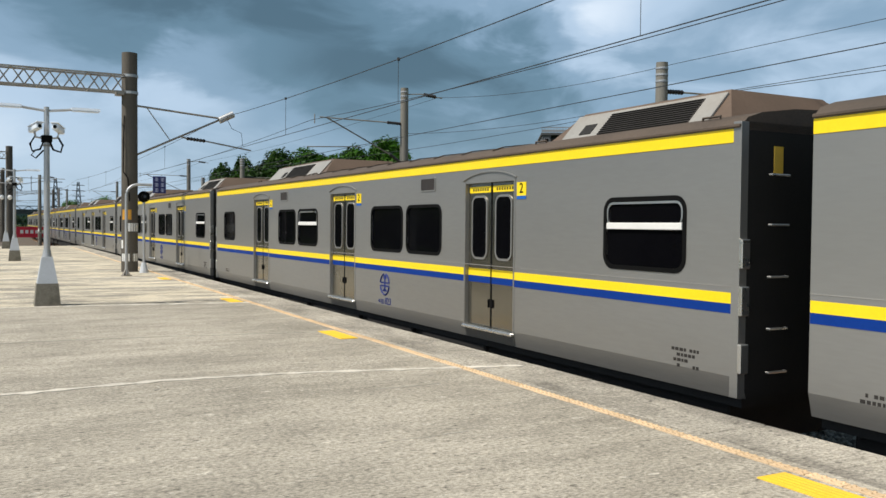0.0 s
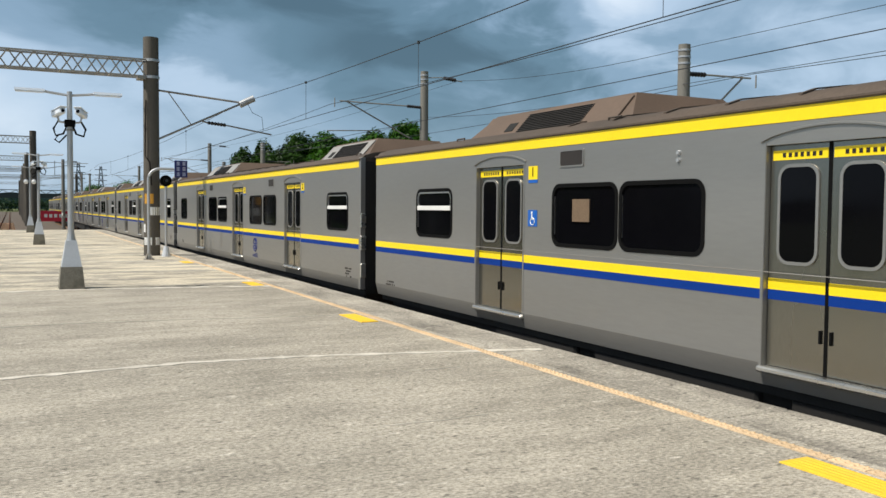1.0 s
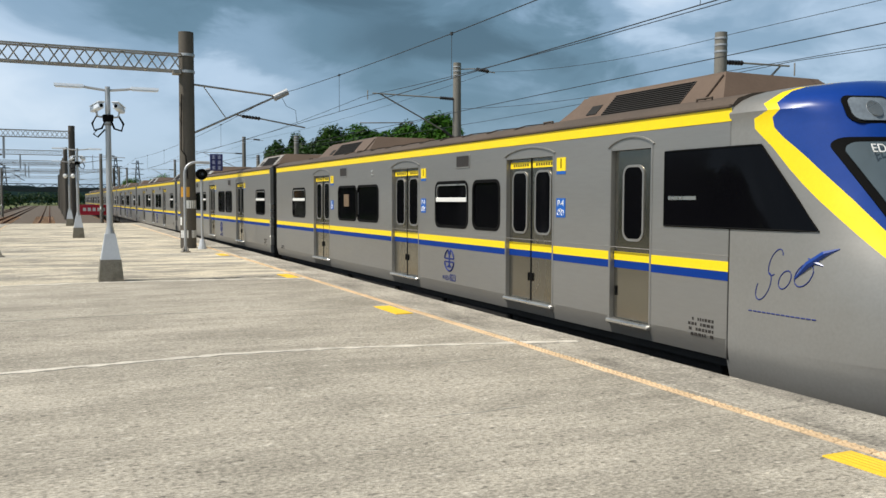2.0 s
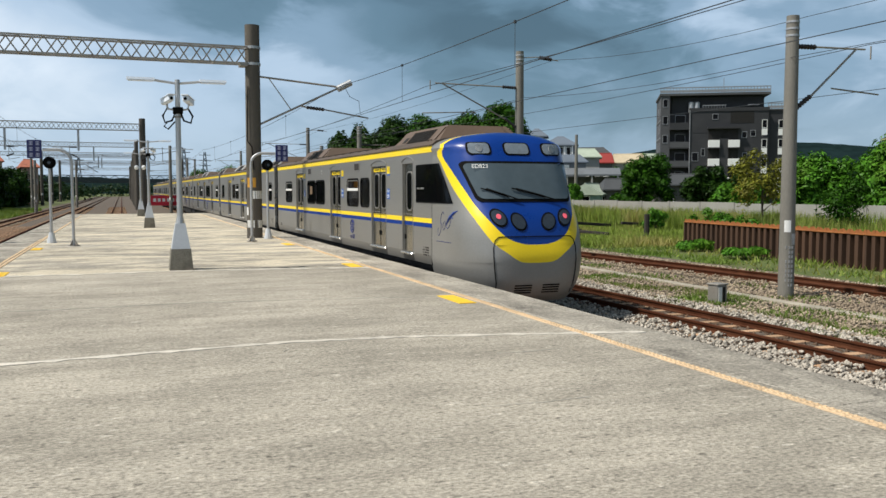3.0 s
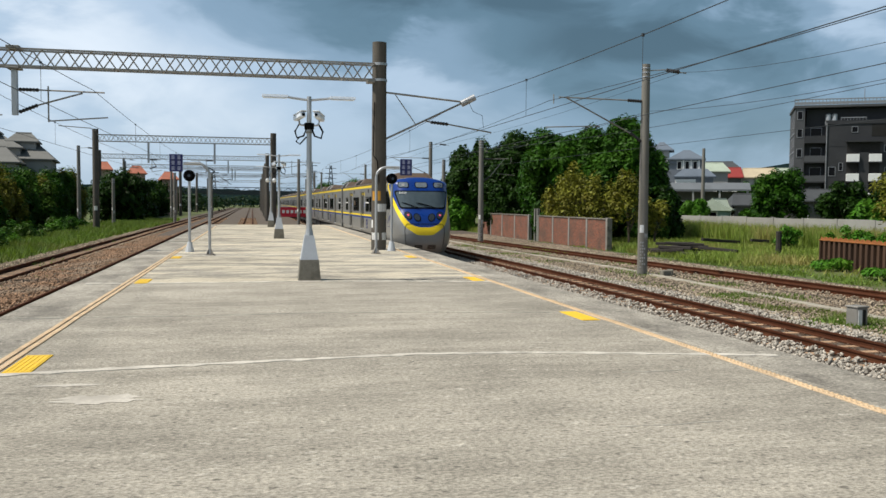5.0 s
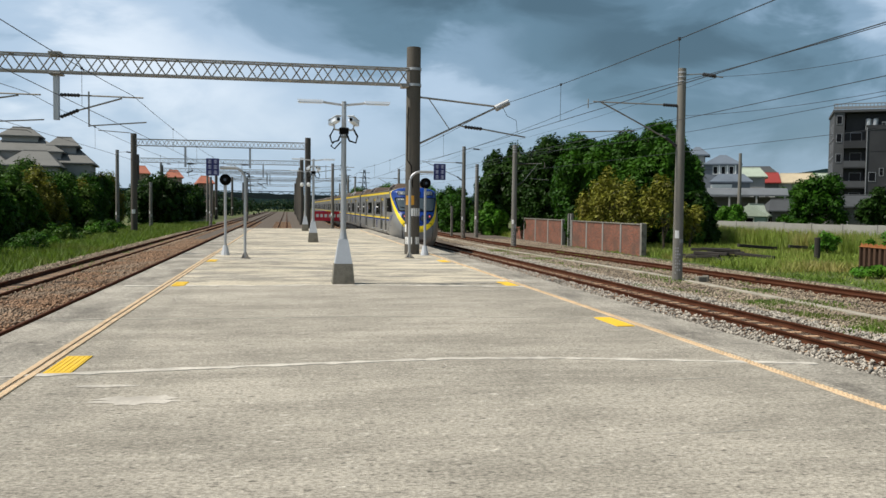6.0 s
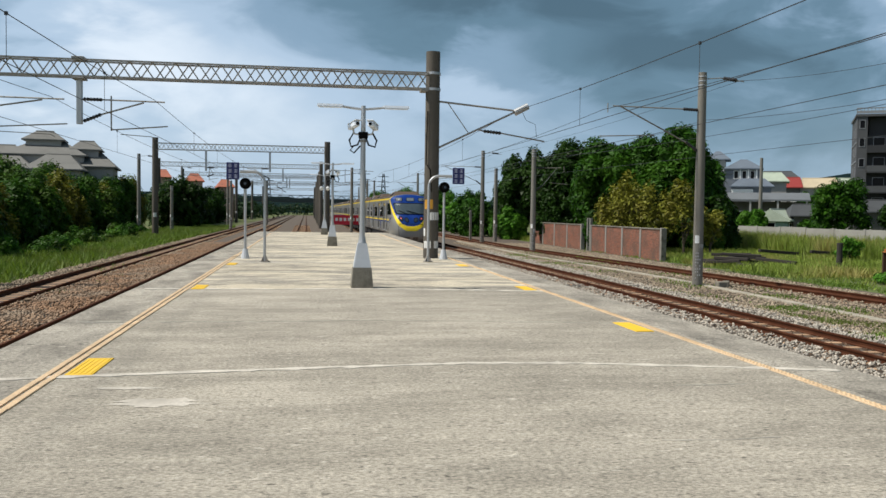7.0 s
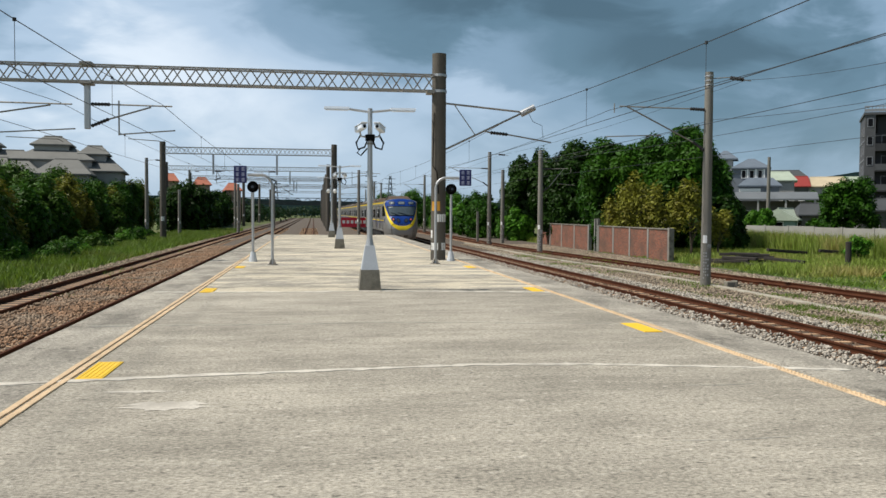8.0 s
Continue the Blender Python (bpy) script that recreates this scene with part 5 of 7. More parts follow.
def sign_post(x, y, s):
    """A pipe that bends over to a blue sign; s: the side to which it bends."""
    p = thing("sign_post", "bent grey pipe post with a small blue platform sign", "sign post", "sign posts on the platform", at=pose(x, y, 0))
    arc = [(s * (0.36 - 0.36 * math.cos(a)), 0, 2.52 + 0.36 * math.sin(a)) for a in np.linspace(0, math.pi / 2, 9)]
    part("pipe", Build().tube([(0, 0, 0), (0, 0, 2.4)] + arc + [(s * 0.78, 0, 2.88)], 0.045, 12), M["galv"], p, smooth=True)
    b = Build().cone(0, 0, 0, 0.03, 0.17, 0.17, 8)
    for k in range(4):
        a = math.pi / 4 + k * math.pi / 2
        c, q = math.cos(a), math.sin(a)
        n = Vector((-q, c, 0)) * 0.008
        tri = [Vector((0, 0, 0.30)), Vector((0, 0, 0.03)), Vector((c * 0.16, q * 0.16, 0.03))]
        b.add([t + n for t in tri] + [t - n for t in tri], [(0, 1, 2), (5, 4, 3), (0, 2, 5, 3), (0, 3, 4, 1), (1, 4, 5, 2)])
    part("foot", b, M["galv_dark"], p, "flanged foot with gussets")
    x0 = s * 1.0
    sg = part("sign", Build().box(x0 - 0.2, x0 + 0.2, -0.03, 0.03, 2.62, 3.16, 0.01), M["sign_navy"], p, "dark blue sign with pale characters")
    for i in range(2):
        for j in range(3):
            cx, cz = x0 - 0.09 + 0.18 * i, 2.72 + 0.17 * j
            b = Build()
            for dz in (-0.042, 0, 0.042):
                b.box(cx - 0.05, cx + 0.05, -0.036, -0.03, cz + dz - 0.011, cz + dz + 0.011)
            b.box(cx - 0.011, cx + 0.011, -0.037, -0.03, cz - 0.058, cz + 0.058)
            part("character", b, M["sign_pale"], sg, kind="stuff")
    return p


def signal(x, y):
    p = thing("repeater_signal", "slim grey post with a round black signal head", "signal", "signals on the platform", at=pose(x, y, 0))
    part("post", Build().tube([(0, 0, 0.3), (0, 0, 2.6)], 0.045, 12), M["galv"], p, smooth=True)
    part("foot", Build().cone(0, 0, 0, 0.34, 0.15, 0.075, 10), M["lamp_grey"], p, "conical pale foot")
    hd = part("head", Build().tube([(0, 0.06, 2.55), (0, -0.05, 2.55)], 0.19, 24), M["black"], p, "round black signal disc")
    part("visor", Build().tube([(0, -0.05, 2.55), (0, -0.2, 2.55)], 0.09, 16), M["black"], hd)
    part("lens", Build().tube([(0, -0.2, 2.55), (0, -0.21, 2.55)], 0.05, 12), M["lens"], hd)
    return p


def insulator(a, c, parent, r=0.07):
    """Dark ribbed insulator between two places."""
    a, c = Vector(a), Vector(c)
    pts, rad = [], []
    for k in range(13):
        pts.append(a.lerp(c, k / 12))
        rad.append(r if k % 2 else r * 0.62)
    part("insulator", Build().tube(pts, rad, 10), M["insulator"], parent, "dark ribbed insulator")


def bracket(parent, xp, y, xw, zt, zl, hook=True):
    """A cantilever from a post at xp to the wires at xw: top tube, strut and steady arm."""
    s = 1 if xw > xp else -1
    reach = abs(xw - xp)
    a = xp + s * 0.12
    insulator((a, y, zt), (a + s * 0.62, y, zt), parent)
    insulator((a, y, zl + 0.05), (a + s * 0.58, y, zl + 0.30), parent)
    knee = xw - s * 0.35
    kz = zt - 0.06
    b = Build().tube([(a + s * 0.6, y, zt), (xw + s * 0.35, y, zt - 0.02)], 0.028, 6)
    part("top_tube", b, M["galv_dark"], parent)
    part("strut", Build().tube([(a + s * 0.56, y, zl + 0.29), (knee, y, kz)], 0.03, 6), M["galv_dark"], parent)
    dx = xp + s * (0.42 * reach)
    part("dropper_tube", Build().tube([(dx, y, zt + 0.14), (dx, y, zl - 0.25)], 0.026, 6), M["galv_dark"], parent)
    part("steady_arm", Build().tube([(dx, y, zl - 0.22), (xw + s * 0.45, y, zl - 0.05)], 0.024, 6), M["galv_dark"], parent)
    part("registration_arm", Build().tube([(dx + s * 0.3, y, zl - 0.36), (xw - s * 0.1, y, zl - 0.42), (xw + s * 0.05, y, zl - 0.5)], 0.014, 5), M["galv_dark"], parent)


def truss(parent, x0, x1, y, z0, z1):
    """A square lattice beam."""
    w = 0.22
    for yy in (y - w, y + w):
        for z in (z0, z1):
            part("chord", Build().box(x0, x1, yy - 0.028, yy + 0.028, z - 0.028, z + 0.028), M["truss"], parent)
    n = int((x1 - x0) / 0.38)
    for yy in (y - w, y + w):
        for k in range(n):
            xa, xb = x0 + (x1 - x0) * k / n, x0 + (x1 - x0) * (k + 1) / n
            za, zb = (z0, z1) if (k + (yy > y)) % 2 else (z1, z0)
            part("lattice_bar", Build().tube([(xa, yy, za), (xb, yy, zb)], 0.022, 4), M["truss"], parent)
    for k in range(n // 4 + 1):
        x = x0 + (x1 - x0) * min(4 * k, n) / n
        for z in (z0, z1):
            part("cross_tie", Build().box(x - 0.02, x + 0.02, y - w, y + w, z - 0.02, z + 0.02), M["truss"], parent)


def concrete_pole(p, x, y, z0, z1, r0, r1, material="pole", caps=True):
    part("shaft", Build().tube([(x, y, z0), (x, y, (z0 + z1) / 2), (x, y, z1)], [r0, (r0 + r1) / 2, r1], 20), M[material], p, "weathered round concrete shaft", True)


def band(p, x, y, z, r, h, material):
    part("band", Build().tube([(x, y, z), (x, y, z + h)], r, 20), M[material], p)


def placard(p, x, y, r, z0, z1, a0, a1, material, label):
    """A sheet bent round a pole between two bearings (degrees; 270 faces the platform's near end)."""
    b, n = Build(), 6
    ring_ = [(x + r * math.cos(radians(a0 + (a1 - a0) * k / n)), y + r * math.sin(radians(a0 + (a1 - a0) * k / n))) for k in range(n + 1)]
    v = [(px, py, z) for z in (z0, z1) for px, py in ring_]
    b.add(v, [(k, k + 1, n + 2 + k, n + 1 + k) for k in range(n)])
    part("placard", b, M[material], p, label)


def portal_near():
    y, p = 31.2, thing("catenary_gantry", "steel lattice gantry on round concrete masts over the tracks", "catenary gantry", "catenary gantries")
    concrete_pole(p, 4.4, y, -0.02, 7.45, 0.275, 0.255, "mast")
    concrete_pole(p, -13.9, y, -1.1, 7.45, 0.275, 0.255, "mast")
    truss(p, -13.7, 4.2, y, 6.10, 6.66)
    for z in (6.05, 6.62):
        band(p, 4.4, y, z, 0.285, 0.09, "galv")
        band(p, -13.9, y, z, 0.285, 0.09, "galv")
    part("saddle", Build().box(3.95, 4.2, y - 0.27, y + 0.27, 6.0, 6.1), M["galv_dark"], p)
    placard(p, 4.4, y, 0.272, 1.38, 1.66, 250, 345, "white", "white number placard")
    placard(p, 4.4, y, 0.272, 1.78, 2.12, 205, 275, "tag_orange", "orange tag")
    for k, (a0, a1) in enumerate(((195, 232), (240, 262), (285, 335))):
        placard(p, 4.4, y, 0.273, 0.36, 0.62, a0, a1, "white", "flaking white paint band")
    placard(p, 4.4, y, 0.273, 0.80, 1.08, 188, 212, "white", "flaking white paint band")
    b = Build().tube([(4.2, y - 0.21, 5.3), (4.17, y - 0.22, 4.2), (4.16, y - 0.22, 3.4), (4.3, y - 0.28, 3.2), (4.36, y - 0.29, 2.4)], 0.018, 6)
    part("cable", b, M["black"], p, "black cable down the mast")
    for x in (-7.75, -12.2):
        part("drop_post", Build().box(x - 0.09, x + 0.09, y - 0.09, y + 0.09, 4.5, 6.1, 0.01), M["galv"], p, "square steel drop post")
        part("drop_clamp", Build().box(x - 0.2, x + 0.2, y - 0.28, y + 0.28, 6.66, 6.76, 0.01).box(x - 0.2, x + 0.2, y - 0.28, y + 0.28, 6.0, 6.06, 0.01), M["galv_dark"], p)
    bracket(p, -7.75, y, -5.3, 5.35, 4.55)
    bracket(p, -12.2, y, -8.6, 5.35, 4.55)
    # the arm over the platform road, with its strut and counterweight
    part("arm_tube", Build().tube([(4.65, y, 5.68), (7.65, y, 5.42)], 0.035, 8), M["galv_dark"], p)
    part("arm_strut", Build().tube([(4.65, y, 4.02), (7.8, y, 5.55)], 0.035, 8), M["galv_dark"], p)
    part("arm_tie", Build().tube([(4.95, y, 5.66), (5.75, y, 4.55)], 0.018, 6), M["galv_dark"], p)
    part("pulley", Build().tube([(7.45, y, 5.36), (7.95, y, 5.62)], 0.12, 12), M["galv"], p, "bulbous grey tensioner")
    part("steady_tube", Build().tube([(6.05, y, 4.72), (6.3, y, 4.66)], 0.03, 6), M["galv_dark"], p)
    insulator((6.3, y, 4.66), (6.95, y, 4.60), p)
    part("steady_tube", Build().tube([(6.95, y, 4.60), (8.6, y, 4.34)], 0.028, 6), M["galv_dark"], p)
    part("jumper", Build().tube([(7.75, y, 5.38), (7.9, y, 5.1), (8.25, y, 4.95), (8.3, y, 4.5)], 0.010, 5), M["wire"], p)
    return p


def portal(y, x0, x1, zb, drops, wires):
    p = thing("catenary_gantry", "steel lattice gantry on concrete masts farther along the tracks", "catenary gantry", "catenary gantries")
    for x in (x0, x1):
        concrete_pole(p, x, y, -1.1, zb + 1.1, 0.3, 0.27, "mast")
    truss(p, x0 + 0.2, x1 - 0.2, y, zb, zb + 0.6)
    placard(p, x0, y, 0.305, 0.8, 1.2, 240, 300, "white", "white placard")
    for x in drops:
        part("drop_post", Build().box(x - 0.09, x + 0.09, y - 0.09, y + 0.09, zb - 1.9, zb), M["galv"], p)
    for xp, xw in wires:
        bracket(p, xp, y, xw, 5.5, 4.6)
    return p


def right_pole(x, y, top, wire_x=None, label="round concrete catenary pole beside the tracks", arm=5.72):
    p = thing("catenary_pole", label, "catenary pole", "catenary poles")
    concrete_pole(p, x, y, -1.1, top, 0.20, 0.155)
    for z in (top - 0.35, top - 0.18, top - 0.52):
        band(p, x, y, z, 0.168, 0.05, "galv")
    placard(p, x, y, 0.192, 0.62, 0.92, 205, 255, "white", "white paper notice")
    placard(p, x, y, 0.190, 0.30, 0.58, 262, 320, "placard_grey", "pale notice")
    b = Build()
    rng = random.Random(int(x * 10))
    for k in range(9):
        z = 0.2 - 0.12 * k
        for j in range(3):
            if rng.random() < 0.7:
                a = radians(225 + 22 * j)
                b.box(x + 0.19 * math.cos(a) - 0.022, x + 0.19 * math.cos(a) + 0.022, y + 0.195 * math.sin(a) - 0.006, y + 0.195 * math.sin(a), z, z + 0.07)
    part("scrawl", b, M["placard_grey"], p, "pale vertical scrawl", kind="stuff")
    if wire_x is not None:
        s = 1 if wire_x > x else -1
        z = min(arm, top - 0.7) if arm < 5.7 else min(arm, top - 1.3)
        insulator((x + s * 0.16, y, z), (x + s * 0.75, y, z + 0.02), p)
        part("top_tube", Build().tube([(x + s * 0.72, y, z + 0.02), (wire_x - s * 0.2, y, z + 0.05)], 0.026, 6), M["galv_dark"], p)
        part("strut", Build().tube([(x + s * 0.6, y, z - 1.25), (wire_x + s * 0.1 - s * 0.6, y, z + 0.04)], 0.028, 6), M["galv_dark"], p)
        insulator((x + s * 0.16, y, z - 1.55), (x + s * 0.62, y, z - 1.22), p)
        part("steady_arm", Build().tube([(x + s * 0.5 * abs(wire_x - x), y, z - 1.0), (wire_x + s * 0.3, y, z - 1.1)], 0.022, 6), M["galv_dark"], p)
        part("hanger", Build().tube([(wire_x, y, z + 0.15), (wire_x, y, z - 0.2)], 0.02, 6), M["galv_dark"], p)
    if top > 6.4:
        part("top_arm", Build().tube([(x, y, top - 0.25), (x + 0.75, y, top - 0.18), (x + 1.7, y, top - 0.28)], 0.022, 6), M["galv_dark"], p)
        insulator((x + 0.85, y, top - 0.19), (x + 1.4, y, top - 0.24), p, 0.085)
    return p


def wire(points, r, name="overhead_wire", label="dark overhead wire strung along the tracks", sag=0.0):
    pts = []
    for a, c in zip(points, points[1:]):
        a, c = Vector(a), Vector(c)
        n = 10
        for k in range(n):
            q = a.lerp(c, k / n)
            q.z -= sag * 4 * (k / n) * (1 - k / n)
            pts.append(q)
    pts.append(Vector(points[-1]))
    return solid(name, Build().tube(pts, r, 5), M["wire"], label, "overhead wire", "overhead wires")


def catenary(x_at, messenger, contact, ys, droppers=True):
    """A messenger wire that sags between supports, the contact wire under it, and its droppers."""
    wire([(x_at(y), y, messenger) for y in ys], 0.010, sag=0.35)
    wire([(x_at(y), y, contact) for y in ys], 0.009, label="straight contact wire over the track")
    for a, c in zip(ys, ys[1:]):
        if not droppers or a > 90 or c < 0:
            continue
        n = 5
        for k in range(1, n):
            y = a + (c - a) * k / n
            z = messenger - 0.35 * 4 * (k / n) * (1 - k / n)
            d = Build().tube([(x_at(y), y, contact), (x_at(y), y, z)], 0.006, 4).tube([(x_at(y), y, z - 0.03), (x_at(y), y, z + 0.03)], 0.035, 6)
            solid("dropper", d, M["wire"], "thin dropper wire between two overhead wires", "dropper", "droppers")


M["sign_navy"] = mat("sign_navy", (0.015, 0.02, 0.12), 0.4, 0, 0.05, 5, 30, 0.0)
M["sign_pale"] = mat("sign_pale", (0.38, 0.40, 0.55), 0.5, 0, 0.05, 5, 30, 0.0)
M["truss"] = mat("truss_steel", (0.40, 0.375, 0.34), 0.65, 0.3, 0.2, 3, 40, 0.1, (0.22, 0.14, 0.09), 0.5)
M["tag_orange"] = mat("tag_orange", (0.62, 0.30, 0.03), 0.6, 0, 0.1, 8, 30, 0.05)
M["placard_grey"] = mat("placard_grey", (0.50, 0.50, 0.50), 0.6, 0, 0.25, 12, 40, 0.05)

lamp_post(1.14, 19.05, 3.98, True)
lamp_post(1.11, 41.0, 3.9, True)
lamp_post(1.10, 59.6, 4.1, False)
sign_post(3.94, 28.6, 1)
sign_post(-1.40, 28.2, -1)
signal(4.73, 30.3)
signal(-2.14, 30.1)
portal_near()
portal(84.0, -14.1, 1.8, 7.1, (-3.6, -9.5), ((-3.6, -5.4), (1.8, 5.9), (-9.5, -8.8)))
portal(128.0, -21.0, 1.9, 7.6, (-3.6,), ((-3.6, -5.4), (1.9, 6.0)))
portal(176.0, -14.0, 2.0, 7.8, (-3.6,), ((2.0, 6.2),))
portal(152.0, -21.0, 2.0, 7.2, (-3.6,), ((-3.6, -5.4),))
portal(200.0, -14.0, 12.5, 7.4, (), ())
portal(226.0, -14.0, 2.2, 7.8, (), ())
portal(280.0, -14.0, 2.2, 7.8, (), ())
right_pole(14.86, 31.4, 7.15, 11.1)
right_pole(15.92, 17.65, 6.05, 18.5, "round concrete catenary pole with pasted notices", 5.3)
right_pole(15.44, 58.4, 6.1, 17.6)
right_pole(15.5, 76.4, 7.2, 11.5)
right_pole(17.4, 79.5, 5.8)
right_pole(15.4, 122.0, 7.1, 12.0)
right_pole(-15.3, 102.0, 4.2)
right_pole(-16.3, 88.0, 6.9)
right_pole(-9.6, 112.0, 5.2)
right_pole(9.9, 146.0, 6.8)
right_pole(-6.9, 150.0, 6.4)
right_pole(-18.9, 136.0, 8.0)
right_pole(-12.3, 138.0, 7.0)
right_pole(5.0, 100.5, 6.6)
right_pole(12.5, 165.0, 7.4)
right_pole(12.5, 215.0, 7.4)
solid("marker_post", Build().box(14.92, 15.12, 79.3, 79.5, -1.1, 1.85, 0.02), M["pole"], "short square concrete marker post", "post")
SUP = [-32, -6, 31.2, 84, 128, 176, 226, 280]
catenary(lambda y: line_r1(y) - 0.1, 5.45, 4.20, SUP)
catenary(line_r2, 5.62, 4.30, [-32, -6, 31.4, 76.4, 122, 165, 215, 280], False)
catenary(line_r3, 5.5, 4.30, [-40, 17.65, 58.4, 110, 165, 215], False)
catenary(lambda y: -5.3, 5.40, 4.20, SUP)
catenary(line_l2, 5.40, 4.20, SUP)
wire([(16.6, -30, 6.5), (16.5, 17.65, 6.1), (16.4, 31.4, 6.9), (16.5, 76.4, 6.95), (16.4, 122, 6.9)], 0.008, sag=0.25)
wire([(15.0, -30, 5.0), (15.8, 17.65, 5.0), (15.0, 31.4, 5.35), (15.5, 58.4, 5.2), (15.6, 76.4, 5.4)], 0.008, sag=0.2)


# ---- walls, fences, clutter ----
def leaves(centres, radii, count, size, seed, flat=0.75, fill=0.35):
    """Leaf clumps as small bent quads on and in a set of lobes."""
    rng = np.random.default_rng(seed)
    centres, radii = np.array(centres, float), np.array(radii, float)
    w = radii.prod(1) ** 0.67
    pick = rng.choice(len(centres), count, p=w / w.sum())
    d = rng.normal(size=(count, 3))
    d /= np.linalg.norm(d, axis=1, keepdims=True)
    # most sprays sit on the upper side of their lump, towards the light
    d[:, 2] = np.where(rng.uniform(0, 1, count) < 0.6, np.abs(d[:, 2]), d[:, 2])
    r = rng.uniform(0, 1, count) ** fill
    ripple = 1 + 0.12 * np.sin(5 * d[:, 0] + pick) * np.cos(6 * d[:, 1] - pick)
    p = centres[pick] + d * radii[pick] * (r * ripple)[:, None]
    nrm = d * 0.9 + rng.normal(0, 0.42, (count, 3)) + (0, 0, 0.4)
    nrm /= np.linalg.norm(nrm, axis=1, keepdims=True)
    a = np.cross(nrm, rng.normal(size=(count, 3)))
    a /= np.linalg.norm(a, axis=1, keepdims=True)
    b = np.cross(nrm, a)
    s = (size * rng.uniform(0.55, 1.35, count))[:, None]
    v = np.stack([p - a * s, p - b * s * flat * 0.5 + nrm * s * 0.12, p + a * s, p + b * s * flat * 0.5 + nrm * s * 0.12], 1)
    return v.reshape(-1, 3), np.arange(count * 4).reshape(-1, 4)


def lobes(x, y, z0, z1, rx, ry, count, seed, small=0.24, large=0.42):
    """Lumps of foliage about a crown, smaller ones towards the rim."""
    rng = random.Random(seed)
    c, r = [(x, y, (z0 + z1) / 2)], [(rx * 0.62, ry * 0.62, (z1 - z0) * 0.34)]
    for _ in range(count):
        a, h = rng.uniform(0, 6.283), rng.uniform(-0.75, 1.0)
        k = math.sqrt(max(1 - h * h * 0.8, 0.1)) * rng.uniform(0.55, 0.8)
        s = rng.uniform(small, large)
        c.append((x + rx * k * math.cos(a), y + ry * k * math.sin(a), (z0 + z1) / 2 + h * (z1 - z0) * 0.36))
        r.append((rx * s, ry * s, (z1 - z0) * s * 0.62))
    return c, r


def tree(x, y, z0, z1, rx, ry, material, label, count, size, seed, name="tree", group="trees", lumps=16, trunk=0.2):
    t = thing(name, label, "tree" if name == "tree" else "bush", group, at=pose(x, y, -1.1))
    rng = random.Random(seed)
    h0 = z0 + 1.1
    b = Build()
    mid = (z0 + z1) / 2 + 1.1
    b.tube([(0, 0, -0.1), (0.1 * rng.uniform(-1, 1), 0.1 * rng.uniform(-1, 1), max(h0, 0.2) * 0.6 + 0.3), (0.2 * rng.uniform(-1, 1), 0.2, mid)], [trunk * 1.3, trunk, trunk * 0.5], 9)
    for _ in range(7):
        a, q = rng.uniform(0, 6.283), rng.uniform(0.4, 0.75)
        s = Vector((0, 0, max(h0, 0.2) * 0.6 + 0.3)).lerp(Vector((0, 0.15, mid)), rng.random())
        e = Vector((rx * q * math.cos(a), ry * q * math.sin(a), mid + (z1 - z0) * rng.uniform(-0.15, 0.32)))
        m = s.lerp(e, 0.5) + Vector((0, 0, 0.15 * rng.uniform(-1, 2)))
        b.tube([s, m, e], [trunk * 0.45, trunk * 0.28, trunk * 0.1], 6)
    part("trunk", b, M["bark"], t, "dark trunk with limbs", True)
    fine = lumps > 24
    c, r = lobes(0, 0, h0, z1 + 1.1, rx, ry, lumps, seed, 0.15 if fine else 0.24, 0.30 if fine else 0.42)
    v, f = leaves(c, r, count, size, seed)
    if fine:
        # the shaded inside of the crown, closed by larger sprays
        v2, f2 = leaves([(0, 0, mid)] + c[1:], [(rx * 0.66, ry * 0.66, (z1 - z0) * 0.37)] + [(q[0] * 0.6, q[1] * 0.6, q[2] * 0.6) for q in r[1:]], count // 3, size * 2.0, seed + 500, 0.9, 0.6)
        f = np.concatenate([f, f2 + len(v)])
        v = np.concatenate([v, v2])
    ob = new("crown", cloud_mesh("crown", material, v, f))
    ob.parent = t
    return t


def blades(name, material, label, x0, x1, y0, y1, count, h, seed, where, bias=1.0, lean=0.35, width=0.035):
    rng = np.random.default_rng(seed)
    x, y = rng.uniform(x0, x1, count), y0 + (y1 - y0) * rng.uniform(0, 1, count) ** bias
    tuft = np.array([where(a, b) for a, b in zip(x, y)])
    keep = tuft > rng.uniform(0, 1, count)
    x, y, tuft = x[keep], y[keep], tuft[keep]
    n = len(x)
    hh = h * rng.uniform(0.4, 1.2, n) * (0.45 + 0.55 * tuft)
    a = rng.uniform(0, 6.283, n)
    wv = np.stack([np.cos(a), np.sin(a), 0 * a], -1) * (width * rng.uniform(0.6, 1.5, n))[:, None]
    base = np.stack([x, y, np.full(n, -1.09)], -1)
    tip = base + np.stack([lean * hh * rng.normal(0, 1, n), lean * hh * rng.normal(0, 1, n), hh], -1)
    v = np.stack([base - wv, base + wv, tip], 1).reshape(-1, 3)
    tagged(new(name, cloud_mesh(name, material, v, np.arange(n * 3).reshape(-1, 3))), label, "grass", kind="stuff")


def patchy(scale, level, seed):
    def f(x, y):
        return min(max((noise.noise(Vector((x * scale, y * scale, seed))) + level) * 1.6, 0), 1)
    return f


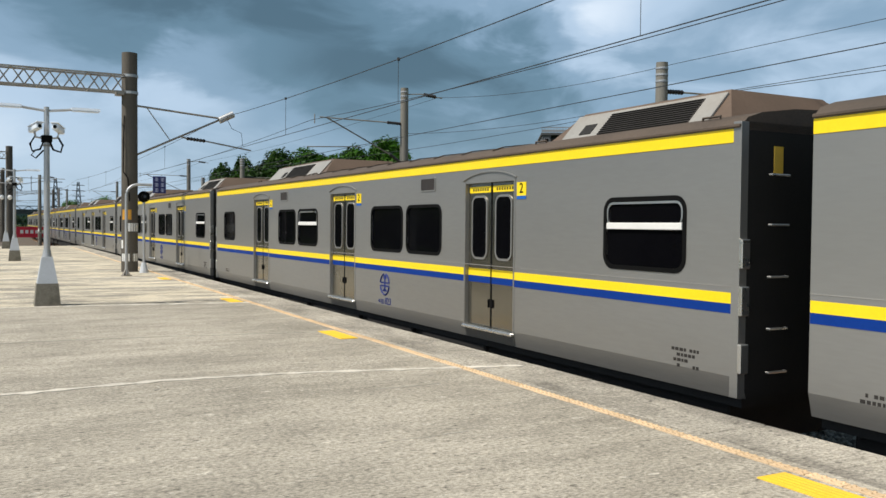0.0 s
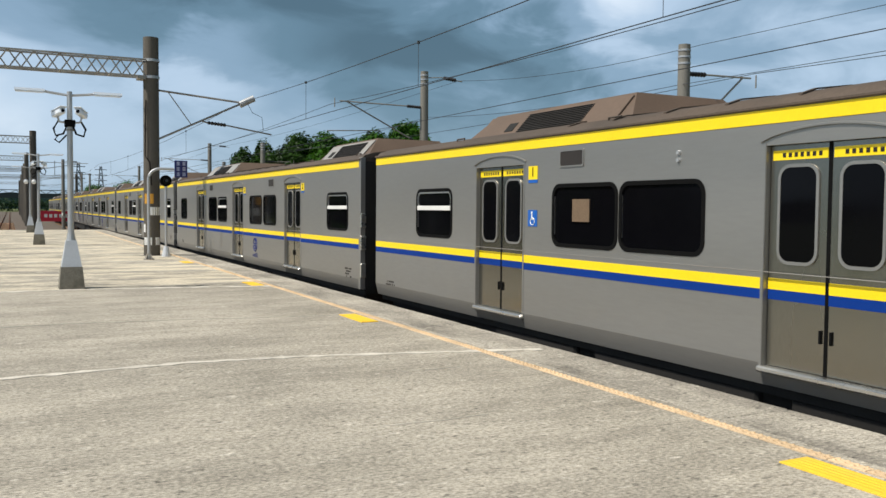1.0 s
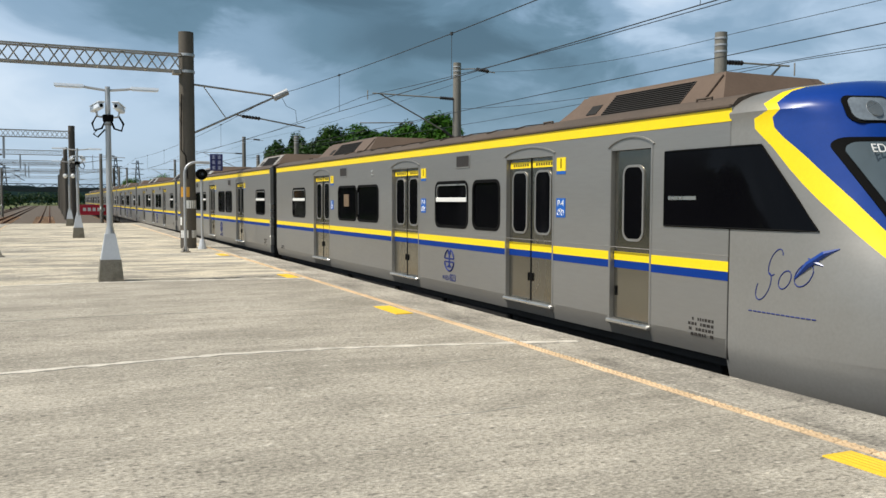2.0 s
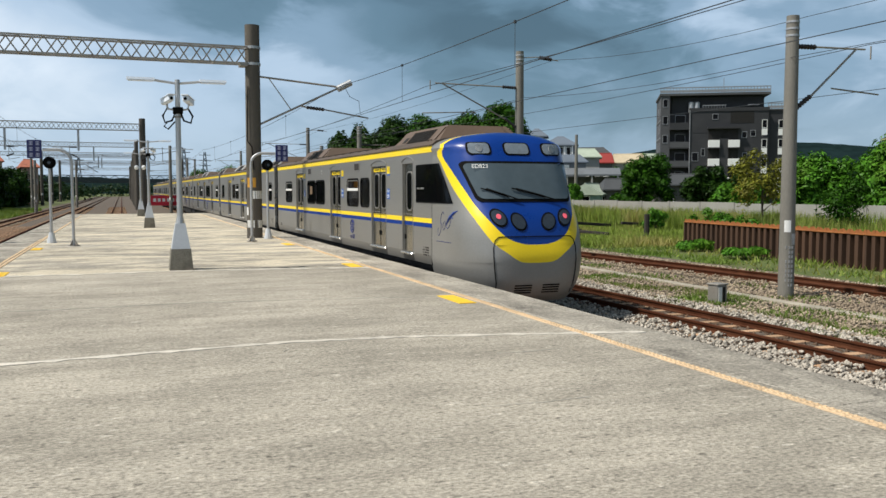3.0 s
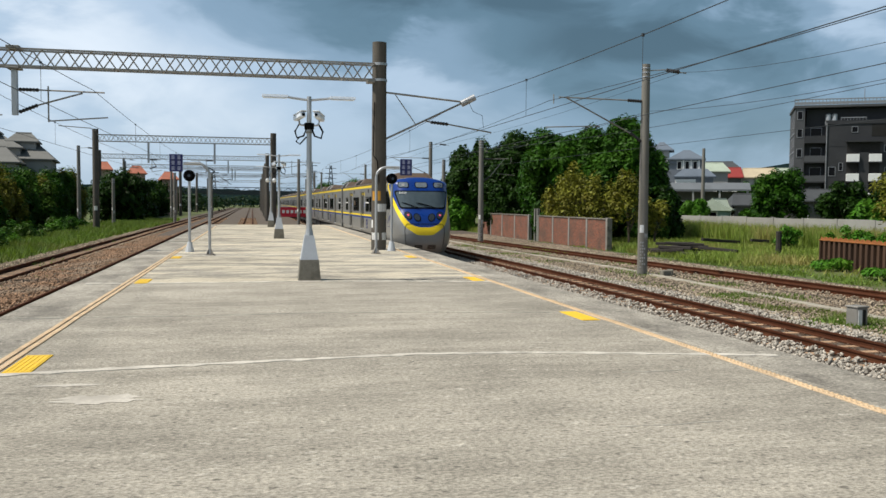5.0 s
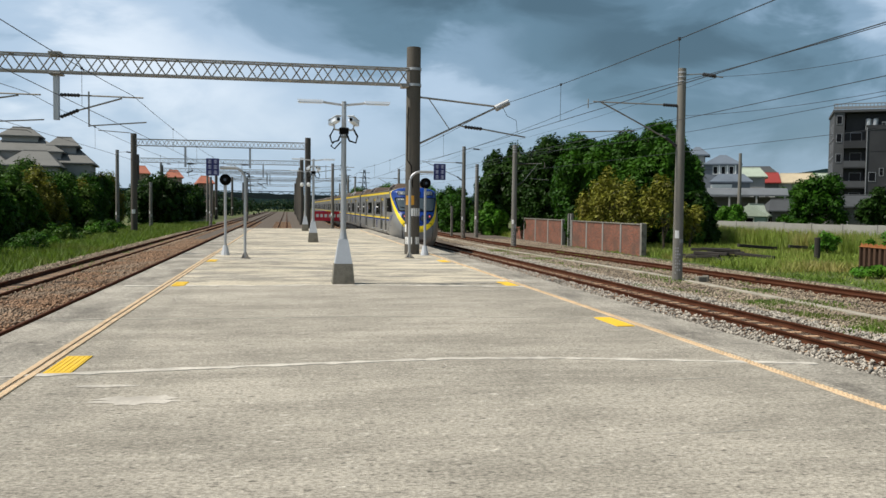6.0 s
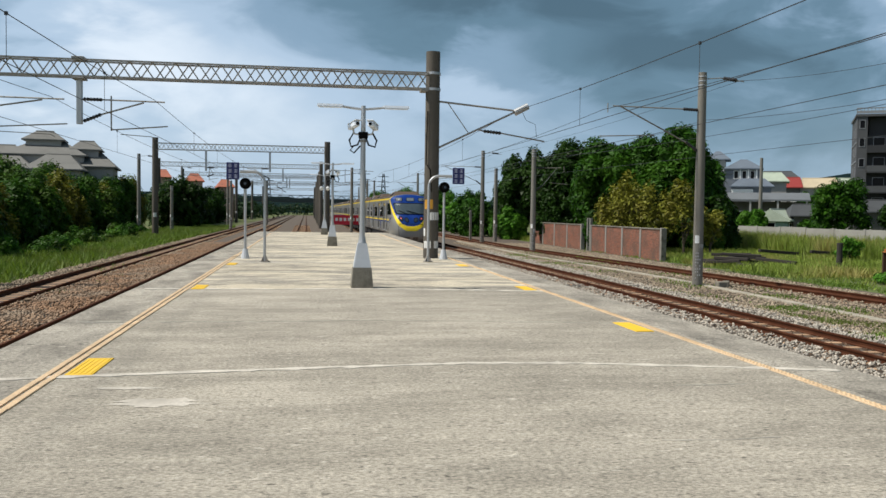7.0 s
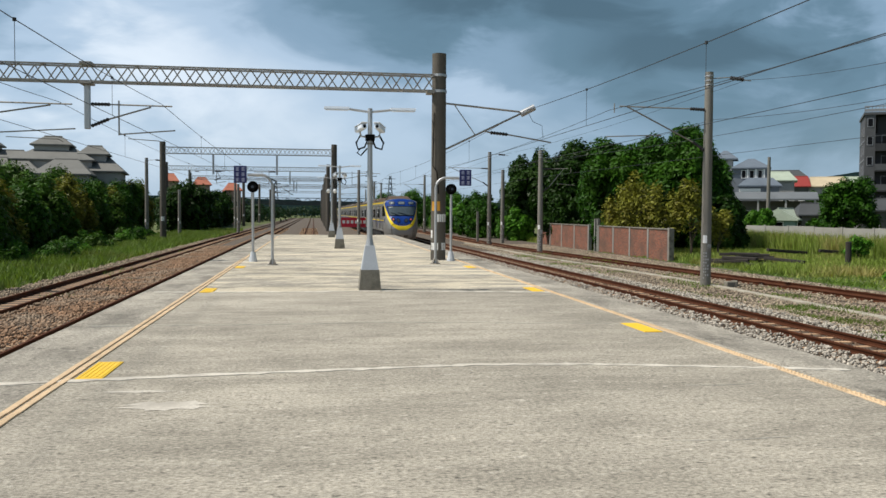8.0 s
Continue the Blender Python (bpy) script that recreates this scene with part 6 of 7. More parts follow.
def brick_mat():
    m = bpy.data.materials.new("brickwork")
    m.use_nodes = True
    nt = m.node_tree
    N, L = nt.nodes.new, nt.links.new
    b = nt.nodes["Principled BSDF"]
    b.inputs["Roughness"].default_value = 0.92
    tc, sep, comb, br = N("ShaderNodeTexCoord"), N("ShaderNodeSeparateXYZ"), N("ShaderNodeCombineXYZ"), N("ShaderNodeTexBrick")
    L(tc.outputs["Object"], sep.inputs[0])
    L(sep.outputs[1], comb.inputs[0])
    L(sep.outputs[2], comb.inputs[1])
    L(comb.outputs[0], br.inputs["Vector"])
    br.inputs["Scale"].default_value = 1.0
    br.inputs["Brick Width"].default_value, br.inputs["Row Height"].default_value, br.inputs["Mortar Size"].default_value = 0.22, 0.07, 0.008
    br.inputs["Color1"].default_value, br.inputs["Color2"].default_value, br.inputs["Mortar"].default_value = (0.30, 0.10, 0.055, 1), (0.14, 0.055, 0.035, 1), (0.22, 0.16, 0.125, 1)
    n = N("ShaderNodeTexNoise")
    n.inputs["Scale"].default_value, n.inputs["Detail"].default_value = 0.9, 8
    L(tc.outputs["Object"], n.inputs["Vector"])
    r, mx = N("ShaderNodeMapRange"), N("ShaderNodeMix")
    r.inputs[1].default_value, r.inputs[2].default_value, r.inputs[4].default_value = 0.45, 0.7, 0.75
    L(n.outputs[0], r.inputs[0])
    mx.data_type = "RGBA"
    mx.inputs[7].default_value = (0.10, 0.07, 0.052, 1)
    L(r.outputs[0], mx.inputs[0])
    L(br.outputs["Color"], mx.inputs[6])
    L(mx.outputs[2], b.inputs["Base Color"])
    bp = N("ShaderNodeBump")
    bp.inputs["Strength"].default_value, bp.inputs["Distance"].default_value = 0.6, 0.01
    bp.invert = True
    L(br.outputs["Fac"], bp.inputs["Height"])
    L(bp.outputs[0], b.inputs["Normal"])
    return m


def brick_wall():
    w = thing("brick_wall", "old red brick wall with concrete posts and coping", "wall", at=pose(21.0, 0, 0))
    m = brick_mat()
    for ya, yb, gaps in ((49.1, 62.0, 4), (64.4, 79.0, 4)):
        for k in range(gaps):
            a, c = ya + (yb - ya) * k / gaps, ya + (yb - ya) * (k + 1) / gaps
            part("brick_panel", Build().box(-0.1, 0.1, a + 0.12, c - 0.12, -1.1, 0.78), m, w, "weathered red brick panel")
        for k in range(gaps + 1):
            y = ya + (yb - ya) * k / gaps
            part("post", Build().box(-0.14, 0.14, y - 0.12, y + 0.12, -1.1, 0.86 if k else 0.9, 0.01), M["wall_conc"], w, "grey concrete post")
        part("coping", Build().box(-0.15, 0.15, ya + 0.12, yb - 0.12, 0.782, 0.86, 0.012), M["plinth"], w, "dark mossy coping")
    for y in (63.0, 62.4):
        part("tall_post", Build().box(-0.1, 0.1, y - 0.09, y + 0.09, -1.1, 1.35, 0.01), M["wall_conc"], w)
    part("end_face", Build().box(-0.16, 0.16, 48.9, 48.975, -1.1, 0.88, 0.01), M["plinth"], w)


def sheet_piles():
    f = thing("sheet_pile_fence", "rusted steel sheet pile fence with orange capping", "fence")
    a, c = Vector((25.75, 35.6, 0)), Vector((22.0, 5.0, 0))
    n = 74
    way = (c - a).normalized()
    turn = math.degrees(math.atan2(way.y, way.x))
    prof = [(0, 0), (0.09, 0.0), (0.12, 0.28), (0.30, 0.28), (0.33, 0.0), (0.42, 0.0), (0.42, 0.02), (0.345, 0.02), (0.315, 0.30), (0.105, 0.30), (0.075, 0.02), (0, 0.02)]
    me = Build().prism(prof, 2, -1.3, 0.14).mesh("steel_sheet", M["rust"])
    for k in range(n):
        q = a + way * (0.42 * k)
        ob = new("steel_sheet", me)
        ob.parent, ob.matrix_basis = f, pose(q.x, q.y, random.uniform(-0.03, 0.03), 0, 0, turn)
    tri = Build().prism([(0.0, 0.16), (0.42, 0.16), (0.40, 0.30), (0.34, 0.30), (0.21, 0.215), (0.08, 0.30), (0.02, 0.30)], 1, 0.06, 0.085).mesh("cap_tooth", M["rust_top"])
    for k in range(n):
        q = a + way * (0.42 * k)
        ob = new("cap_tooth", tri)
        ob.parent, ob.matrix_basis = f, pose(q.x, q.y, random.uniform(-0.012, 0.012), 0, 0, turn)
    part("capping", Build().box(0, 0.42 * n, -0.03, 0.3, 0.12, 0.165, 0.01), M["rust_top"], f, "orange rusted capping beam", at=pose(a.x, a.y, 0, 0, 0, turn))


def far_wall():
    w = thing("concrete_wall", "long plain grey concrete boundary wall", "wall", kind="")
    for k in range(17):
        y = 24 + 4.0 * k
        part("wall_panel", Build().box(41.9, 42.1, y + 0.01, y + 3.99, -1.1, 0.75 + random.uniform(-0.04, 0.04), 0.01), M["boundary"], w)
        part("wall_post", Build().box(41.85, 41.9, y - 0.12, y + 0.12, -1.1, 0.8), M["boundary"], w)


def clutter():
    b = thing("relay_box", "small grey trackside box with a white panel", "equipment box", at=pose(13.45, 17.2, -1.06, 0, 0, 12))
    part("case", Build().box(-0.17, 0.17, -0.16, 0.16, 0, 0.46, 0.02), M["galv_dark"], b)
    part("lid", Build().box(-0.19, 0.19, -0.18, 0.18, 0.46, 0.50, 0.01), M["galv_dark"], b)
    part("panel", Build().box(-0.15, -0.03, -0.172, -0.16, 0.05, 0.42, 0.004), M["white"], b, "white label panel")
    part("dark_strip", Build().box(0.0, 0.09, -0.172, -0.16, 0.05, 0.42, 0.004), M["under"], b)
    for x, y, r in ((15.45, 30.6, 10), (15.8, 30.9, 60)):
        solid("trackside_block", Build().box(-0.2, 0.2, -0.12, 0.12, 0, 0.26, 0.03), M["plinth"], "dark weathered block at the foot of a pole", "block", "blocks", at=pose(x, y, -1.06, 0, 0, r))
    # cable trough lids
    d = thing("cable_trough", "line of pale concrete cable trough lids", "cable trough")
    way = [(14.9, -8), (14.9, 17), (15.05, 25), (15.2, 35), (14.5, 44), (13.9, 53), (13.6, 80)]
    me = Build().box(-0.16, 0.16, 0.006, 0.744, 0, 0.075, 0.01).mesh("lid", M["lid"])
    y = -6.0
    while y < 78:
        x = float(np.interp(y, [q[1] for q in way], [q[0] for q in way]))
        x2 = float(np.interp(y + 0.75, [q[1] for q in way], [q[0] for q in way]))
        ob = new("lid", me)
        ob.parent, ob.matrix_basis = d, pose(x, y, -1.065 + random.uniform(0, 0.012), 0, 0, math.degrees(math.atan2(x - x2, 0.75)) + random.uniform(-1.2, 1.2))
        y += 0.75
    solid("stump_post", Build().tube([(27.6, 41.6, -1.1), (27.62, 41.6, -0.3), (27.6, 41.58, 0.34)], [0.17, 0.15, 0.15], 9), M["old_wood"], "dark upright timber post in the grass", "post")
    rng = random.Random(5)
    for k in range(11):
        at = pose(22.6 + rng.uniform(-0.6, 1.6), 44.0 - rng.uniform(-1.0, 2.6), -1.05 + 0.17 * (k % 4), rng.uniform(-4, 4), rng.uniform(-4, 4), rng.uniform(-75, -30))
        solid("old_sleeper", Build().box(-1.05, 1.05, -0.12, 0.12, 0, 0.16, 0.02), M["old_wood"], "black rotten wooden sleeper lying in a heap", "sleeper", "heap of old sleepers", at=at)
    for x, y, a in ((30.5, 52.5, 12), (33.5, 51.0, -5)):
        solid("old_sleeper", Build().box(-1.6, 1.6, -0.12, 0.12, 0, 0.2, 0.02), M["old_wood"], "black timber lying in the grass", "sleeper", "timbers in the grass", at=pose(x, y, -0.75, 0, 4, a))
    s = thing("red_banner", "red banner with pale lettering bars between posts", "banner", at=pose(4.5, 101, 0))
    part("cloth", Build().box(-1.75, 1.75, -0.02, 0.02, 0.0, 1.12), M["banner"], s, "red cloth")
    for k in range(6):
        part("lettering_bar", Build().box(-1.35 + 0.48 * k, -1.05 + 0.48 * k, -0.03, -0.02, 0.42, 0.78), M["white"], s)
    for x in (-1.8, 1.8):
        part("banner_post", Build().tube([(x, 0, -1.1), (x, 0, 1.3)], 0.04, 6), M["galv_dark"], s)


# ---- buildings ----
def pane_at(parent, x, y, z, w, h, face=-1, axis=1, frame="white"):
    """A window on a wall: frame proud of the wall, dark pane set in it."""
    def bx(u0, u1, z0, z1, d0, d1):
        d0, d1 = sorted((d0, d1))
        return (u0, u1, y + d0, y + d1, z0, z1) if axis == 1 else (y + d0, y + d1, u0, u1, z0, z1)
    fr = Build()
    t = 0.07
    for u0, u1, z0, z1 in ((x - w / 2, x + w / 2, z, z + t), (x - w / 2, x + w / 2, z + h - t, z + h), (x - w / 2, x - w / 2 + t, z + t, z + h - t), (x + w / 2 - t, x + w / 2, z + t, z + h - t)):
        fr.box(*bx(u0, u1, z0, z1, 0, face * 0.06))
    win = part("window", fr, M[frame], parent)
    part("pane", Build().box(*bx(x - w / 2 + t, x + w / 2 - t, z + t, z + h - t, 0, face * 0.02)), M["glass"], win)


def tall_building():
    h = thing("apartment_building", "dark grey six-storey apartment block with white balconies", "building", at=pose(88.9, 112.9, -1.1, 0, 0, -31))
    part("wall", Build().box(-5.3, 6.6, 0, 13, 0, 15.2), M["tower"], h, "dark grey rendered wall")
    part("corner_wall", Build().box(-8.3, -5.3, 1.7, 13, 0, 15.2), M["tower"], h)
    # the wing's sunlit look is put into a lighter grey
    part("side_wing", Build().box(-9.7, -8.3, 0.6, 13, 0, 17.8), M["tower_mid"], h, "side wing in a grey lightened as if sunlit")
    part("side_wing", Build().box(6.6, 9.4, 0.8, 13, 0, 15.3), M["tower"], h)
    part("parapet", Build().box(-5.4, 6.7, -0.1, 0.1, 15.2, 15.75), M["tower"], h)
    part("penthouse", Build().box(-8.0, 6.2, 2.2, 12, 15.2, 17.7), M["tower"], h, "set-back top storey")
    part("roof_slab", Build().box(-9.9, 6.9, 0.4, 12.4, 17.8, 18.15), M["tower_mid"], h, "overhanging roof slab")
    part("wing_slab", Build().box(6.5, 9.6, 0.6, 13, 15.3, 15.5), M["tower_mid"], h)
    for x0, n, y, z in ((-9.8, 34, 0.5, 18.15), (6.6, 6, 0.66, 15.5)):
        b = Build()
        for k in range(n + 1):
            b.box(x0 + 0.49 * k - 0.05, x0 + 0.49 * k + 0.05, y, y + 0.08, z, z + 0.85)
        b.box(x0 - 0.06, x0 + 0.49 * n + 0.06, y - 0.02, y + 0.1, z + 0.8, z + 0.95)
        b.box(x0, x0 + 0.49 * n, y + 0.02, y + 0.06, z + 0.1, z + 0.5)
        part("roof_railing", b, M["tower_pale"], h, "pale roof railing")
    for x in (-5.0, -4.1):
        part("water_tank", Build().tube([(x, 1.2, 15.2), (x, 1.2, 16.7), (x, 1.2, 16.85)], [0.42, 0.42, 0.2], 14), M["galv"], h, "steel water tank")
    b = Build()
    for k in range(9):
        b.box(-3.3 + 0.42 * k, -3.24 + 0.42 * k, 0.2, 0.26, 15.2, 16.2)
    b.box(-3.35, 0.2, 0.18, 0.28, 16.1, 16.22)
    part("terrace_rail", b, M["tower_pale"], h, "pale terrace railing")
    part("awning", Build().box(3.6, 5.2, 0.3, 1.6, 16.1, 16.25), M["tower_pale"], h, "pale terrace awning")
    part("antenna", Build().tube([(0.4, 5, 18.1), (0.4, 5, 21.0)], 0.05, 5), M["tower_pale"], h)
    # shade of the open terrace and balcony recess, as flat dark sheets
    part("roof_opening", Build().box(0.9, 4.4, -0.03, 0.0, 13.3, 15.1), M["under"], h, "flat near-black sheet for the shade in the open terrace")
    part("recess", Build().box(-2.4, 2.1, -0.04, 0.0, 1.2, 12.6), M["under"], h, "flat near-black sheet for the shade in the balcony recess")
    part("pier", Build().box(-0.75, 0.6, -0.5, -0.04, 0.5, 10.9), M["tower"], h, "grey wall pier between the balconies")
    part("canopy", Build().box(-2.6, 2.3, -0.9, -0.04, 12.45, 12.7), M["tower"], h)
    for x in (-1.6, 1.4):
        for z in (9.5, 6.6, 3.7):
            part("balcony", Build().box(x - 0.85, x + 0.85, -0.85, -0.05, z, z + 1.15, 0.03), M["white"], h, "white balcony front")
            part("balcony_slab", Build().box(x - 0.95, x + 0.95, -0.95, -0.05, z - 0.14, z), M["tower"], h)
    for z in (3.4, 6.4, 9.4, 12.4):
        part("corner_slab", Build().box(-8.3, -5.3, 0.1, 1.7, z, z + 0.2), M["tower"], h)
        part("corner_rail", Build().box(-8.3, -5.3, 0.1, 0.2, z + 0.2, z + 1.1), M["tower_mid"] if z < 12 else M["tower"], h)
        pane_at(h, -6.6, 1.7, z + 0.5, 1.6, 1.9, frame="tower_pale")
        pane_at(h, -9.0, 0.6, z + 0.9, 0.8, 1.3, frame="tower_pale")
    pane_at(h, -9.0, 0.6, 16.0, 0.8, 1.3, frame="tower_pale")
    for z in (3.0, 6.0, 9.0, 12.0, 14.8):
        for u in (3.4, 7.2):
            pane_at(h, u, -9.7, z, 1.4, 1.4, axis=0, frame="tower_pale")
        part("sill_line", Build().box(-9.78, -9.7, 0.8, 12.8, z - 0.9, z - 0.75), M["tower_pale"], h)
    for x in (6.0, 8.6):
        for z in (12.4, 9.4, 6.4, 3.4):
            yy = 0.8 if x > 6.6 else 0
            pane_at(h, x, yy, z + 0.1, 0.8, 1.3)
            part("window_apron", Build().box(x - 0.42, x + 0.42, yy - 0.1, yy, z - 1.0, z), M["white"], h, "white panel below the window")
    for x, z, w, g in ((3.0, 11.0, 0.8, 1.0), (4.3, 11.2, 0.8, 1.0), (4.3, 8.0, 0.9, 0.9), (3.1, 7.8, 0.7, 0.9), (-4.4, 7.4, 1.0, 1.4), (-3.2, 8.2, 0.6, 1.2), (-1.4, 13.9, 0.9, 0.9), (4.0, 4.6, 0.9, 1.0), (-3.6, 4.0, 2.6, 1.2)):
        pane_at(h, x, 0, z, w, g, frame="tower_pale")
    for z in (5.9, 8.9, 11.9):
        part("floor_line", Build().box(-5.32, 6.62, -0.03, 0.0, z - 0.05, z + 0.05), M["tower"], h)
    part("drain_pipe", Build().tube([(-5.25, -0.1, 0), (-5.25, -0.1, 15.4)], 0.07, 6), M["tower_pale"], h)


def house(x, y, yaw, w, d, h, roof_h, wall, roof, label, z=-1.1, overhang=0.4, floors=1, hip=0.35, group="houses"):
    t = thing("house", label, "house", group, at=pose(x, y, z, 0, 0, yaw))
    part("wall", Build().box(-w / 2, w / 2, -d / 2, d / 2, 0, h), M[wall], t)
    a, c, o = w / 2 + overhang, d / 2 + overhang, hip * w
    v = [(-a, -c, h), (a, -c, h), (a, c, h), (-a, c, h), (-a + o, 0, h + roof_h), (a - o, 0, h + roof_h)]
    v += [(px, py, pz - 0.14) for px, py, pz in v[:4]]
    rf = Build().add(v, [(0, 1, 5, 4), (1, 2, 5), (2, 3, 4, 5), (3, 0, 4), (6, 7, 1, 0), (7, 8, 2, 1), (8, 9, 3, 2), (9, 6, 0, 3), (9, 8, 7, 6)])
    part("roof", rf, M[roof], t)
    part("ridge", Build().tube([(-a + o, 0, h + roof_h), (a - o, 0, h + roof_h)], 0.1, 6), M[roof], t)
    for f in range(floors):
        n = max(2, int(w / 2.2))
        for k in range(n):
            pane_at(t, -w / 2 + w * (k + 0.5) / n, -d / 2, 0.9 + 2.9 * f, 0.95, 1.25)
        for k in range(max(1, int(d / 3))):
            pane_at(t, -d / 2 + d * (k + 0.5) / max(1, int(d / 3)), w / 2, 0.9 + 2.9 * f, 0.95, 1.25, face=1, axis=0)
            pane_at(t, -d / 2 + d * (k + 0.5) / max(1, int(d / 3)), -w / 2, 0.9 + 2.9 * f, 0.95, 1.25, face=-1, axis=0)
    return t


def hip_roof(t, x0, x1, y0, y1, z, h, material, name="roof", label="", o=0.35):
    """A hipped roof with thick eaves over a rectangle."""
    x0, x1, y0, y1 = x0 - o, x1 + o, y0 - o, y1 + o
    m = min(x1 - x0, y1 - y0) * 0.42
    v = [(x0, y0, z), (x1, y0, z), (x1, y1, z), (x0, y1, z), (x0 + m, y0 + m, z + h), (x1 - m, y0 + m, z + h), (x1 - m, y1 - m, z + h), (x0 + m, y1 - m, z + h)]
    v += [(px, py, z - 0.16) for px, py, _ in v[:4]]
    f = [(0, 1, 5, 4), (1, 2, 6, 5), (2, 3, 7, 6), (3, 0, 4, 7), (4, 5, 6, 7), (8, 9, 1, 0), (9, 10, 2, 1), (10, 11, 3, 2), (11, 8, 0, 3), (11, 10, 9, 8)]
    return part(name, Build().add(v, f), M[material], t, label)


def stepped_house():
    """The slate-roofed house in three steps, with a long veranda before it."""
    t = thing("house", "blue-grey stepped house with slate roofs and a veranda", "house", "houses", at=pose(55.8, 105, -1.1, 0, 0, -28))
    part("wall", Build().box(-2.3, 2.1, 0, 6, 0, 8.9), M["render_blue"], t, "blue-grey rendered wall")
    hip_roof(t, -2.1, 2.1, 0, 5, 8.95, 1.25, "roof_slate", label="slate-grey hipped roof")
    part("gable_wall", Build().box(-4.6, -2.3, 1.5, 6, 0, 10.2), M["render_pale"], t, "pale upper storey")
    hip_roof(t, -4.5, -2.0, 1.5, 5, 10.25, 1.1, "roof_slate")
    hip_roof(t, -5.2, -1.6, 0.2, 2.2, 8.3, 0.6, "roof_grey", "lower_roof")
    for x in (-0.9, 0.1, 1.1):
        pane_at(t, x, 0, 7.55, 0.62, 1.1)
    for x in (-0.4, 0.6, 1.6):
        part("pilaster", Build().box(x - 0.1, x + 0.1, -0.12, 0, 7.45, 8.75), M["white"], t)
    part("middle_wall", Build().box(-1.5, 3.4, -1.6, 0, 0, 6.55), M["render_blue"], t)
    hip_roof(t, -1.2, 3.4, -1.6, 0.4, 6.6, 1.0, "roof_slate", "middle_roof")
    part("white_band", Build().box(-1.4, 1.2, -1.68, -1.6, 5.7, 6.2), M["white"], t)
    for x in (-0.6, 0.7, 2.2):
        pane_at(t, x, -1.6, 4.9, 0.9, 0.75)
    part("lower_wall", Build().box(-2.0, 7.2, -2.4, 3, 0, 4.6), M["render_dark"], t)
    v = [(-2.6, -5.0, 4.85), (7.8, -5.0, 4.85), (7.8, -2.2, 5.75), (-2.6, -2.2, 5.75)]
    v += [(x, y, z - 0.18) for x, y, z in v]
    part("veranda_roof", Build().add(v, [(0, 1, 2, 3), (7, 6, 5, 4), (4, 5, 1, 0), (5, 6, 2, 1), (6, 7, 3, 2), (7, 4, 0, 3)]), M["roof_grey"], t, "long grey veranda roof")
    for x in (-2.3, 0.9, 4.1, 7.4):
        part("veranda_post", Build().box(x - 0.11, x + 0.11, -4.9, -4.68, 0, 4.72), M["render_pale"], t)
    for x in (-0.6, 2.4, 5.4):
        pane_at(t, x, -2.4, 1.6, 1.5, 1.8)


def buildings():
    tall_building()
    stepped_house()
    house(50.3, 87, 42, 4.0, 3.4, 2.4, 1.15, "render_green", "roof_green", "small shed with a pale gable roof", hip=0.0)
    house(53.4, 86.5, -20, 3.6, 5, 2.9, 1.2, "render_dark", "roof_dark", "small house with a dark tiled roof", hip=0.2)
    house(58.5, 82, -25, 6, 6, 3.4, 1.2, "render_dark", "roof_dark", "low house with a dark roof behind trees", hip=0.2)
    house(65.3, 115, -30, 4.2, 6, 7.7, 1.3, "render_pale", "roof_green", "house with a pale green metal roof", hip=0.25, floors=2)
    house(73.4, 124, -30, 3.2, 8, 7.2, 1.6, "render_dark", "roof_red", "house with a red metal roof", hip=0.1, floors=2)
    house(77.4, 122.4, -30, 5.2, 8, 7.2, 1.5, "render_pale", "roof_cream", "house with a cream sheet roof", hip=0.12, floors=2)
    house(76.7, 133, -30, 6, 8, 9.0, 1.2, "render_dark", "roof_dark", "dark house behind the roofs", hip=0.2, floors=2)
    house(87.5, 131, -30, 9, 8, 7.6, 1.6, "render_pale", "roof_green", "long house with a pale green roof", hip=0.05, floors=2)
    house(112.0, 92, -35, 16, 8, 10.4, 0.6, "render_pale", "roof_cream", "pale long building on the rise", hip=0.02, floors=3)
    # villas behind the bank
    for x, y, w, h in ((-35.0, 106, 9, 8.0), (-29.0, 104, 8, 8.4), (-24.4, 104, 5, 7.2), (-41.5, 108, 8, 8.0), (-26.4, 98, 5, 6.6), (-32.5, 100, 6, 6.8)):
        house(x, y, 8, w, 8, h, 1.7, "render_pale", "roof_villa", "grey villa with a pale hipped tile roof", floors=2, group="villas")
    for x, y, w, h in ((-29.4, 104, 3.6, 10.2), (-37.5, 106, 3.2, 10.2), (-24.9, 104, 2.6, 9.2)):
        house(x, y, 8, w, 3, h, 1.0, "render_pale", "roof_villa", "small roof tower of a grey villa", group="villas")
    for x, y, w, h in ((-28.9, 181, 2.6, 8.8), (-23.0, 183, 2.9, 8.2), (-17.5, 190, 2.9, 7.3), (-26.0, 196, 14, 5.6)):
        house(x, y, 10, w, 8, h, 1.6, "render_brown", "roof_orange", "terraced house with an orange tiled roof", floors=2, group="terraced houses")


def far_bridge():
    b = thing("road_bridge", "distant grey road bridge over the tracks", "bridge", at=pose(0, 420, 0))
    part("deck", Build().box(-70, 60, -4, 4, 5.0, 6.9), M["far_grey"], b)
    part("railing", Build().box(-70, 60, -4.2, -4.0, 8.2, 8.5), M["far_grey"], b)
    for k in range(27):
        x = -68 + 4.8 * k
        part("truss_bar", Build().tube([(x, -4.1, 6.6), (x + 2.4, -4.1, 8.3), (x + 4.8, -4.1, 6.6)], 0.16, 4), M["far_grey"], b)
    for x in (-60, -42, -26, 22, 38, 54):
        part("pier", Build().box(x - 1, x + 1, -2.5, 2.5, -1.1, 5.0), M["far_grey"], b)


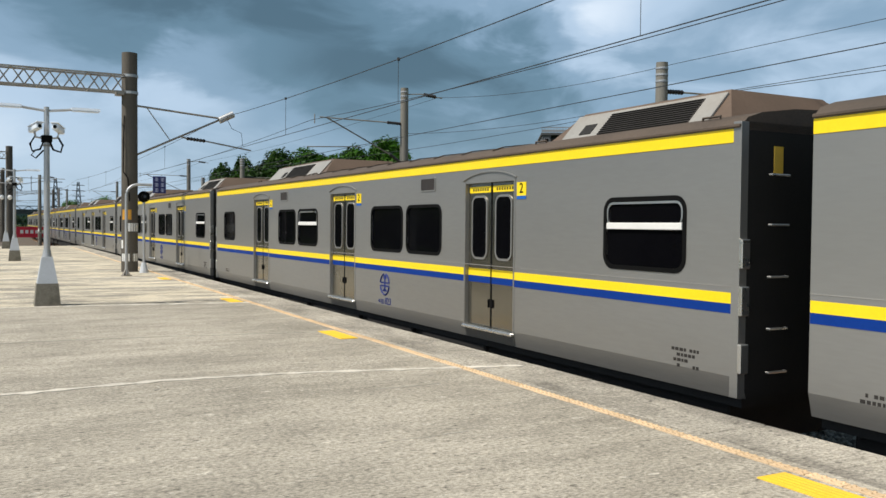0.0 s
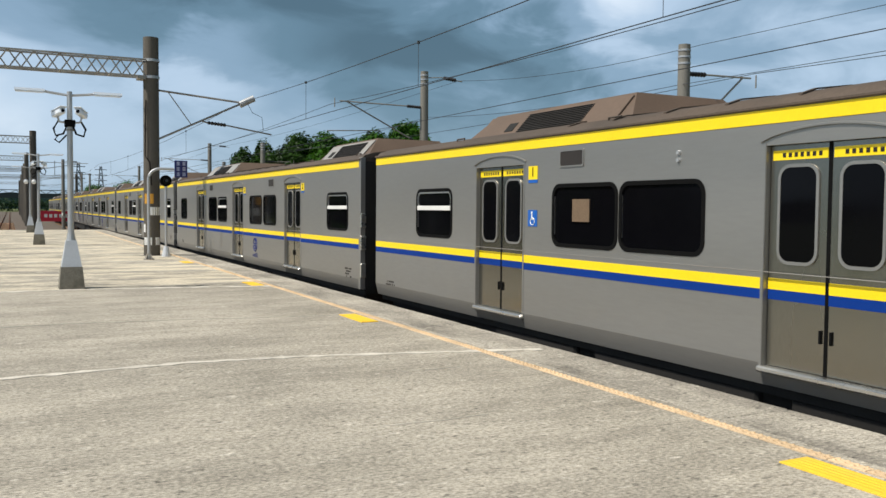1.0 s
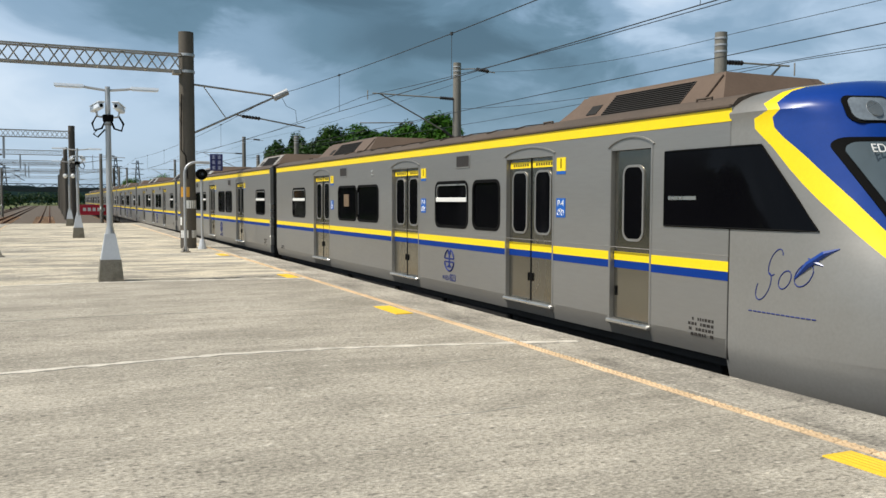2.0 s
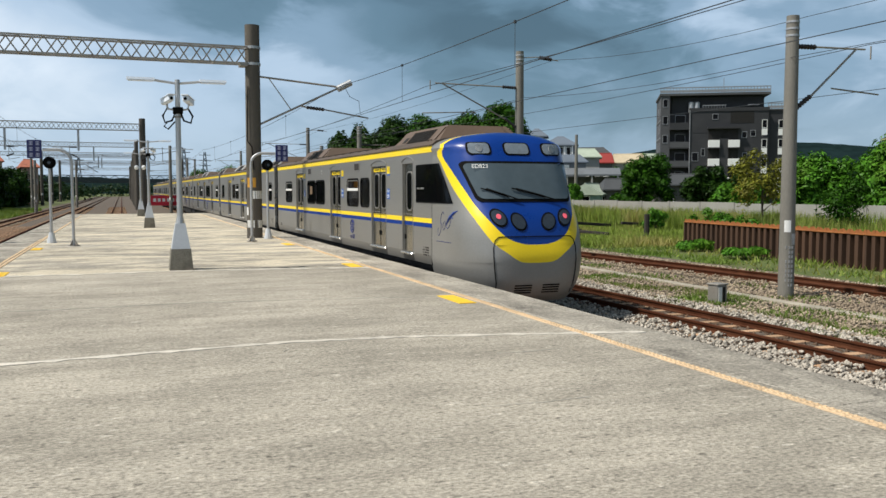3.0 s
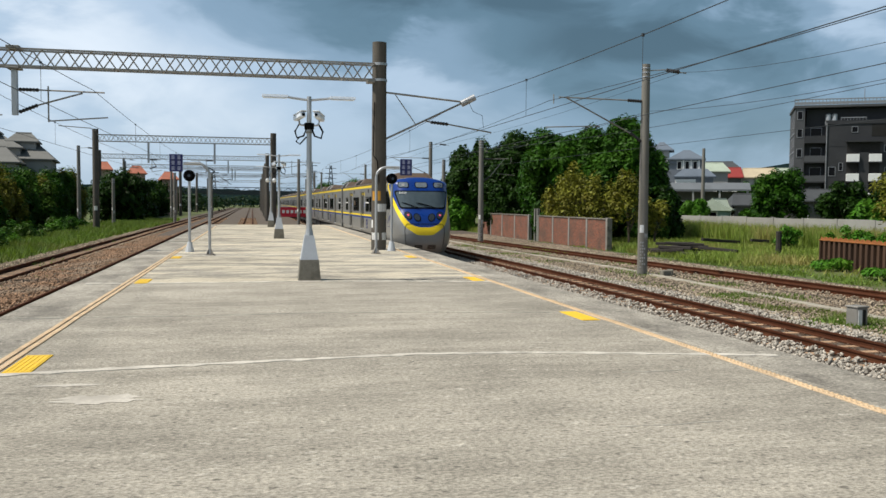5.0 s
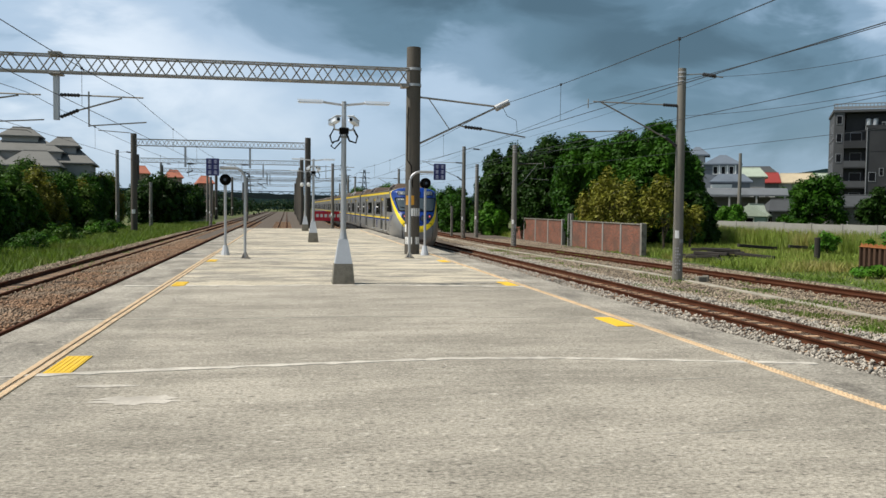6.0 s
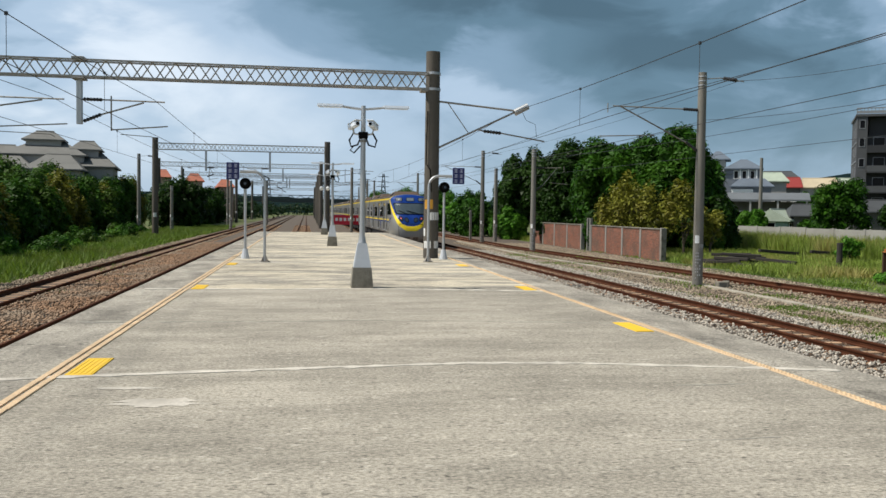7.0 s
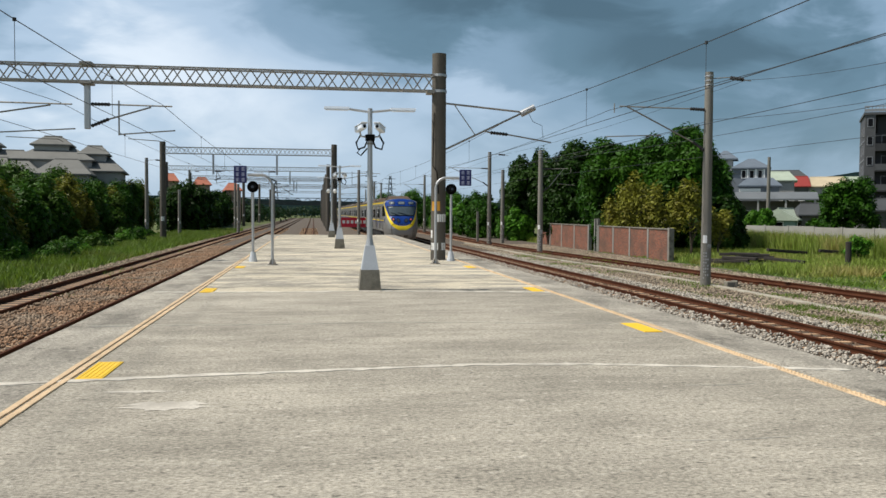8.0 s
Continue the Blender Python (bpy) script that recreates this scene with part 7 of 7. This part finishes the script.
def pylon(x, y, h):
    p = thing("power_pylon", "distant grey lattice power pylon", "pylon", "power pylons", at=pose(x, y, -1.1))
    b = Build()
    w = h * 0.09
    for sx in (-1, 1):
        for sy in (-1, 1):
            b.tube([(sx * w, sy * w, 0), (sx * w * 0.2, sy * w * 0.2, h)], 0.16, 4)
    for k in range(8):
        z0, z1 = h * k / 8, h * (k + 1) / 8
        a, c = w * (1 - 0.8 * k / 8), w * (1 - 0.8 * (k + 1) / 8)
        for sy in (-1, 1):
            b.tube([(-a, sy * a, z0), (c, sy * c, z1)], 0.1, 4)
            b.tube([(a, sy * a, z0), (-c, sy * c, z1)], 0.1, 4)
    part("tower", b, M["far_grey"], p)
    for z in (0.68, 0.8, 0.92):
        part("cross_arm", Build().box(-h * 0.13, h * 0.13, -0.15, 0.15, h * z, h * z + 0.3), M["far_grey"], p)


def hills():
    """A low wooded ridge far off, one sheet with a leafy crest."""
    rng = random.Random(8)
    for name, r, a0, a1, h, seed in (("far_hill", 640, 22, 75, 50, 3), ("far_hill", 760, -60, 20, 20, 5)):
        n, v, f = 120, [], []
        for k in range(n + 1):
            a = radians(a0 + (a1 - a0) * k / n)
            t = k / n
            top = h * (0.42 + 0.35 * math.sin(t * 5.2 + seed) ** 2 + 0.22 * t) + 2.2 * noise.noise(Vector((t * 40, seed, 0))) + 1.4 * noise.noise(Vector((t * 130, seed, 1)))
            for q, z in ((r, -1.2), (r + 60, top * 0.6), (r + 130, top), (r + 260, -1.2)):
                v.append((q * math.sin(a), q * math.cos(a), z))
        for k in range(n):
            for j in range(3):
                f.append((4 * k + j, 4 * k + 4 + j, 4 * k + 5 + j, 4 * k + 1 + j))
        solid(name, Build().add(v, f), M["far_wood"], "far dark wooded ridge under the clouds", "hill", "far hills", kind="structure", smooth=True)


M["banner"] = mat("banner_red", (0.55, 0.02, 0.045), 0.7, 0, 0.1, 3, 30, 0.05)
M["tower"] = mat("tower_render", (0.027, 0.028, 0.032), 0.8, 0, 0.15, 0.3, 10, 0.1, (0.045, 0.046, 0.05), 0.6)
M["tower_mid"] = mat("tower_side", (0.075, 0.077, 0.083), 0.8, 0, 0.15, 0.3, 10, 0.1, (0.05, 0.051, 0.055), 0.6)
M["tower_pale"] = mat("tower_trim", (0.26, 0.27, 0.29), 0.6, 0.2, 0.1, 0.5, 10, 0.05)
M["render_pale"] = mat("render_pale", (0.34, 0.34, 0.33), 0.85, 0, 0.12, 0.3, 8, 0.1, (0.24, 0.24, 0.22), 0.5)
M["render_blue"] = mat("render_blue", (0.17, 0.19, 0.22), 0.85, 0, 0.12, 0.3, 8, 0.1, (0.11, 0.12, 0.14), 0.5)
M["render_dark"] = mat("render_dark", (0.10, 0.10, 0.095), 0.85, 0, 0.2, 0.3, 8, 0.1)
M["render_green"] = mat("render_green", (0.20, 0.30, 0.28), 0.8, 0, 0.1, 0.5, 8, 0.1)
M["render_brown"] = mat("render_brown", (0.36, 0.26, 0.21), 0.85, 0, 0.15, 0.3, 8, 0.1)
for key, col in (("roof_slate", (0.12, 0.15, 0.19)), ("roof_grey", (0.14, 0.155, 0.17)), ("roof_green", (0.36, 0.42, 0.34)), ("roof_dark", (0.06, 0.065, 0.07)), ("roof_red", (0.26, 0.03, 0.025)), ("roof_cream", (0.50, 0.42, 0.29)), ("roof_villa", (0.16, 0.16, 0.15)), ("roof_orange", (0.36, 0.12, 0.07))):
    M[key] = mat(key, col, 0.75, 0, 0.15, 0.6, 6, 0.2, tuple(0.65 * q for q in col), 0.5)
M["far_grey"] = mat("far_grey", (0.035, 0.045, 0.052), 0.9, 0, 0.1, 0.2, 3, 0)
M["far_wood"] = mat("far_wood", (0.010, 0.020, 0.021), 0.95, 0, 0.5, 0.02, 0.12, 0.3)
M["far_wood"].node_tree.nodes["Principled BSDF"].inputs["Specular IOR Level"].default_value = 0.0

solid("utility_pole", Build().tube([(45.5, 82, -1.1), (45.5, 82, 7.6)], [0.22, 0.15], 10), M["pole"], "grey concrete utility pole among the houses", "utility pole")
brick_wall()
sheet_piles()
far_wall()
clutter()
buildings()
far_bridge()
for x, y, h in ((27, 420, 22), (45, 520, 25), (-20, 460, 19), (10, 600, 27)):
    pylon(x, y, h)
hills()


# ---- trees, bushes, grass ----
def greenery():
    big = "broad dark green leafy tree beyond the brick wall"
    tree(27.8, 64, -0.6, 8.6, 4.0, 5.0, M["leaf_mid"], big, 26000, 0.2, 11, lumps=60, trunk=0.35)
    tree(24.4, 67, -0.6, 7.9, 3.7, 5.5, M["leaf_mid"], big, 24000, 0.2, 12, lumps=56, trunk=0.3)
    tree(26.2, 80, -0.6, 9.2, 5.0, 6.0, M["leaf_dark"], big, 24000, 0.22, 13, lumps=56, trunk=0.35)
    tree(31.0, 67, -0.9, 7.2, 2.9, 4.0, M["leaf_mid"], big, 18000, 0.2, 14, lumps=44, trunk=0.3)
    tree(22.3, 88, -0.8, 8.3, 3.2, 6.0, M["leaf_dark"], big, 14000, 0.22, 15, lumps=40, trunk=0.3)
    dense = "dense dark undergrowth behind the brick wall"
    for k, (x, y, h, r) in enumerate(((24.0, 66.0, 4.2, 3.0), (26.0, 61.5, 4.0, 2.8), (28.4, 59.0, 3.6, 2.6), (22.8, 76.0, 3.6, 2.8), (29.8, 60.5, 3.0, 2.2))):
        tree(x, y, -2.2, h, r, r, M["leaf_dark"], dense, 11000, 0.19, 46 + k, "bush", "undergrowth", 30, 0.12)
    yl = "yellowing leafy shrub behind the brick wall"
    for k, (x, y, h, r) in enumerate(((22.6, 61.2, 4.3, 1.6), (22.7, 58.4, 4.5, 1.7), (23.2, 55.6, 3.5, 1.4), (24.4, 53.6, 3.9, 1.3), (26.2, 53.4, 2.4, 1.0), (22.8, 63.8, 2.4, 1.0))):
        tree(x, y, -0.7, h, r, r * 1.25, M["leaf_yellow"], yl, int(1500 * r), 0.15, 21 + k, "shrub", "shrubs", 16, 0.08)
    tree(21.3, 63.2, -1.0, 1.3, 0.7, 0.9, M["leaf_mid"], "climbing weeds in a gap of the brick wall", 1500, 0.14, 25, "bush", "bushes", 8, 0.06)
    for k, (x, y, h, r) in enumerate(((20.8, 87, 2.8, 2.4), (19.0, 96, 3.2, 2.6), (20.0, 106, 4.5, 3.0), (18.5, 118, 4.6, 3.2), (19.5, 132, 5.4, 3.6), (17.5, 150, 5.6, 4.0), (18.5, 172, 6.4, 4.5), (17.0, 200, 6.8, 5.0))):
        tree(x, y, -2.4, h, r, r * 1.3, M["leaf_mid" if k % 3 else "leaf_bright"], "green leafy thicket beside the siding", 6000, 0.2, 60 + k, "bush", "trackside thicket", 28, 0.1)
    # mid-distance trees before the houses
    for k, (x, y, h, r, m) in enumerate(((49.0, 73.6, 5.2, 3.2, "leaf_mid"), (52.5, 69.0, 4.0, 2.8, "leaf_dark"), (47.6, 76.0, 1.6, 1.4, "leaf_mid"), (56.0, 68.0, 3.6, 2.6, "leaf_dark"), (43.5, 80.0, 2.4, 1.8, "leaf_bright"), (46.0, 100.0, 4.2, 2.6, "leaf_mid"), (66.0, 106.0, 5.2, 2.2, "leaf_mid"))):
        tree(x, y, -0.6, h, r, r, M[m], "round green garden tree before the houses", 7000, 0.18, 80 + k, lumps=30, trunk=0.14)
    tree(35.4, 41.3, 0.2, 3.9, 1.9, 1.9, M["leaf_yellow"], "thin young tree with yellow-green leaves", 2600, 0.13, 91, lumps=14, trunk=0.07)
    tree(37.5, 37.5, -1.6, 2.6, 1.4, 1.6, M["leaf_mid"], "thin young tree with green leaves", 2600, 0.13, 92, lumps=16, trunk=0.07)
    for k, (x, y, h, r) in enumerate(((47.8, 50.0, 4.4, 3.6), (50.0, 44.0, 5.8, 4.4), (52.0, 37.0, 6.8, 4.8), (49.0, 30.0, 6.2, 4.4), (57.0, 48.0, 7.2, 4.8), (46.5, 57.0, 2.6, 2.6), (58.0, 39.0, 8.0, 5.0))):
        tree(x, y, -2.2, h, r, r, M["leaf_bright"], "bright green overgrown bank of shrubs", 12000, 0.2, 100 + k, "bush", "overgrown bank", 34, 0.12)
    for k, (x, y, h, r) in enumerate(((31.5, 46.5, 0.5, 1.0), (28.8, 37.0, 0.9, 0.9), (29.2, 35.2, 0.4, 0.8), (24.3, 33.0, -0.55, 1.2), (23.6, 28.5, -0.6, 1.1), (30.0, 40.0, 0.3, 0.7), (36.0, 52.0, 0.4, 1.1))):
        tree(x, y, -1.05, h, r, r, M["leaf_bright"], "low green weed bush in the field", 1100, 0.12, 120 + k, "bush", "weeds", 8, 0.03)
    # the bank on the other side
    rng = random.Random(3)
    for k in range(19):
        y = 32 + 4.6 * k
        x = -17.6 - 0.055 * (y - 40) - rng.uniform(0, 1.6)
        h = 3.6 + 0.022 * (y - 34) + rng.uniform(-0.4, 0.5)
        m = ("leaf_bank", "leaf_yellow", "leaf_mid", "leaf_bank")[k % 4]
        tree(x, y, -2.7, h, 3.0, 3.4, M[m], "dense overgrown shrub on the railway bank", 9000, 0.15, 140 + k, "bush", "shrubs on the bank", 32, 0.1)
    for k in range(9):
        y = 44 + 7.5 * k
        tree(-22.5 - 0.04 * y, y, -1.0, 5.0 + 0.012 * y, 3.8, 4.6, M["leaf_bank"], "dense overgrown shrub on the railway bank", 6000, 0.19, 170 + k, "bush", "shrubs on the bank", 28, 0.1)
    for k in range(24):
        y = 22 + 3.1 * k
        x = -13.6 - 0.045 * (y - 40) - rng.uniform(0, 1.8)
        tree(x, y, -1.6, -0.35 + rng.uniform(0, 0.7), rng.uniform(0.9, 1.5), 1.6, M[("leaf_mid", "leaf_bank", "leaf_bright")[k % 3]], "low tangled weeds at the foot of the bank", 1500, 0.11, 210 + k, "bush", "weeds on the bank", 9, 0.02)
    for k in range(13):
        y = 118 + 8 * k
        tree(-15.5 - 0.025 * y + rng.uniform(-2, 2), y, -2.8, 4.8 + rng.uniform(0, 1.8), 4.4, 5.0, M["leaf_dark"], "dark green trees along the far tracks", 6000, 0.26, 190 + k, "bush", "far trackside trees", 28, 0.1)
    # far tree line, uncountable
    rng = np.random.default_rng(6)
    c, r = [], []
    for k in range(26):
        c.append((-60 + 4.4 * k, 445 + rng.uniform(0, 30), 0.8))
        r.append((5, 6, rng.uniform(3.0, 5.2)))
    for k in range(190):
        a = radians(rng.uniform(-50, 66))
        d = rng.uniform(210, 330)
        x, y = d * math.sin(a), d * math.cos(a)
        if -12 < x < 16:
            continue
        h = rng.uniform(2.6, 5.0)
        c.append((x, y, h * 0.4 - 1))
        r.append((rng.uniform(4, 9), rng.uniform(4, 9), h))
    tagged(new("far_woods", cloud_mesh("far_woods", M["leaf_far"], *leaves(c, r, 60000, 0.75, 7))), "far belt of dark green trees", "woods", kind="stuff")
    blades("field_grass", M["grass"], "tall mixed green and straw-coloured field grass", 21.2, 42, 14, 92, 150000, 0.5, 1, lambda x, y: 0.35 + 0.65 * patchy(0.22, 0.45, 2)(x, y) if y > 36 or x > 22.2 + (y - 5) * 0.1225 else 0.10, 1.2, 0.4, 0.036)
    blades("tall_grass", M["grass"], "tall straw-coloured grass before the boundary wall", 33.0, 41.6, 30, 94, 52000, 1.4, 11, lambda x, y: 0.3 + 0.7 * patchy(0.3, 0.5, 3)(x, y), 1.0, 0.2, 0.05)
    blades("bank_grass", M["grass_green"], "lush green grass along the railway bank", -17.5, -10.4, 16, 130, 80000, 0.5, 2, lambda x, y: 0.4 + 0.6 * patchy(0.35, 0.5, 4)(x, y), 1.3, 0.45, 0.045)
    blades("weeds_between_tracks", M["grass_green"], "patches of green weeds between the tracks", 12.2, 17.0, 6, 60, 44000, 0.18, 3, patchy(0.5, 0.10, 6), 1.1, 0.5, 0.03)
    blades("verge_grass", M["grass_green"], "strip of short green grass beside the cable trough", 13.1, 14.7, 3, 24, 24000, 0.16, 13, patchy(0.6, 0.42, 5), 1.0, 0.5, 0.022)
    blades("weeds_by_siding", M["grass_green"], "green weeds along the far siding", 19.3, 24.5, 8, 60, 26000, 0.2, 5, patchy(0.4, 0.12, 8), 1.1, 0.6, 0.025)
    blades("weeds_by_left_track", M["grass_green"], "thin weeds in the ballast by the track", -10.6, -7.2, 28, 70, 5000, 0.18, 4, patchy(0.5, -0.05, 9), 1.1, 0.5, 0.03)


M["grass_green"] = mat("green_grass", (0.125, 0.20, 0.028), 0.75, 0, 0.3, 0.15, 3, 0.0, (0.15, 0.17, 0.04), 0.7, island=0.35)
thin(M["grass_green"], 0.25)
thin(M["grass"], 0.25)
greenery()


# ---- the many small pieces ----
tactile_lines(PLATFORM)
track("track_1", line_r1, -60, 400, 40, "rusty railway track on concrete sleepers beside the platform")
track("track_2", line_r2, -60, 400, 90, "rusty railway track with concrete sleepers in pale ballast")
track("track_3", line_r3, -60, 400, 90, "dark rusty siding track beyond the catenary poles")
track("track_4", line_l1, -60, 400, 20, "railway track close beside the platform edge")
track("track_6", lambda y: -0.6 - 0.004 * (min(y, 200) - 68), 70, 400, 70, "rusty railway track beginning beyond the platform")
track("track_5", line_l2, -60, 400, 90, "dark rusty railway track before the overgrown bank")
stones("ballast_pale", M["stone_pale"], "pale grey crushed stone ballast beside the track", 6.2, 13.0, 5, 60, 56000, 0.04, near_rail, 1, 1.7)
stones("ballast_old", M["stone_old"], "dusty brown old ballast between the tracks", 12.6, 20.0, 10, 75, 46000, 0.04, near_rail, 2, 1.4)
stones("ballast_rust", M["stone_rust"], "rust-stained ballast beside the platform", -8.4, -5.3, 8, 70, 26000, 0.045, near_rail, 3, 1.6)
stones("ballast_left", M["stone_old"], "grey ballast under the track", -10.6, -7.9, 14, 90, 18000, 0.045, near_rail, 4, 1.5)
stones("ballast_between_rails", M["stone_dark"], "rust-brown ballast between the rails", 6.8, 19.4, 4, 60, 90000, 0.04, between_rails, 7, 1.6)
motions()
